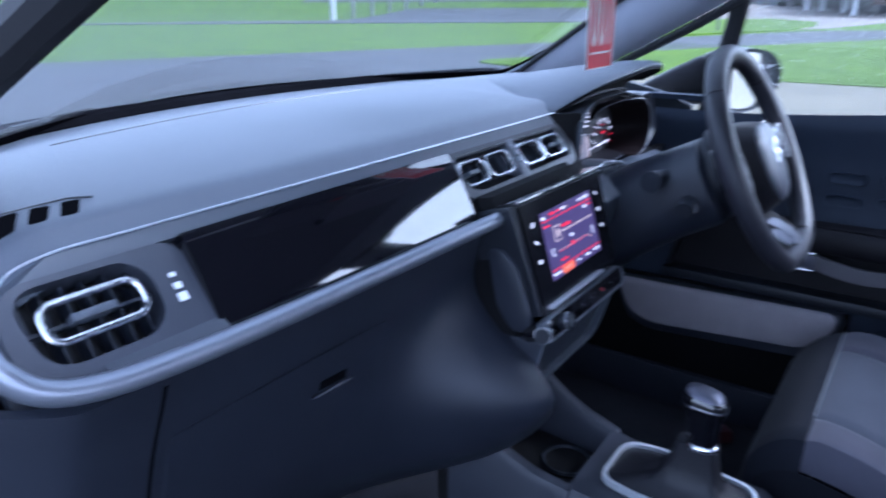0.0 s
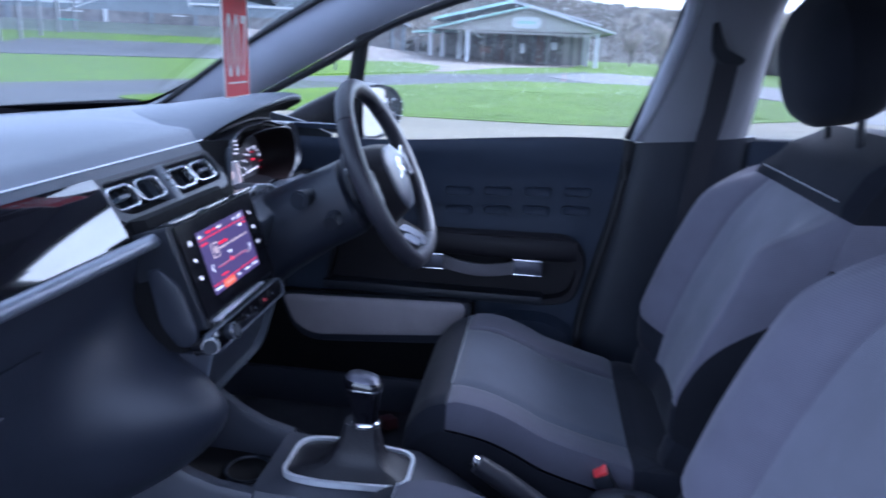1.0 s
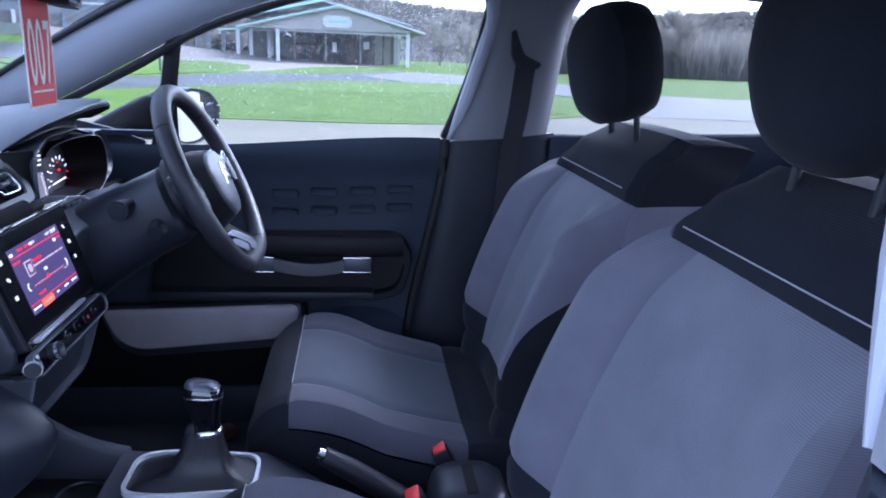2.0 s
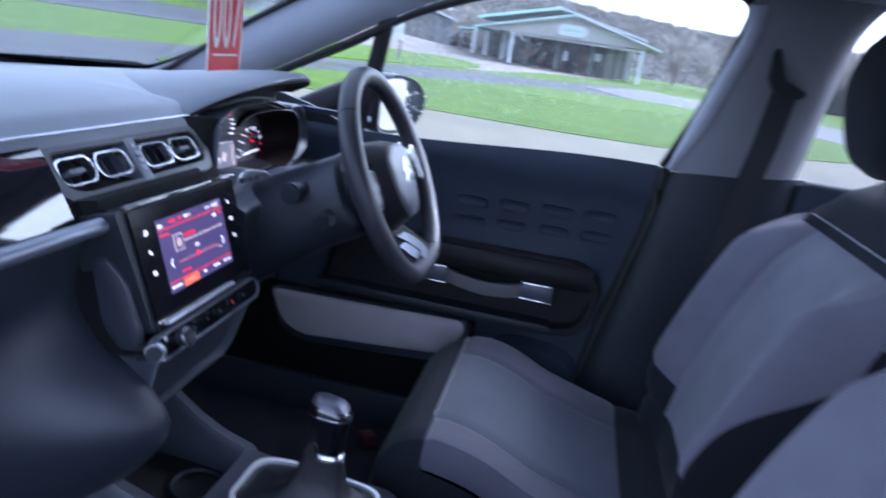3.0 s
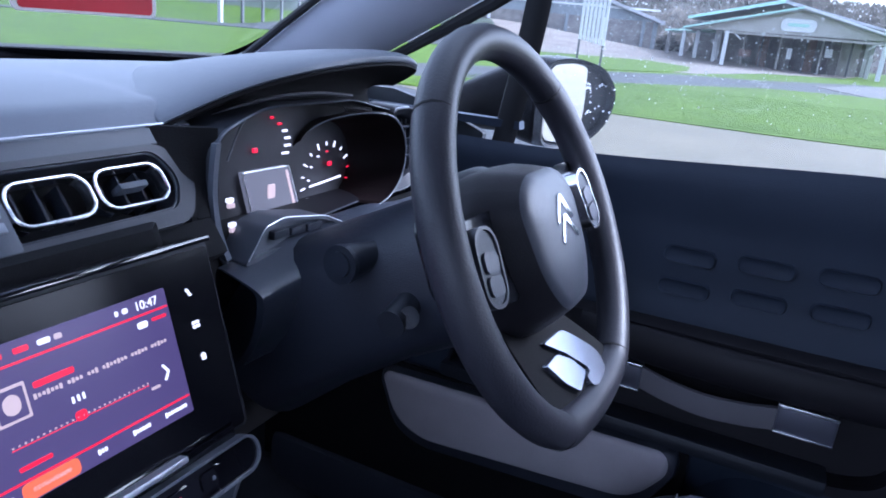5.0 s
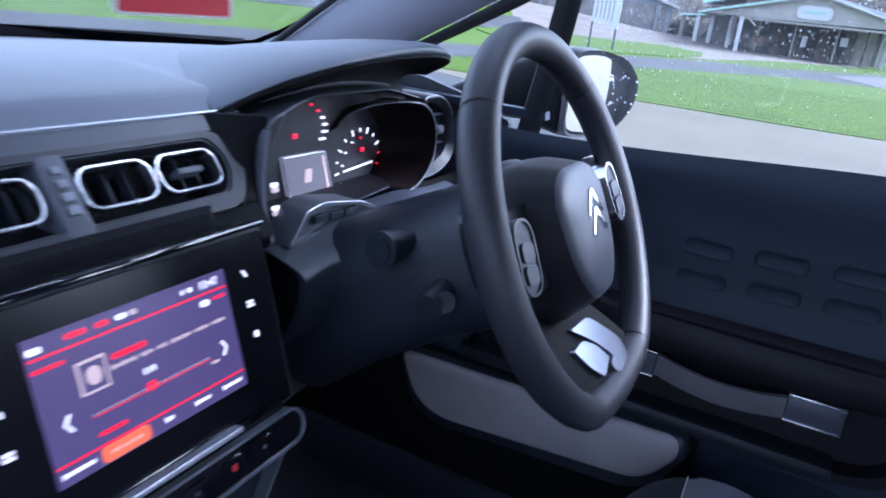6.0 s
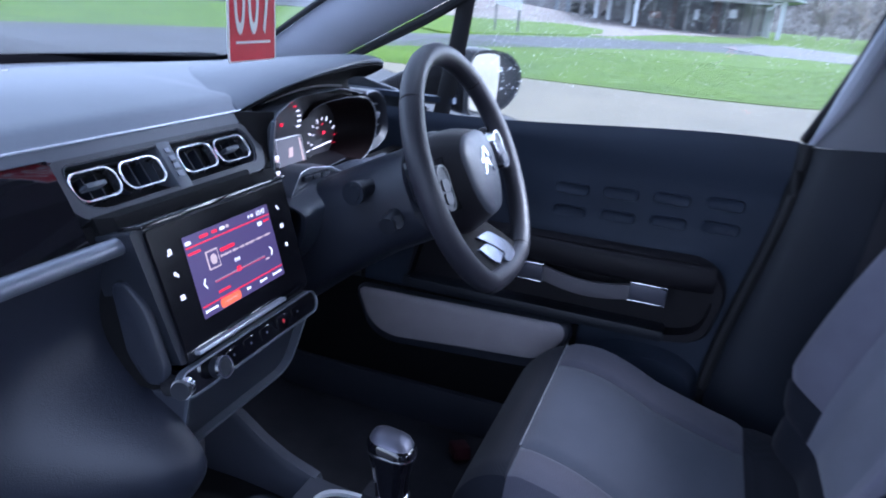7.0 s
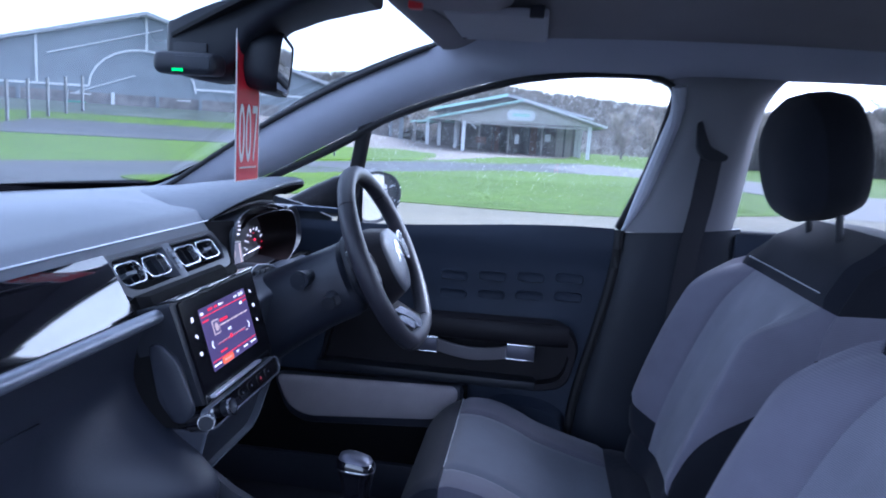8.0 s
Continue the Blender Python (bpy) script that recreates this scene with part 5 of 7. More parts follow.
# added near-black sheet: the footwell's shade over the lower door
part("lower_shade_sheet", sheet(lambda y, z: Vector((0.676, y, z)), steps(0.42, -0.335, 10), steps(0.27, 0.552, 6), 0.006, (1, 0, 0)), HOODUNDER, door, "near-black sheet for the footwell shade below the pocket")
part("rear_edge", tube([(0.690, door_rear(z) - 0.012, z) for z in steps(0.34, 0.972, 14)], 0.011, 8), RUBBER, door, "black rubber edge seal")
part("door_mirror_trim", sheet(lambda u, v: Vector((0.698 - 0.004 * v, 0.27 - 0.29 * u, 0.955 + 0.012 * v + 0.004)), steps(0, 1, 6), steps(0, 1, 2), 0.02, (1, 0, 0)), DOORSKIN, door)

rear_door = thing("door_2", (0.72, -1.25, 0.33), "closed dark plastic rear door seen past the seats", "car door", "", "structure")
part("panel", sheet(lambda u, v: Vector((0.705 - 0.02 * smooth(v, 0.7, 0.95), -0.93 - 0.72 * u, 0.34 + (0.645 + 0.02 * u) * v)), steps(0, 1, 12), steps(0, 1, 24), 0.012, (1, 0, -0.4)), DOORSKIN, rear_door, "dark grained panel")
part("belt_seal", tube([(0.716, y, 0.982 + 0.02 * smooth(-y, 0.93, 1.65)) for y in steps(-0.93, -1.62, 6)], 0.008, 8), RUBBER, rear_door)

# ---- front seats ----
SX = 0.345


def seat_back_point(u, v, push=0.0, near=1.0):
    """u across (-1 to 1), v up the back (0 to 1); push: in front of the surface; near: how much the bolster on the doorway side swells."""
    a = abs(u)
    s = 0.615 * (v + 0.060 * (u > 0) * smooth(a, 0.84, 1.0) * smooth(v, 0.50, 0.78) * (1 - smooth(v, 0.80, 0.97)))
    half = 0.226 + 0.024 * math.sin(math.pi * min(1, v * 1.25)) - (0.066 * smooth(v, 0.64, 1.0) if u > 0 else 0.012 * smooth(v, 0.70, 0.9) + 0.022 * smooth(v, 0.93, 1.0))
    square = 1 - 0.75 * (u < 0) * smooth(v, 0.58, 0.76)
    bol = 0.066 * (near if u < 0 else 1.0) * smooth(a, 0.40, 0.84) * (1 - 0.55 * smooth(a, 0.88, 1.0)) * (1 - smooth(v, 0.60, 0.86 if u > 0 else 0.78)) * (0.55 + 0.45 * smooth(v, 0.0, 0.2))
    front = 0.060 + bol + 0.020 * math.sin(math.pi * v * 0.9) - 0.075 * square * smooth(a, 0.90, 1.0) - 0.030 * smooth(v, 0.88, 1.0) + push
    lean_a = radians(20 + 3 * v)
    y = -0.800 - math.sin(lean_a) * s + front * math.cos(lean_a)
    z = 0.470 + math.cos(lean_a) * s + front * math.sin(lean_a)
    return Vector((SX + u * half, y, z))


def panel_sheet(u0, u1, v0, v1, nu, nv, f, groove=0.006, thick=0.02, normal=(0, -1, -0.3), edge=0.10):
    """A piece of the cover whose margins dip into the seams."""
    def g(p, q):
        d = min(p, 1 - p) * nu, min(q, 1 - q) * nv
        dip = groove * (1 - smooth(min(d), 0, 1.2))
        return f(u0 + (u1 - u0) * p, v0 + (v1 - v0) * q, -dip)
    return sheet(g, steps(0, 1, nu), steps(0, 1, nv), thick, normal)


def seat_cushion_point(u, v, push=0.0):
    """u across, v from the front edge (0) to the back (1)."""
    half = 0.235 + 0.02 * math.sin(math.pi * v) - 0.02 * (1 - smooth(v, 0, 0.25))
    a = abs(u)
    y = -0.257 - 0.548 * v
    top = 0.553 - 0.080 * smooth(v, 0.12, 0.85) + 0.018 * math.sin(math.pi * min(1, v * 2.2))
    z = top + 0.007 * smooth(a, 0.50, 0.80) * (1 - 0.2 * smooth(a, 0.85, 1)) * smooth(v, 0.05, 0.35) * (1 - 0.5 * smooth(v, 0.75, 1)) - 0.050 * smooth(a, 0.88, 1.0) + push
    if v < 0.14:
        w = 1 - v / 0.14
        y += 0.010 * w - 0.004
        z -= 0.105 * (1 - math.sqrt(max(0, 1 - w * w)))
    return Vector((SX + u * half, y, z))


def build_seat(left=-0.56, right=0.56, head=(0.0, 0.0, 0.0), near=1.0):
    """left, right: where the middle panel meets its bolsters; head: shift of the headrest; near: swell of the left bolster."""
    seat = thing("front_seat", (SX, -0.55, 0.26), "blue-grey cloth front seat with charcoal ends and pale piping", "car seat", "front seats")

    def f(u, v, push=0.0):
        return seat_back_point(u, v, push, near)
    part("back_panel", panel_sheet(left, right, 0.06, 0.775, 24, 26, f), LIGHTCLOTH, seat, "blue-grey ribbed middle of the backrest")

    def edge(v):
        return -(0.895 + 0.088 * smooth(v, 0.18, 0.66))

    def near_bolster(p, v, push):
        return f(edge(v) + (left - edge(v)) * p, v, push)
    part("back_bolster", panel_sheet(0, 1, 0.155, 0.775, 14, 26, near_bolster), RIBCLOTH, seat, "purple-grey ribbed bolster")
    part("back_bolster", panel_sheet(right, 0.97, 0.155, 0.775, 14, 26, f), RIBCLOTH, seat, "purple-grey ribbed bolster")
    for a, b in ((-0.905, left), (right, 0.97)):
        part("bolster_foot", panel_sheet(a, b, 0.06, 0.155, 14, 6, f), DARKCLOTH, seat, "charcoal foot of the bolster")
    part("bolster_side", panel_sheet(0, 1, 0.06, 0.655, 5, 22, lambda p, v, push: f(-0.992 + (edge(v) + 0.992) * p, v, push)), SIDECLOTH, seat, "black inner side of the bolster")
    # the shoulder's cloth wraps a little way round the flank
    def flank(q, v):
        return f(-0.988, v, -0.006 - q * 0.115 * smooth(v, 0.56, 0.72)) - Vector((0.003, 0, 0))

    def pale_flank(q, w):
        low, high = 0.66 + 0.10 * q, 0.775 + 0.085 * q
        return flank(q, low + (high - low) * w)

    def dark_flank(q, w):
        low = 0.775 + 0.085 * q
        return flank(q, low + (0.990 + 0.085 * q - 0.015 * q ** 4 - low) * w)
    part("bolster_flank", sheet(pale_flank, steps(0, 1, 8), steps(0, 1, 8), 0.004, (1, 0, 0)), RIBCLOTH, seat, "purple-grey flank of the bolster", 60)
    part("top_flank", sheet(dark_flank, steps(0, 1, 8), steps(0, 1, 8), 0.004, (1, 0, 0)), SIDECLOTH, seat, "dark flank of the backrest's top", 60)
    part("back_top", panel_sheet(-0.99, 0.99, 0.775, 1.0, 26, 10, f), DARKCLOTH, seat, "charcoal top of the backrest")
    part("back_crown", sheet(lambda u, q: f(u, 0.992 + 0.085 * q - 0.015 * q ** 4, -0.004 - 0.117 * q), steps(-0.985, 0.985, 26), steps(0, 1, 6), 0.006, (0, 0, -1)), DARKCLOTH, seat, "charcoal crown of the backrest", 60)
    part("piping", tube([f(u, 0.806, 0.0020) for u in steps(-0.84, 0.84, 34)], 0.0010, 6), PIPE, seat, "pale grey piping")
    part("back_base", panel_sheet(-0.99, 0.99, -0.04, 0.06, 26, 4, f), DARKCLOTH, seat)
    shell = sheet(lambda u, v: f(u, v, -0.012), steps(-0.95, 0.95, 24), steps(-0.04, 0.97, 20), 0.105, (0, -math.cos(radians(21)), -math.sin(radians(21))))
    part("back_shell", bevelled(shell, 0.022, 3), SIDECLOTH, seat, "black sides and rear of the backrest", 60)
    c = seat_cushion_point
    part("cushion_front", panel_sheet(-0.98, 0.98, 0.0, 0.145, 26, 12, c, normal=(0, 0, -1)), DARKCLOTH, seat, "charcoal front of the cushion")
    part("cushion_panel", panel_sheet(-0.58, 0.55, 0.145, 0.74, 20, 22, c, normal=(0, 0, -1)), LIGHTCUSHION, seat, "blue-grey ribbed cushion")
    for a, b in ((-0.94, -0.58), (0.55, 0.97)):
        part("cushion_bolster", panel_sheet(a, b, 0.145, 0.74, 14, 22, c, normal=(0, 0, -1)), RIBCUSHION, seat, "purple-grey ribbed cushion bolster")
    part("cushion_rear", panel_sheet(-0.97, 0.97, 0.74, 1.05, 26, 10, c, normal=(0, 0, -1)), DARKCLOTH, seat)
    part("seam_piping", tube([c(u, 0.145, 0.0002) for u in steps(-0.60, 0.96, 34)], 0.0008, 6), PIPE, seat, "pale seam across the cushion")

    def skirt(t, v):
        # t walks from the rear right corner along the side, the front and back along the left
        if t < 0.4:
            p = c(0.985, 1.0 - t / 0.4)
        elif t < 0.6:
            p = c(0.985 - 1.97 * (t - 0.4) / 0.2, 0.0)
        else:
            p = c(-0.985, (t - 0.6) / 0.4)
        q = Vector((SX + (p.x - SX) * 0.96, p.y - (0.03 if 0.38 < t < 0.62 else 0.0), 0.36))
        mid = p.lerp(q, v)
        return mid + Vector(((p.x - SX) * 0.06 * math.sin(math.pi * v), 0.012 * math.sin(math.pi * v) * (0.4 <= t <= 0.6), 0))
    part("cushion_skirt", sheet(skirt, steps(0, 1, 60), steps(0, 1, 8)), SIDECLOTH, seat, "black cloth sides of the cushion", 60)
    part("seat_base", box((SX - 0.20, -0.78, 0.262), (SX + 0.20, -0.34, 0.40), 0.02), BLACK, seat)
    for s in (-1, 1):
        part("seat_rail", box((SX + s * 0.19 - 0.02, -0.85, 0.245), (SX + s * 0.19 + 0.02, -0.25, 0.275), 0.005), BLACK, seat)
    # headrest on two posts
    hx, hy, hz = head
    hm = Matrix.Translation((SX + hx, -0.955 + hy, 1.172 + hz)) @ Matrix.Rotation(radians(-12), 4, "X")

    def head_ring(w, h, y, r):
        pts = []
        for k in range(36):
            a = 2 * math.pi * k / 36
            c, q = math.cos(a), math.sin(a)
            px, pz = w * math.copysign(abs(c) ** 0.74, c), h * math.copysign(abs(q) ** 0.74, q)
            pts.append(hm @ Vector((px * (1 - 0.10 * max(0.0, -pz / 0.11)), y, pz - 0.35 * max(0.0, y - 0.03))))
        return pts
    part("headrest", loft([head_ring(*k) for k in ((0.030, 0.026, 0.086, 0.02), (0.062, 0.052, 0.083, 0.03), (0.095, 0.080, 0.073, 0.035), (0.118, 0.101, 0.056, 0.042), (0.128, 0.111, 0.032, 0.045))]), DARKCLOTH, seat, "rounded charcoal headrest face", 60)
    part("headrest_rear", loft([head_ring(*k) for k in ((0.128, 0.111, 0.032, 0.045), (0.131, 0.113, 0.010, 0.045), (0.130, 0.111, -0.014, 0.045), (0.122, 0.102, -0.038, 0.04), (0.095, 0.075, -0.052, 0.03))]), SIDECLOTH, seat, "black headrest sides", 60)
    for q in (-1, 1):
        part("headrest_post", tube([(SX + q * 0.068, -0.985, 1.01), (SX + q * 0.068 + hx * 0.5, -0.975 + hy * 0.5, 1.10 + hz)], 0.006, 10), BLACK, seat)
    return seat


build_seat(-0.78)
passenger_seat = build_seat(-0.93, 0.56, (0.0, -0.042, 0.006), 0.35)
passenger_seat.matrix_basis = Matrix.Translation((-SX + 0.012, -0.515, 0.268))

# rear bench
bench = thing("rear_bench", (0, -1.55, 0.3), "dark charcoal rear bench behind the front seats", "rear seat")
part("bench_cushion", box((-0.62, -1.78, 0.36), (0.62, -1.30, 0.56), 0.05, 4), DARKCLOTH, bench)
part("bench_back", box((-0.62, -0.06, 0.0), (0.62, 0.08, 0.56), 0.05, 4, m=Matrix.Translation((0, -1.80, 0.48)) @ Matrix.Rotation(radians(16), 4, "X")), DARKCLOTH, bench)
for x in (-0.36, 0.36):
    part("bench_headrest", box((x - 0.13, -2.00, 1.02), (x + 0.13, -1.92, 1.14), 0.035, 4), DARKCLOTH, bench)

# ---- centre console ----
cons = thing("centre_console", (0, -0.25, 0.25), "dark plastic centre console with a cup holder", "console")
CPROF = ((0.12, 0.115, 0.600), (0.06, 0.115, 0.560), (0.02, 0.112, 0.535), (-0.02, 0.108, 0.518), (-0.075, 0.102, 0.506))
part("console_body", loft([[(w, y, 0.25), (w, y, t - 0.02), (w - 0.015, y, t), (-w + 0.015, y, t), (-w, y, t - 0.02), (-w, y, 0.25)] for y, w, t in
     ((-0.068, 0.1015, 0.506), (-0.10, 0.100, 0.503), (-0.30, 0.095, 0.498), (-0.36, 0.088, 0.47), (-0.46, 0.085, 0.40), (-0.75, 0.085, 0.40))]), CONSOLEM, cons, "", 50)
for s in (-1, 1):
    part("tray_wall", loft([[(s * w, y, 0.25), (s * w, y, t - 0.012), (s * (w - 0.006), y, t), (s * (w - 0.022), y, t), (s * (w - 0.028), y, t - 0.012), (s * (w - 0.028), y, 0.25)] for y, w, t in CPROF]), CONSOLEM, cons, "", 50)
# tray floor coloured near-black for the shade in the hollow
part("tray_floor", box((-0.09, -0.07, 0.30), (0.09, 0.16, 0.455), 0.004), DEEP, cons, "floor of the front tray, its shade put into the colour")
part("cup_rim", tube([(0.03 + 0.038 * math.cos(a), -0.015 + 0.038 * math.sin(a), 0.459) for a in (2 * math.pi * i / 32 for i in range(32))], 0.0035, 6, True), HARD, cons, "round cup rest")
GM = Matrix.Translation((0.004, -0.20, 0.503)) @ Matrix.Rotation(radians(1.0), 4, "X")
g_o = rounded_outline([(-0.050, -0.100), (0.052, -0.100), (0.070, 0.04), (0.058, 0.102), (-0.052, 0.102), (-0.062, 0.04)], [0.03, 0.03, 0.045, 0.040, 0.025, 0.03], 6)
g_i = [(x * 0.91, y * 0.945) for x, y in g_o]
gear = thing("gear_lever", (0.004, -0.20, 0.503), "gear lever with black and chrome knob in leather gaiter", "gear lever")
part("gaiter_frame", frame_ring(g_o, g_i, 0.0, 0.010, GM, 0.002), BRIGHT, gear, "bright silver frame round the gaiter")


def gaiter_ring(s, z, fold):
    return [GM @ Vector((x * s * (1 + fold * 0.06 * math.sin(i * 1.3)) + 0.004 * (1 - s), y * s * (1 + fold * 0.05 * math.cos(i * 1.7)) - 0.022 * (1 - s), z)) for i, (x, y) in enumerate(g_i)]


part("gaiter", loft([gaiter_ring(a, z, f) for a, z, f in ((1.0, 0.004, 0), (0.86, 0.009, 1.2), (0.62, 0.016, -1.5), (0.44, 0.028, 1.7), (0.36, 0.046, -1.4), (0.31, 0.066, 1.0), (0.28, 0.084, 0))]), GAITERM, gear, "soft creased black leather gaiter", 70)
KNOB = Matrix.Translation((0.008, -0.224, 0.578)) @ pose(0, 0, 0, -5, 5, 0)


def knob_ring(w, d, z, tip=0.0):
    """A rounded section of the knob; tip: how far its rear edge drops."""
    return [KNOB @ Vector((x, y, z + tip * y)) for x, y in rrect(w, d, min(w, d) * 0.42, 6)]


kn = part("knob", loft([knob_ring(*k) for k in ((0.028, 0.032, -0.002), (0.034, 0.040, 0.010), (0.035, 0.042, 0.028), (0.040, 0.050, 0.048, 0.05), (0.047, 0.059, 0.066, 0.12), (0.047, 0.059, 0.075, 0.18), (0.043, 0.054, 0.080, 0.2))]), PIANO, gear, "gloss black knob", 60)
part("knob_ring", loft([knob_ring(*k) for k in ((0.033, 0.038, 0.000), (0.0385, 0.0445, 0.003), (0.0385, 0.0445, 0.008), (0.034, 0.040, 0.011))]), CHROME, kn, "chrome collar", 60)
part("knob_cap", loft([knob_ring(*k) for k in ((0.042, 0.053, 0.0795, 0.2), (0.038, 0.048, 0.0850, 0.22), (0.026, 0.034, 0.0885, 0.24), (0.010, 0.014, 0.0895, 0.24))]), SATINDARK, kn, "dulled satin metal cap", 60)
part("knob_strip", loft([knob_ring(*k) for k in ((0.0475, 0.0595, 0.0655, 0.12), (0.0480, 0.0600, 0.0670, 0.125), (0.0475, 0.0595, 0.0685, 0.13))], True, False), CHROME, kn, "thin chrome line", 60)
brake = thing("handbrake", (0.02, -0.55, 0.42), "black handbrake lever with a chrome button between the seats", "handbrake")
part("grip", tube([(0.02, -0.402, 0.526), (0.02, -0.45, 0.497), (0.02, -0.50, 0.462), (0.02, -0.56, 0.42), (0.02, -0.60, 0.39)], [0.0155, 0.0185, 0.0200, 0.021, 0.021], 14), LEATHER, brake)
part("button", disc((0.02, -0.404, 0.527), (0, 0.86, 0.52), 0.009, 0.012, 18, 0.002), CHROME, brake, "chrome push button")
box_r = thing("console_box", (0.0, -0.64, 0.40), "dark rounded console box with a slot behind the handbrake", "console box")
part("box_body", loft([[(x * s, -0.645 + y * s, z) for x, y in rrect(0.150, 0.140, 0.045, 6)] for s, z in ((1.0, 0.38), (0.96, 0.452), (0.88, 0.476), (0.72, 0.487), (0.4, 0.490))]), GRAPHITE, box_r, "", 60)
part("slot", box((-0.045, -0.655, 0.485), (0.035, -0.635, 0.4925), 0.004), DEEP, box_r)
for x, y, z, lab in ((0.118, -0.610, 0.470, "driver"), (-0.100, -0.545, 0.512, "passenger")):
    bk = thing("belt_buckle", (x, y, z - 0.07), "black seat belt buckle with a red release button", "belt buckle", "belt buckles")
    bm_ = Matrix.Translation((x, y, z)) @ Matrix.Rotation(radians(-28), 4, "X")
    part("stem", box((-0.012, -0.012, -0.11), (0.012, 0.012, -0.02), 0.004, m=bm_), BLACK, bk)
    part("buckle_body", box((-0.030, -0.016, -0.035), (0.030, 0.016, 0.012), 0.006, m=bm_), BLACK, bk)
    part("release_button", box((-0.026, -0.0135, 0.006), (0.026, 0.0100, 0.016), 0.003, m=bm_), REDPL, bk, "bright red release button")

packet = thing("packet", (0.575, -0.14, 0.238), "small maroon packet with a silver end lying on the carpet", "packet")
PK_M = Matrix.Translation((0.575, -0.14, 0.268)) @ pose(0, 0, 0, 0, 12, 35)
part("wrapper", box((-0.024, -0.018, -0.028), (0.024, 0.018, 0.000), 0.005, m=PK_M), material("maroon_card", (0.050, 0.012, 0.016), 0.5, vary=0.25, vary_scale=30), packet)
part("end_fold", box((0.022, -0.014, -0.024), (0.028, 0.014, -0.003), 0.002, m=PK_M), SATIN, packet, "silver end fold")

# ---- seat belt on the middle pillar ----
belt = thing("seat_belt", (0.64, -0.84, 0.6), "black seat belt hanging from its guide on the pillar", "seat belt")
part("guide", prism(rounded_outline([(-0.790, 1.226), (-0.800, 1.232), (-0.810, 1.205), (-0.823, 1.178), (-0.863, 1.160), (-0.856, 1.148), (-0.813, 1.150), (-0.796, 1.175)], 0.006, 4), -0.012, 0.02, Matrix.Translation((0.586, 0, 0)) @ XZ, 0.003), BLACK, belt, "curved black belt guide")
part("webbing", loft([[(x, y, z), (x, y - 0.046, z + 0.004), (x + 0.003, y - 0.046, z + 0.004), (x + 0.003, y, z)] for x, y, z in ((0.588, -0.808, 1.158), (0.612, -0.804, 1.05), (0.650, -0.798, 0.95), (0.664, -0.79, 0.80), (0.668, -0.78, 0.60), (0.668, -0.77, 0.40))]), WEB, belt)

# ---- rear-view mirror, sensor cover, dash camera, hanging tag ----
mir = thing("rear_view_mirror", (0.075, -0.03, 1.26), "black rear-view mirror under the windscreen top", "mirror")
MM = Matrix.Translation((0.098, -0.046, 1.256)) @ pose(0, 0, 0, 6, 0, 15)
m_out = rrect(0.212, 0.086, 0.030, 7)
part("shell", loft([[MM @ Vector((x * s, y, z * s)) for x, z in m_out] for s, y in ((0.93, -0.002), (0.97, -0.010), (1.0, -0.006), (1.02, 0.012), (0.98, 0.034), (0.86, 0.054), (0.60, 0.066), (0.3, 0.070))]), BLACK, mir, "", 60)
part("mirror_glass", prism(rrect(0.196, 0.073, 0.025, 7), -0.0085, -0.002, MM @ YZ), MIRRORM, mir, "silvered glass")
part("mirror_stem", tube([MM @ Vector((-0.02, 0.050, 0.02)), (0.07, 0.03, 1.300), (0.045, 0.02, 1.325)], 0.011, 10), BLACK, mir)
cover = thing("sensor_cover", (0.02, 0.0, 1.30), "black plastic sensor cover at the top of the windscreen", "sensor cover")
COVER = [(0.075, 1.234, 1.296, 0.050), (0.065, 1.229, 1.300, 0.060), (0.030, 1.222, 1.316, 0.058), (0.000, 1.226, 1.328, 0.056), (-0.022, 1.243, 1.336, 0.056), (-0.044, 1.280, 1.344, 0.058), (-0.075, 1.306, 1.354, 0.066), (-0.12, 1.326, 1.368, 0.080), (-0.20, 1.350, 1.385, 0.105)]
part("cover_shell", loft([[(0.026 + sx * w, y, lo + (hi - lo) * q) for sx, q in ((-0.72, 0), (-0.90, 0.10), (-1, 0.3), (-1, 1), (1, 1), (1, 0.3), (0.90, 0.10), (0.72, 0))] for y, lo, hi, w in [tuple(p) for p in COVER]]), BLACK, cover, "", 60)
part("cover_shade", sheet(lambda u, v: Vector((0.026 + u * (0.062 + 0.05 * v), 0.062 - 0.237 * v, 1.290 + 0.060 * v + 0.030 * math.sin(math.pi * v / 2) - 0.006)), steps(-1, 1, 4), steps(0, 1, 10), 0.006), DEEP, cover, "thin black shade along the glass")
dcam = thing("dash_camera", (-0.05, 0.035, 1.23), "small black dash camera with a lit green lamp", "dash camera")
part("body", box((-0.076, -0.020, 1.226), (-0.030, 0.070, 1.256), 0.0135, 5), BLACK, dcam)
part("face_plate", box((-0.0768, -0.014, 1.2325), (-0.0735, 0.036, 1.2500), 0.001), HARD, dcam)
part("lamp", box((-0.0772, 0.024, 1.2295), (-0.0735, 0.039, 1.2328), 0.0008), LED_GREEN, dcam, "green status lamp")
part("mount", box((-0.035, 0.010, 1.246), (-0.026, 0.060, 1.272), 0.002), BLACK, dcam)

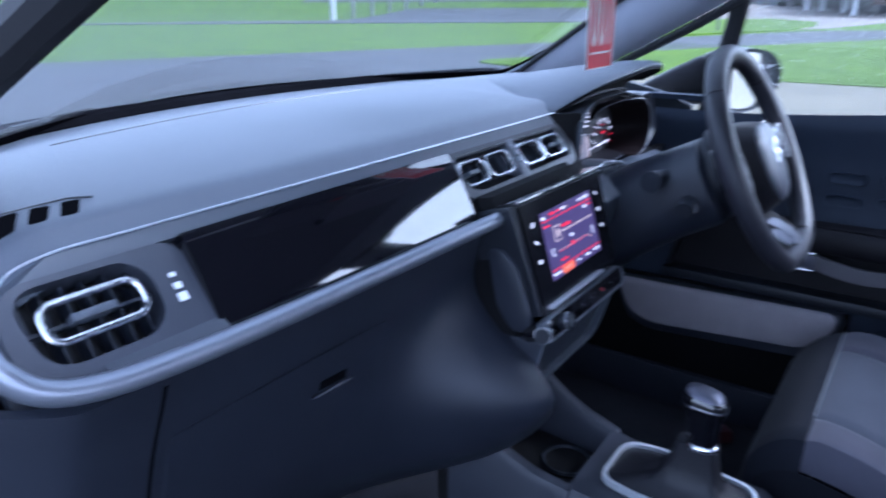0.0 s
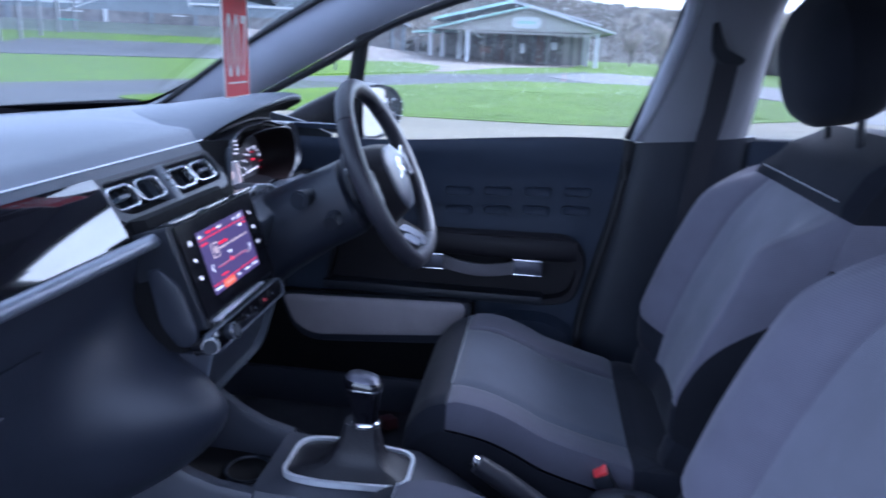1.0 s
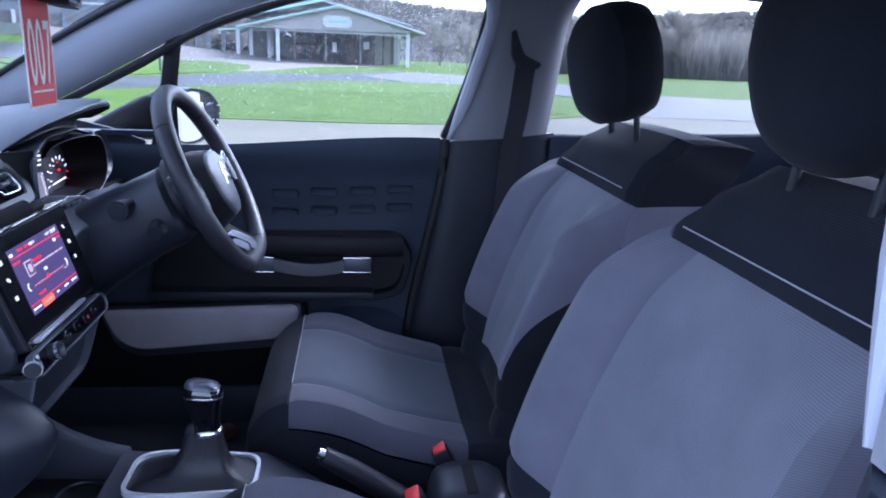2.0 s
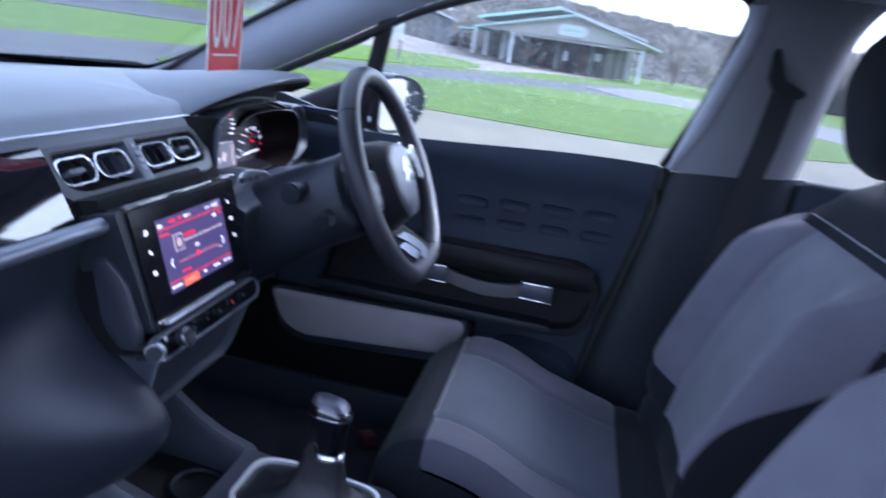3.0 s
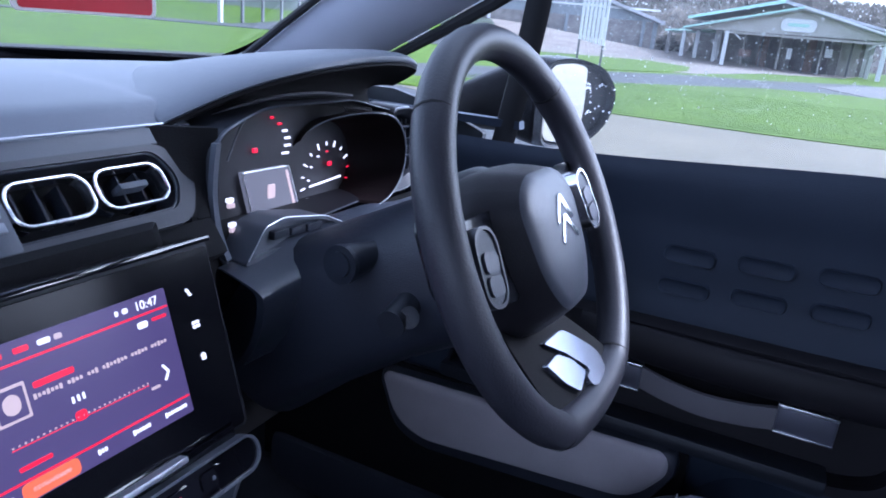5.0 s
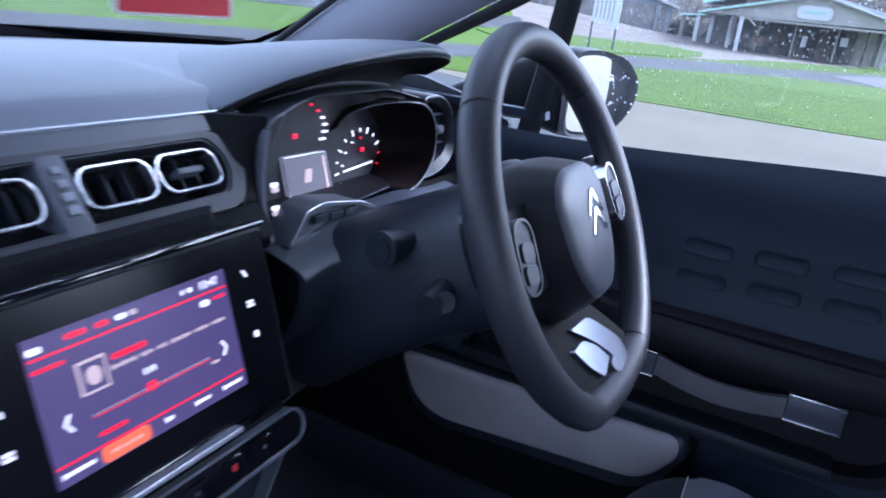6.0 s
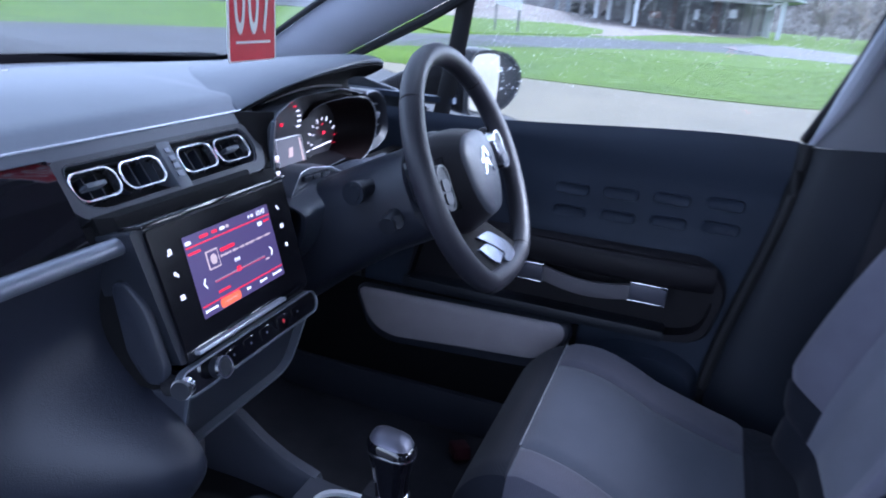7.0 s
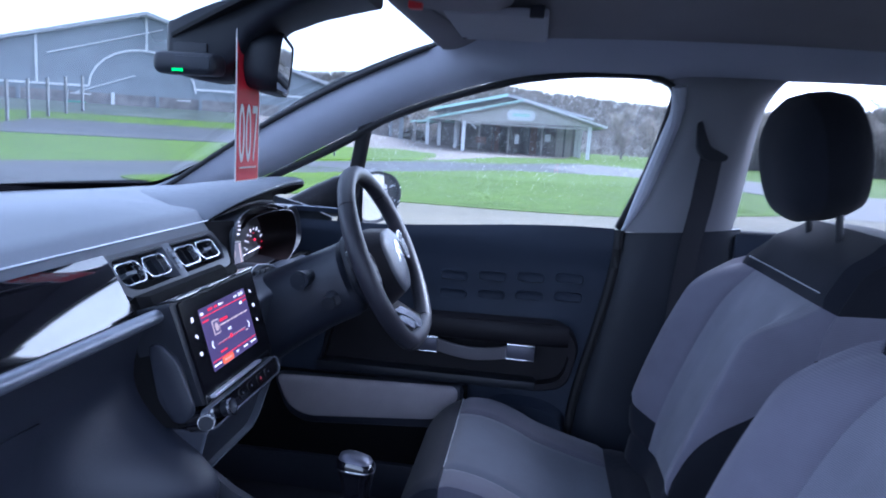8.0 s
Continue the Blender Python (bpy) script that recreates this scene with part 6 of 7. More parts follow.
tag = thing("hanging_tag", (0.01, -0.033, 1.082), "red and white numbered card hanging from the mirror", "tag")
TAGM = Matrix.Translation((0.010, -0.033, 0.0)) @ pose(0, 0, 0, 0, 0, 0) @ YZ
part("card", prism(rrect(0.084, 0.214, 0.004, 3, 0, 1.188), 0.0, 0.0012, TAGM), CARDWHITE, tag, "white card")
part("print", prism(rrect(0.078, 0.211, 0.002, 2, 0, 1.188), -0.0004, 0.0016, TAGM), CARDRED, tag, "red printed face")
for k, ch in enumerate("007"):
    cu = bpy.data.curves.new("digit", "FONT")
    cu.body, cu.size, cu.align_x, cu.extrude = ch, 0.050, "CENTER", 0.0003
    tmp = new("digit", cu)
    me = bpy.data.meshes.new_from_object(tmp.evaluated_get(bpy.context.evaluated_depsgraph_get()))
    bpy.data.objects.remove(tmp)
    for back in (False, True):
        bm = bmesh.new()
        bm.from_mesh(me)
        dx = 0.0235 * (k - 1) * (-1 if back else 1)
        bmesh.ops.transform(bm, matrix=Matrix.Translation((0.010 + dx, -0.0340 if not back else -0.0312, 1.110)) @ (pose(0, 0, 0, 90, 0, 0) if not back else pose(0, 0, 0, 90, 0, 180)) @ Matrix.Diagonal((0.84, 2.4, 1, 1)), verts=bm.verts)
        part("digit", bm, CARDWHITE, tag, "white printed digit")
part("underline", box((-0.020, -0.0342, 1.0998), (0.040, -0.0334, 1.1022)), CARDWHITE, tag)
part("loop", tube([(0.010, -0.033, 1.290), (0.020, -0.020, 1.315), (0.03, 0.0, 1.325)], 0.002, 6), CARDWHITE, tag)

# ---- roof console, sun visor, door mirror ----
roofc = thing("roof_console", (0.08, -0.30, 1.36), "grey roof console with a red lamp", "roof console")
part("console_shell", loft([[(0.10 + x * s, -0.315 + y * s, z) for x, y in rrect(0.26, 0.17, 0.07, 6)] for s, z in ((1.1, 1.392), (1.0, 1.378), (0.86, 1.370), (0.5, 1.366))]), LINER, roofc, "", 70)
part("red_lamp", box((0.128, -0.262, 1.3585), (0.148, -0.240, 1.372), 0.003), REDPL, roofc, "small red lamp")
vis = thing("sun_visor", (0.40, -0.36, 1.36), "grey sun visor folded up against the headliner", "sun visor")
part("visor_pad", box((0.20, -0.46, 1.3655), (0.50, -0.285, 1.380), 0.007, 4), RAILM, vis)
part("visor_clip", box((0.196, -0.452, 1.363), (0.206, -0.428, 1.384), 0.003), BLACK, vis, "dark visor clip")
part("visor_pivot", tube([(0.47, -0.295, 1.366), (0.50, -0.29, 1.372)], 0.005, 8), LINER, vis)
dm = thing("door_mirror", (0.86, 0.05, 0.93), "black door mirror wet with rain outside the quarter window", "door mirror")
DMM = Matrix.Translation((0.925, -0.035, 0.988)) @ pose(0, 0, 0, 0, 0, -25)
d_out = rounded_outline([(-0.092, 0.066), (-0.03, 0.073), (0.045, 0.060), (0.086, 0.022), (0.080, -0.022), (0.040, -0.060), (-0.03, -0.075), (-0.092, -0.070)], 0.024, 5)
part("housing", loft([[DMM @ Vector((x * s, y, z * s)) for x, z in d_out] for s, y in ((0.93, 0.004), (0.95, -0.008), (1.0, -0.010), (1.03, 0.015), (1.0, 0.055), (0.84, 0.095), (0.50, 0.120), (0.2, 0.126))]), WETBLACK, dm, "gloss black housing", 60)
part("mirror_glass", prism([(min(x * 0.9, 0.004 + 0.08 * x), z * 0.88) for x, z in d_out], -0.004, 0.003, DMM @ YZ), MIRRORM, dm, "silvered glass")
rd = random.Random(4)
wet = bmesh.new()
for _ in range(46):
    o = d_out[rd.randrange(len(d_out))]
    q = rd.uniform(0.35, 1.0)
    if o[0] * q > 0.02:
        bmesh.ops.create_icosphere(wet, subdivisions=1, radius=rd.uniform(0.0012, 0.0026), matrix=DMM @ Matrix.Translation((o[0] * q, -0.009 if q > 0.93 else 0.003, o[1] * q)))
part("water_beads", wet, WHITEP, dm, "beads of rain water")
part("foot", tube([(0.935, 0.020, 0.990), (0.905, 0.085, 0.980), (0.865, 0.140, 0.966), (0.79, 0.185, 0.945)], [0.062, 0.058, 0.040, 0.028], 16), WETBLACK, dm, "black foot of the mirror")
part("sail", prism(rounded_outline([(0.33, 0.925), (0.05, 0.915), (0.04, 0.945), (0.12, 0.974), (0.20, 0.992), (0.31, 0.990)], 0.006, 3), 0.0, 0.012, Matrix.Translation((0.712, 0, 0)) @ XZ), BLACK, dm)

# ---- outside: a car park lane, grass verges, a road, two timber-fronted halls, woods ----
ASPH = material("worn_wet_asphalt", (0.116, 0.104, 0.072), 0.85, bump=0.6, bump_scale=60, vary=0.16, vary_scale=0.6, grain=0.25, spec=0.3)
ROADM = material("dark_road_asphalt", (0.047, 0.049, 0.053), 0.8, spec=0.2, bump=0.5, bump_scale=50, vary=0.18, vary_scale=0.4)
GRASSM = material("mown_grass", (0.038, 0.074, 0.002), 0.9, bump=0.6, bump_scale=30, vary=0.25, vary_scale=0.9, color2=(0.062, 0.108, 0.002), spec=0.2)
GRAVEL = material("pale_gravel", (0.130, 0.112, 0.098), 0.95, bump=0.8, bump_scale=25, vary=0.2, vary_scale=0.5)
PAVE = material("pale_wet_concrete", (0.062, 0.059, 0.058), 0.75, vary=0.12, vary_scale=0.7, bump=0.3, bump_scale=40)
BARN = material("grey_painted_cladding", (0.16, 0.18, 0.20), 0.7, vary=0.1, vary_scale=0.5)
BARNROOF = material("grey_sheet_roof", (0.30, 0.31, 0.33), 0.6, vary=0.12, vary_scale=0.3)
WHITEPAINT = material("white_painted_timber", (0.50, 0.51, 0.52), 0.6, vary=0.06)
POSTPAINT = material("weathered_white_paint", (0.34, 0.35, 0.35), 0.7, vary=0.12)
GREENPAINT = material("pale_green_fascia", (0.34, 0.52, 0.46), 0.6, vary=0.08)
TUFTM = leafy("short_grass_blades", (0.054, 0.100, 0.002), 0.25)
POSTGREY = material("weathered_grey_post", (0.10, 0.104, 0.108), 0.8, vary=0.15)
STONE = material("grey_render", (0.33, 0.32, 0.30), 0.85, vary=0.1, vary_scale=0.8)
# timber colour lifted to stand for the haze over the halls
DARKIN = material("haze_lifted_timber", (0.165, 0.155, 0.150), 0.9, vary=0.25, vary_scale=1.5)
BROWN = material("brown_timber_post", (0.16, 0.11, 0.095), 0.85, vary=0.2)
BARK = material("winter_bark", (0.19, 0.175, 0.17), 0.95, vary=0.25, vary_scale=3, island=0.25)
# haze over the woods is put into these flat greys
TWIG = leafy("haze_pale_winter_twigs", (0.25, 0.230, 0.205), 0.18)
HEDGE = leafy("haze_pale_undergrowth", (0.205, 0.194, 0.178), 0.35)
FARTWIG = leafy("far_hazy_twigs", (0.114, 0.109, 0.100), 0.03)
HILLM = material("hazy_wooded_hill", (0.088, 0.086, 0.080), 1.0, vary=0.12, vary_scale=0.06, spec=0.0)
SIGNGREEN = material("green_sign_board", (0.05, 0.30, 0.20), 0.5, vary=0.05)


def patch(outline, z, grid=0):
    bm = bmesh.new()
    bm.faces.new([bm.verts.new((x, y, z)) for x, y in outline])
    return bm


setting("ground", patch([(-1500, -1500), (1500, -1500), (1500, 1500), (-1500, 1500)], 0.0), GRASSM, "wide rough grassland round the car park", "ground")


def slab(name, outline, z, mat, label, cat):
    bm = bmesh.new()
    bm.faces.new([bm.verts.new((x, y, z)) for x, y in outline])
    r = bmesh.ops.extrude_face_region(bm, geom=bm.faces[:])
    for v in [g for g in r["geom"] if isinstance(g, bmesh.types.BMVert)]:
        v.co.z = -0.05
    return setting(name, bm, mat, label, cat)


slab("road", [(-60, -60), (20, -60), (22, -14), (24, -9), (30, -10.4), (44, -3), (34, 1.5), (31.3, 4.2), (23, 7.6), (15.0, 11.2), (10.5, 13.3), (5.2, 15.8), (-6, 21), (-60, 44)], 0.004, ROADM, "dark damp asphalt road through the grounds", "road")
slab("pavement", [(2.4, -40), (16.0, -40), (16.0, -7.0), (11.5, -1.0), (10.9, 6.4), (9.8, 4.4), (6.0, 0.8), (3.4, -1.0), (2.4, -3.0)], 0.010, ASPH, "worn grey asphalt of the parking lane", "car park")
VERGE = [(10.7, -0.6), (11.0, -2.2), (12.9, -4.4), (14.3, -6.2), (16.0, -7.4), (18.5, -7.8), (21.2, -7.2), (27.6, -5.0), (28.0, -3.0), (26.4, 0.6), (20.6, 3.6), (15.0, 6.2), (11.6, 7.9), (10.9, 6.0)]
slab("verge", rounded_outline(VERGE, 1.0, 5), 0.024, GRASSM, "bright green mown grass verge", "grass verge")
slab("path", [(14.0, -6.6), (14.0, -40), (24.8, -40), (23.6, -14), (24.4, -11.4), (30, -11.0), (36, -9.5), (44, -4.0), (33.5, -0.6), (27.0, -2.6), (28.2, -5.6), (21.2, -7.4), (17, -8.2)], 0.016, PAVE, "pale wet concrete path", "path")
slab("gravel_yard", [(29, 9), (34, 4.2), (47, 2.2), (56, -2.5), (90, -6), (90, 26), (50, 22)], 0.012, GRAVEL, "pale brown gravel yard in front of the hall", "gravel")
slab("far_verge", rounded_outline([(22.5, 8.3), (31.2, 5.2), (37, 5.0), (43.5, 5.9), (50, 9.5), (46, 13.5), (42, 18), (34, 16), (25.5, 10.6)], 0.6, 4), 0.05, GRASSM, "small grass strip beside the road", "grass verge")
slab("far_lane", [(-40, 66), (14, 46), (23, 40), (28.5, 33.0), (32, 28), (36.5, 21), (44, 11.5), (52, 13), (45, 22.0), (38.6, 31.5), (31.5, 40.0), (16, 47.5), (-40, 68)], 0.03, ROADM, "dark lane beyond the lawn", "lane")

# grass blades along the near edge of the verge
random.seed(5)


def tufts(name, n, place, h0, h1, mat, label):
    vs, fs = [], []
    for _ in range(n):
        x, y = place()
        x += 0.85 * max(0.0, -1.6 - y)
        z, h, a, w = 0.022, random.uniform(h0, h1), random.uniform(0, 6.283), random.uniform(0.002, 0.006)
        dx, dy = math.cos(a) * w, math.sin(a) * w
        lx, ly = random.uniform(-0.5, 0.5) * h, random.uniform(-0.5, 0.5) * h
        k = len(vs)
        vs += [(x - dx, y - dy, z), (x + dx, y + dy, z), (x + lx, y + ly, z + h)]
        fs.append((k, k + 1, k + 2))
    me = bpy.data.meshes.new(name)
    me.from_pydata(vs, [], fs)
    me.materials.append(mat)
    return tagged(new(name, me), label, "grass", "", "stuff")


tufts("grass", 60000, lambda: (10.95 + random.random() ** 1.4 * 9.0, random.uniform(-5.0, 7.0)), 0.006, 0.017, TUFTM, "short green grass blades on the verge")

# gabled hall with a white-posted front, across the yard
hall = thing("pavilion", (62, 0, 0), "grey gabled pavilion with white posts and green fascia", "pavilion")
FR, FL = Vector((57.6, -5.0, 0.5)), Vector((57.2, 7.9, 0.5))
ALONG = (FL - FR).normalized()
DEEPV = Vector((ALONG.y, -ALONG.x, 0))          # away from the car park
HM = Matrix(((ALONG.x, DEEPV.x, 0, FR.x), (ALONG.y, DEEPV.y, 0, FR.y), (0, 0, 0.87, FR.z), (0, 0, 0, 1)))
WID = (FL - FR).length


def hbox(lo, hi, bevel=0.0):
    return box((lo[0], lo[1], lo[2] - (0.62 if lo[2] < 0.01 else 0)), hi, bevel, 1, HM)


gab = [(-0.6, 2.62), (-0.6, 2.50), (WID + 0.6, 2.35), (WID + 0.6, 2.47), (WID * 0.46, 4.42)]
part("gable", prism(gab, 0.0, 0.25, HM @ YZ), STONE, hall, "grey rendered gable")
roof = [(-0.8, 2.55), (WID * 0.46, 4.55), (WID + 0.8, 2.40), (WID + 0.8, 2.28), (WID * 0.46, 4.38), (-0.8, 2.40)]
part("roof", prism(roof, -0.5, 14.0, HM @ YZ), BARNROOF, hall, "pale sheet roof")
for a, b in (((-0.9, 2.42), (WID * 0.46, 4.5)), ((WID * 0.46, 4.5), (WID + 0.9, 2.27))):
    part("bargeboard", prism([(a[0], a[1]), (b[0], b[1]), (b[0], b[1] + 0.16), (a[0], a[1] + 0.16)], -0.62, -0.5, HM @ YZ), GREENPAINT if b[0] > WID * 0.6 else WHITEPAINT, hall)
for x, d in ((0.4, 0.1), (WID - 2.2, 0.1), (0.6, 6.0), (WID - 1.2, 4.0), (0.5, 11.0), (WID - 1.0, 9.0)):
    part("white_post", hbox((x - 0.14, d, 0.0), (x + 0.14, d + 0.28, 2.6)), WHITEPAINT, hall, "white square post")
for x in (1.4, WID - 3.2):
    part("brace", box((-0.05, -0.05, 0), (0.05, 0.05, 1.2), m=HM @ Matrix.Translation((x, 0.24, 1.75)) @ Matrix.Rotation(radians(-45 if x < 5 else 45), 4, "Y")), WHITEPAINT, hall)
part("back_wall", hbox((2.0, 9.0, 0.0), (WID - 1.5, 9.3, 2.8)), DARKIN, hall, "dark timber wall in the shade")
for k in range(5):
    x = 3.0 + 1.75 * k
    part("timber_pier", hbox((x - 0.35, 7.6, 0), (x + 0.35, 8.2, 2.6)), BROWN if k % 2 else DARKIN, hall, "brown timber pier")
part("side_panel", hbox((1.2, 8.0, 0.0), (2.6, 8.3, 2.5)), STONE, hall)
for k, x in enumerate((2.2, 4.1, 5.2, 7.0, 8.3, 9.6)):
    part("inner_post", hbox((x - 0.07, 3.0 + 0.5 * (k % 3), 0.0), (x + 0.07, 3.2 + 0.5 * (k % 3), 2.5)), STONE if k % 2 else POSTGREY, hall, "slender grey post inside the pavilion")
for x, z, w, h in ((3.4, 0.9, 0.5, 0.7), (6.1, 0.5, 0.35, 0.9), (8.9, 0.4, 0.9, 0.6)):
    part("notice_board", hbox((x, 2.6, z), (x + w, 2.66, z + h)), WHITEPAINT if w < 0.6 else BROWN, hall)
part("tie_beam", hbox((0.3, 0.15, 2.18), (WID - 1.9, 0.35, 2.36)), STONE, hall, "grey tie beam under the gable")
part("sign_board", prism(rrect(2.3, 1.0, 0.4, 4, WID * 0.47, 3.18), -0.12, -0.02, HM @ YZ), WHITEPAINT, hall, "pale oval sign without readable letters")
part("sign_bar", prism(rrect(1.4, 0.25, 0.1, 3, WID * 0.47, 3.2), -0.16, -0.10, HM @ YZ), GREENPAINT, hall)
wing = thing("hall_wing", (74, 8, 0), "second grey hall with green fascia behind the pavilion", "hall")
part("wing_roof", prism([(WID - 5.5, 6.0), (WID + 2.0, 3.9), (WID + 2.0, 3.7), (WID - 5.5, 5.7), (WID - 14, 3.6), (WID - 14, 3.8)], 12, 22, HM @ YZ), BARNROOF, wing)
part("wing_fascia", prism([(WID - 5.5, 6.02), (WID + 2.2, 3.85), (WID + 2.2, 3.6), (WID - 5.5, 5.7)], 11.6, 11.98, HM @ YZ), GREENPAINT, wing, "pale green fascia")
part("wing_wall", hbox((WID - 13, 13, 0), (WID + 1.5, 21, 3.6)), DARKIN, wing)
part("lean_to_roof", prism([(WID - 0.5, 2.6), (WID + 3.2, 2.25), (WID + 3.2, 2.1), (WID - 0.5, 2.42)], 6, 13, HM @ YZ), GREENPAINT, wing)
for x in (WID + 0.5, WID + 1.6, WID + 2.8):
    part("wing_post", hbox((x - 0.15, 6.2, 0), (x + 0.15, 6.5, 2.4)), DARKIN if x > WID + 2 else WHITEPAINT, wing)

# big barn ahead
barn = thing("barn", (64, 36, 0), "large grey gabled barn with white outlined front", "barn")
B0, B1 = Vector((54.5, 50.5, 0)), Vector((74.0, 14.0, 0))
ba = (B1 - B0).normalized()
bd = Vector((-ba.y, ba.x, 0))
BM = Matrix(((ba.x, bd.x, 0, B0.x), (ba.y, bd.y, 0, B0.y), (0, 0, 1, 0), (0, 0, 0, 1)))
BW = (B1 - B0).length
AP = 0.385 * BW
front = [(0, 0), (BW, 0), (BW, 3.4), (AP, 10.6), (0, 6.3)]
part("front_wall", prism(front, 0.0, 0.4, BM @ YZ), BARN, barn, "grey clad gable front")
part("barn_roof", prism([(-0.5, 6.2), (AP, 10.85), (BW + 0.5, 3.3), (BW + 0.5, 3.0), (AP, 10.5), (-0.5, 5.9)], -0.6, 30, BM @ YZ), BARNROOF, barn, "grey sheet roof")


def bline(x0, z0, x1, z1, w=0.2):
    d = Vector((x1 - x0, z1 - z0)).normalized()
    q = Vector((-d.y, d.x)) * w / 2
    part("white_batten", prism([(x0 - q.x, z0 - q.y), (x1 - q.x, z1 - q.y), (x1 + q.x, z1 + q.y), (x0 + q.x, z0 + q.y)], -0.12, -0.02, BM @ YZ), WHITEPAINT, barn)


bline(-0.4, 6.15, AP, 10.6, 0.34)
bline(AP, 10.6, BW, 3.35, 0.30)
bline(0, 3.6, 0.265 * BW, 3.75)
bline(0.49 * BW, 4.15, BW, 4.3)
bline(0.165 * BW, 3.7, 0.165 * BW, 7.9)
bline(AP, 7.4, AP, 10.4)
bline(0.185 * BW, 6.4, 0.42 * BW, 9.4, 0.09)
bline(0.24 * BW, 3.1, 0.36 * BW, 5.0, 0.09)
prev = None
for k in range(13):
    a = math.pi * k / 12
    p = (0.378 * BW - 0.112 * BW * math.cos(a), 3.75 + 3.6 * math.sin(a))
    if prev:
        bline(*prev, *p, 0.18)
    prev = p
# flat panel on the wall: the open bays' shade is its colour
part("opening", prism([(0.5, 0), (BW - 0.5, 0), (BW - 0.5, 3.2), (0.5, 3.2)], -0.06, -0.01, BM @ YZ), DARKIN, barn, "flat panel coloured for the shade of the open bays")
for k in range(11):
    x = 1.5 + (BW - 3) * k / 10
    part("bay_post", box((x - 0.14, -0.35, 0), (x + 0.14, -0.08, 3.3), m=BM), BARN if k % 3 else WHITEPAINT, barn)
part("lamp_tube", box((0.23 * BW, -0.5, 2.95), (0.27 * BW, -0.35, 3.05), m=BM), WHITEPAINT, barn)
part("lamp_tube", box((0.45 * BW, -0.5, 2.95), (0.48 * BW, -0.35, 3.05), m=BM), WHITEPAINT, barn)
part("green_board", box((0.22 * BW, -0.5, 1.5), (0.26 * BW, -0.35, 2.3), m=BM), SIGNGREEN, barn)


# grass bank that climbs from the lane to the foot of the barn
def bank_z(x, y):
    gap = -((x - B0.x) * bd.x + (y - B0.y) * bd.y)
    return -0.03 + 2.2 * (1 - smooth(gap / 25, 0, 1))


def bank_point(u, v):
    p = B0 + ba * u - bd * (0.7 + 25 * v)
    return Vector((p.x, p.y, bank_z(p.x, p.y) * (1 - 0.75 * smooth((u - 24) / 20, 0, 1))))


setting("bank", sheet(bank_point, steps(-70, BW + 4, 40), steps(0, 1, 14)), GRASSM, "green grass bank below the barn", "grass bank")


def lane_slope(u, v):
    far = max(15.5, 24.3 - 14.1 * (u - 5.3) / 6.3)
    return bank_point(u, ((25.6 - far) * (1 - v) + far - 0.7) / 25) + Vector((0, 0, 0.03))


setting("gravel_rise", sheet(lambda u, v: bank_point(u, v) + Vector((0, 0, 0.02)), steps(24.5, BW + 3.9, 12), steps(0, 1, 14)), GRAVEL, "brown gravel rising towards the halls", "gravel")
# added sheet: upper bank grass coloured dull for the windscreen's reflected veil
VEILGRASSM = material("veil_dulled_grass", (0.046, 0.056, 0.044), 0.8, bump=0.5, bump_scale=30, vary=0.25, vary_scale=0.5, spec=0.2)
setting("veiled_bank", sheet(lambda u, v: bank_point(u, v) + Vector((0, 0, 0.02)), steps(-1.0, 24.5, 16), steps(0, 0.44, 8)), VEILGRASSM, "upper grass bank, dulled in colour for the windscreen veil", "yard")
setting("lane_slope", sheet(lane_slope, steps(4.8, 25, 22), steps(0, 1, 12)), ROADM, "dark lane climbing the bank towards the barn", "lane")
for k in range(8):
    x, y = 35.6 + 2.2 * k, 34.4 + 0.15 * k
    th = thing("lane_post", (x, y, 0), "tall white post beside the far lane" if k < 2 else "slender pale grey post beside the far lane", "post", "lane posts")
    w, z = (0.13 if k == 0 else 0.09), bank_z(x, y)
    part("post", box((x - w, y - w, z - 0.3), (x + w, y + w, z + 2.7), 0.02), POSTPAINT if k < 1 else POSTGREY, th)
    part("cap", box((x - w - 0.02, y - w - 0.02, z + 2.7), (x + w + 0.02, y + w + 0.02, z + 2.76), 0.01), POSTPAINT if k < 1 else POSTGREY, th)
stall = thing("stall_range", (46, 62, 0), "low grey range of stalls with thick pale piers", "building")
part("back_wall", box((-24, 3.0, 1.0), (-1.0, 3.3, 5.0), m=BM), DARKIN, stall, "dark shaded back wall")
part("roof", prism([(-24, 5.2), (-0.8, 4.3), (-0.8, 4.5), (-24, 5.6)], -0.8, 9, BM @ YZ), BARNROOF, stall, "grey sheet roof")
part("fascia", prism([(-24, 5.15), (-0.8, 4.2), (-0.8, 4.42), (-24, 5.45)], -0.95, -0.82, BM @ YZ), WHITEPAINT, stall, "white fascia board")
for k in range(11):
    x = -4.6 - 1.8 * k
    part("pier", box((x - 0.55, -0.3, 1.2), (x + 0.55, 0.3, 4.5 - 0.04 * x), 0.04, m=BM), BARNROOF, stall, "pale grey pier")
kiosk = thing("kiosk", (48.4, -10.8, 0), "pale green timber kiosk beside the path", "kiosk")
part("wall", box((47.6, -12.6, -0.02), (49.6, -9.9, 2.0), 0.03), GREENPAINT, kiosk)
part("roof", prism([(-12.8, 2.0), (-9.7, 2.0), (-9.7, 2.1), (-11.25, 2.45), (-12.8, 2.1)], 47.4, 49.8, Matrix(((0, 0, 1, 0), (1, 0, 0, 0), (0, 1, 0, 0), (0, 0, 0, 1)))), WHITEPAINT, kiosk, "white roof")
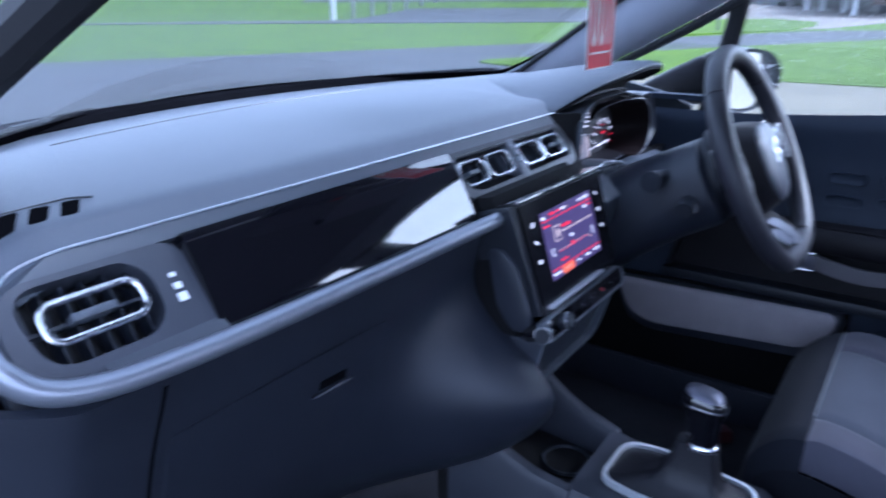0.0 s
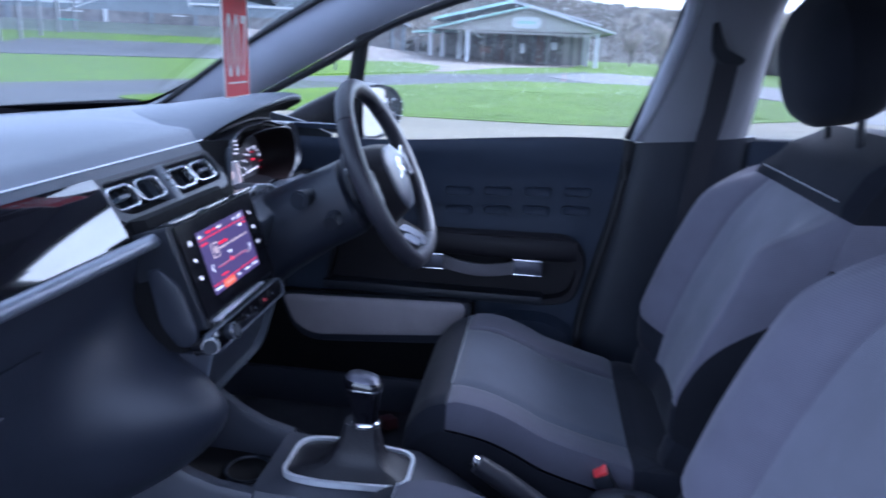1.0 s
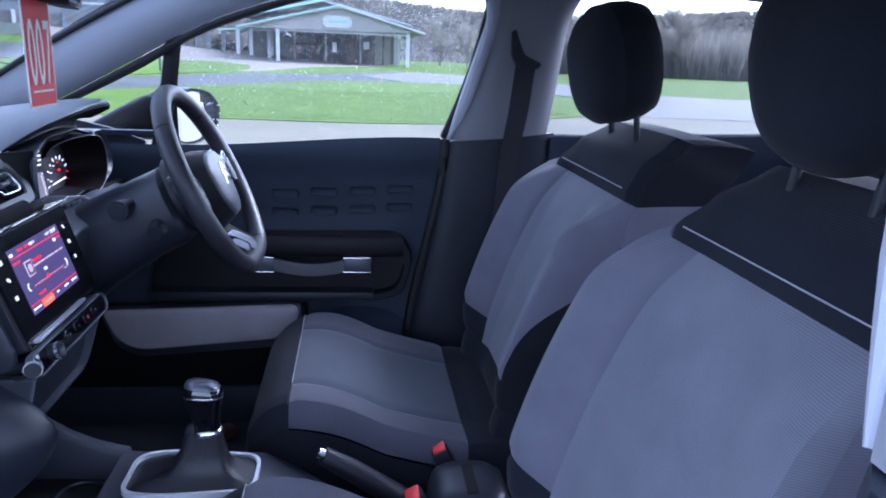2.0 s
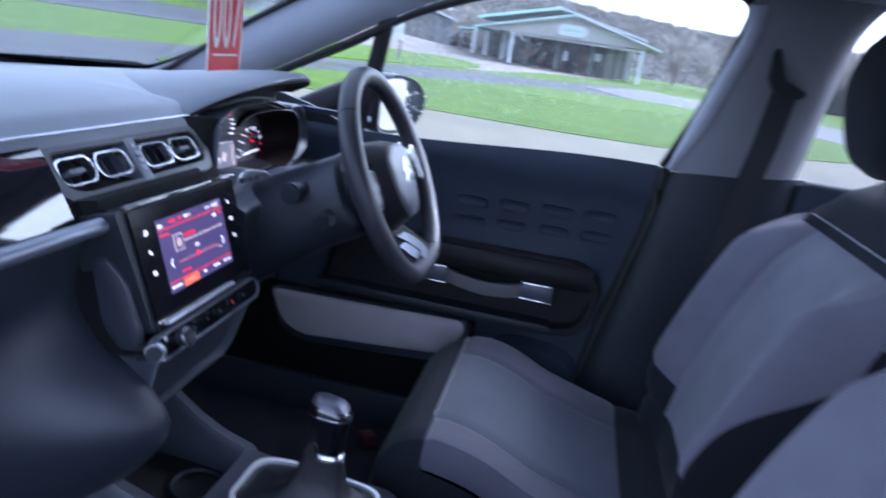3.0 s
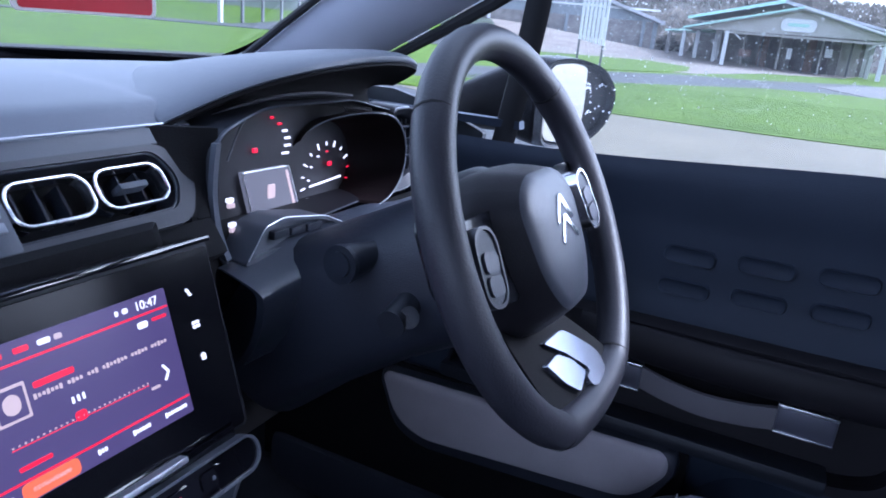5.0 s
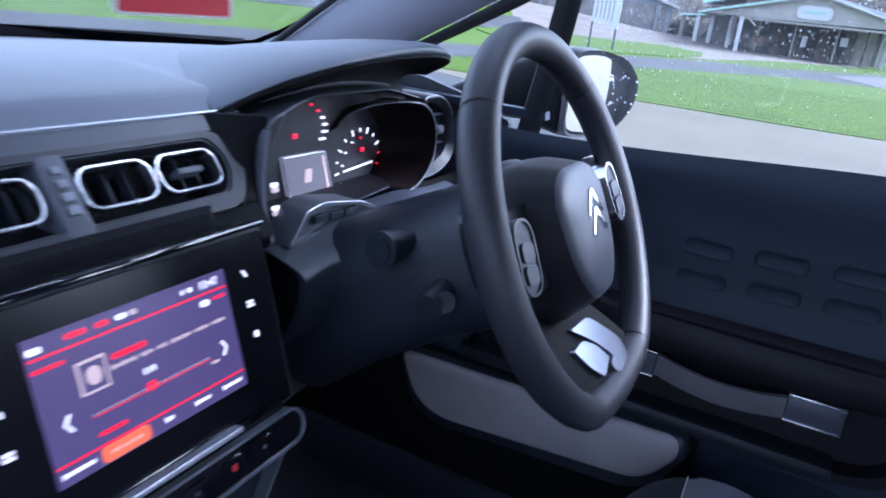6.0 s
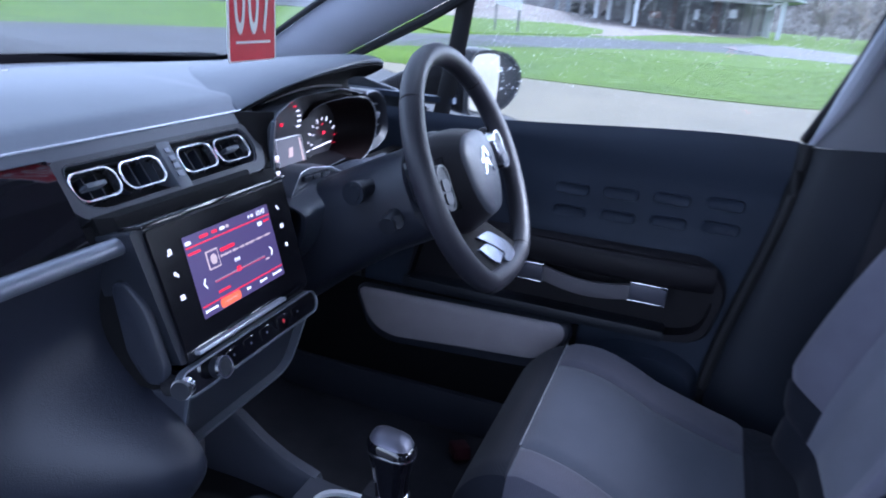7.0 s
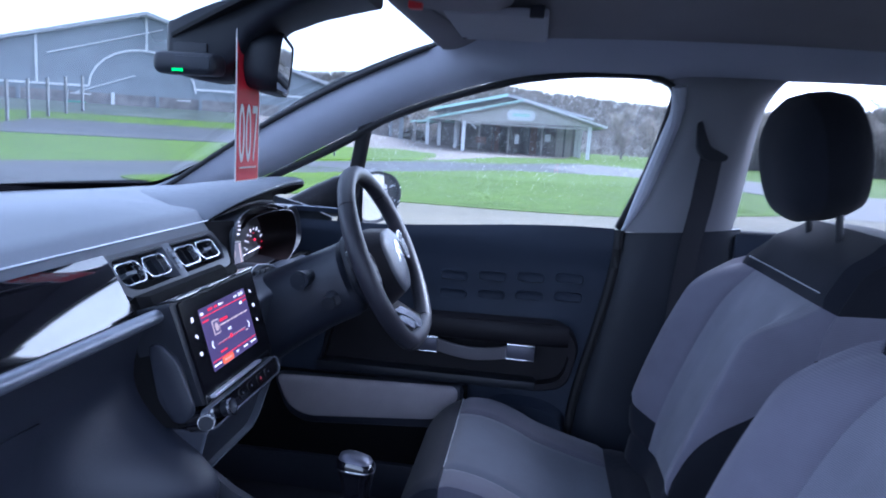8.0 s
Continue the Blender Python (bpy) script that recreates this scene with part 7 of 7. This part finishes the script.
part("hatch", box((47.56, -11.9, 0.9), (47.6, -10.7, 1.7), 0.005), WHITEPAINT, kiosk, "white hatch board")
board = thing("slatted_board", (28.6, 7.7, 0), "white slatted board on the gravel beside the road", "board")
for k in range(7):
    part("slat", box((-0.05 + 0.16 * k, -0.03, 1.05 - 0.03 * k), (0.07 + 0.16 * k, 0.03, 2.75), 0.01, 1, Matrix.Translation((28.5, 8.2, 0)) @ Matrix.Rotation(radians(-70), 4, "Z")), WHITEPAINT, board)
for k in (0, 6):
    part("leg", box((-0.04 + 0.16 * k, 0.03, 0), (0.04 + 0.16 * k, 0.10, 2.6), 0, 1, Matrix.Translation((28.5, 8.2, 0)) @ Matrix.Rotation(radians(-70), 4, "Z")), POSTGREY, board)


# ---- woods ----
def bare_tree(seed, h, mat_trunk, spread=0.45):
    """Trunk, limbs and a crown of many fine twigs."""
    rng = random.Random(seed)
    trunk, twigs_v, twigs_f = bmesh.new(), [], []

    def limb(p, d, length, r, depth):
        n = 4
        pts, q, dd = [p.copy()], p.copy(), d.copy()
        for _ in range(n):
            dd = (dd + Vector((rng.uniform(-0.2, 0.2), rng.uniform(-0.2, 0.2), 0.10))).normalized()
            q = q + dd * length / n
            pts.append(q.copy())
        tube(pts, [r * (1 - 0.6 * i / n) for i in range(n + 1)], 5 if depth else 7, bm=trunk)
        if depth < 2:
            for i in range(1, n + 1):
                for _ in range(2):
                    a = rng.uniform(0, 6.283)
                    e = (dd * 0.5 + Vector((math.cos(a), math.sin(a), 0.25)) * spread * 1.6).normalized()
                    limb(pts[i], e, length * rng.uniform(0.38, 0.55), r * 0.42, depth + 1)
        else:
            for i in range(1, n + 1):
                for _ in range(4):
                    a = rng.uniform(0, 6.283)
                    e = (dd * 0.6 + Vector((math.cos(a), math.sin(a), rng.uniform(-0.1, 0.7)))).normalized() * rng.uniform(0.4, 1.1)
                    s = e.cross(Vector((rng.uniform(-1, 1), rng.uniform(-1, 1), 0.3))).normalized() * 0.025
                    k = len(twigs_v)
                    twigs_v.extend([pts[i] - s, pts[i] + s, pts[i] + e])
                    twigs_f.append((k, k + 1, k + 2))
    limb(Vector((0, 0, -0.1)), Vector((0, 0, 1)), h * 0.55, h * 0.022, 0)
    me = bpy.data.meshes.new("crown")
    me.from_pydata([tuple(v) for v in twigs_v], [], twigs_f)
    me.materials.append(TWIG)
    return trunk, me


def plant(x, y, h, seed, label):
    tr = thing("tree", (0, 0, 0), label, "tree", "bare trees")
    trunk, me = bare_tree(seed, h, BARK)
    part("trunk", trunk, BARK, tr)
    cr = new("crown", me)
    cr.parent = tr
    tr.matrix_basis = Matrix.Translation((x, y, 0))
    return tr


base_trees = [plant(58.0, -21.5, 5.2, 11, "leafless grey tree at the wood's edge"), plant(60.0, -27.0, 5.6, 12, "leafless grey tree at the wood's edge"),
              plant(55.0, -15.0, 5.6, 13, "leafless tree beside the pavilion")]
rng = random.Random(3)
spots = [(56 + 10 * rng.random(), -17 - 2.6 * k + rng.uniform(-1, 1)) for k in range(16)] + [(84 + rng.uniform(0, 8), 10 + 2.4 * k + rng.uniform(-0.8, 0.8)) for k in range(9)]
spots += [(66 + rng.uniform(0, 10), -9 - 3.2 * k) for k in range(5)]
for x, y in spots:
    t0 = base_trees[rng.randrange(3)]
    t1 = copy_thing(t0, Matrix.Translation((x, y, 0)) @ Matrix.Rotation(rng.uniform(0, 6.28), 4, "Z"))
    t1.scale = [rng.uniform(0.8, 1.25)] * 3

# undergrowth and far woods, uncountable
vs, fs = [], []
rng = random.Random(8)


def brush(x, y, z, s):
    for _ in range(9):
        a, b, c = (Vector((rng.gauss(0, 1), rng.gauss(0, 1), abs(rng.gauss(0, 1)))) * s for _ in range(3))
        k = len(vs)
        vs.extend([(x + p.x, y + p.y, z + p.z * 0.8) for p in (a, b, c)])
        fs.append((k, k + 1, k + 2))


def stem(x, y, z, h, w):
    """A slim upright stem with a forked, ragged head."""
    for _ in range(3):
        k = len(vs)
        dx, dy = rng.gauss(0, 0.5), rng.gauss(0, 0.5)
        vs.extend([(x - w, y - w, z), (x + w, y + w, z), (x + dx, y + dy, z + h * rng.uniform(0.6, 1.0))])
        fs.append((k, k + 1, k + 2))


for k in range(5200):
    stem(58 + 9 * rng.random(), rng.uniform(-64, -13), -0.05, 5.4 * rng.random() ** 0.6, rng.uniform(0.02, 0.09))
for k in range(700):
    brush(92 + 10 * rng.random(), rng.uniform(8, 36), rng.uniform(0.0, 2.0), 0.7)
me = bpy.data.meshes.new("undergrowth")
me.from_pydata(vs, [], fs)
me.materials.append(HEDGE)
tagged(new("undergrowth", me), "dark tangled undergrowth below the bare trees", "undergrowth", "", "stuff")
vs, fs = [], []


def hill_z(x, y):
    v = (x - 90) / 260
    return -0.5 + 17.0 * smooth(v, 0.02, 0.42) * (0.85 + 0.15 * math.sin(y * 0.035))


for k in range(11000):
    d = rng.random()
    y = rng.uniform(-150, 100)
    x = 96 + 100 * d
    stem(x, y, hill_z(x, y) - 0.2, rng.uniform(0.7, 1.5) + 0.8 * d, 0.10 + 0.14 * d)
me = bpy.data.meshes.new("far_woods")
me.from_pydata(vs, [], fs)
me.materials.append(FARTWIG)
tagged(new("far_woods", me), "hazy grey winter woods on the far slope", "woods", "", "stuff")
setting("hill", sheet(lambda u, v: Vector((90 + 260 * v, u, hill_z(90 + 260 * v, u))), steps(-330, 330, 40), steps(0, 1, 24)), HILLM, "low wooded hill behind the halls", "hill")

# rain drops on the driver's window
vs, fs = [], []
rng = random.Random(21)
for _ in range(9000):
    y, z = rng.uniform(-0.70, -0.06), 1.00 + 0.31 * rng.random() ** 0.5
    if z > 1.19 + (-y - 0.12) * 0.40 or z > 1.305:
        continue
    r = 0.00028 + 0.00095 * rng.random() ** 4
    c = Vector((side_x(z) + 0.0128, y, z))
    k = len(vs)
    n = 6
    vs.append(tuple(c + Vector((r * 0.7, 0, 0))))
    for i in range(n):
        a = 2 * math.pi * i / n
        vs.append(tuple(c + Vector((0, r * math.cos(a), r * 1.2 * math.sin(a)))))
    for i in range(n):
        fs.append((k, k + 1 + i, k + 1 + (i + 1) % n))
me = bpy.data.meshes.new("rain_drops")
me.from_pydata(vs, [], fs)
me.materials.append(material("rain_water", (0.75, 0.78, 0.8), 0.05, vary=0.02, transmission=0.4, ior=1.33))
me.shade_smooth()
tagged(new("rain_drops", me), "small bright rain drops on the driver's window", "rain drops", "", "stuff")
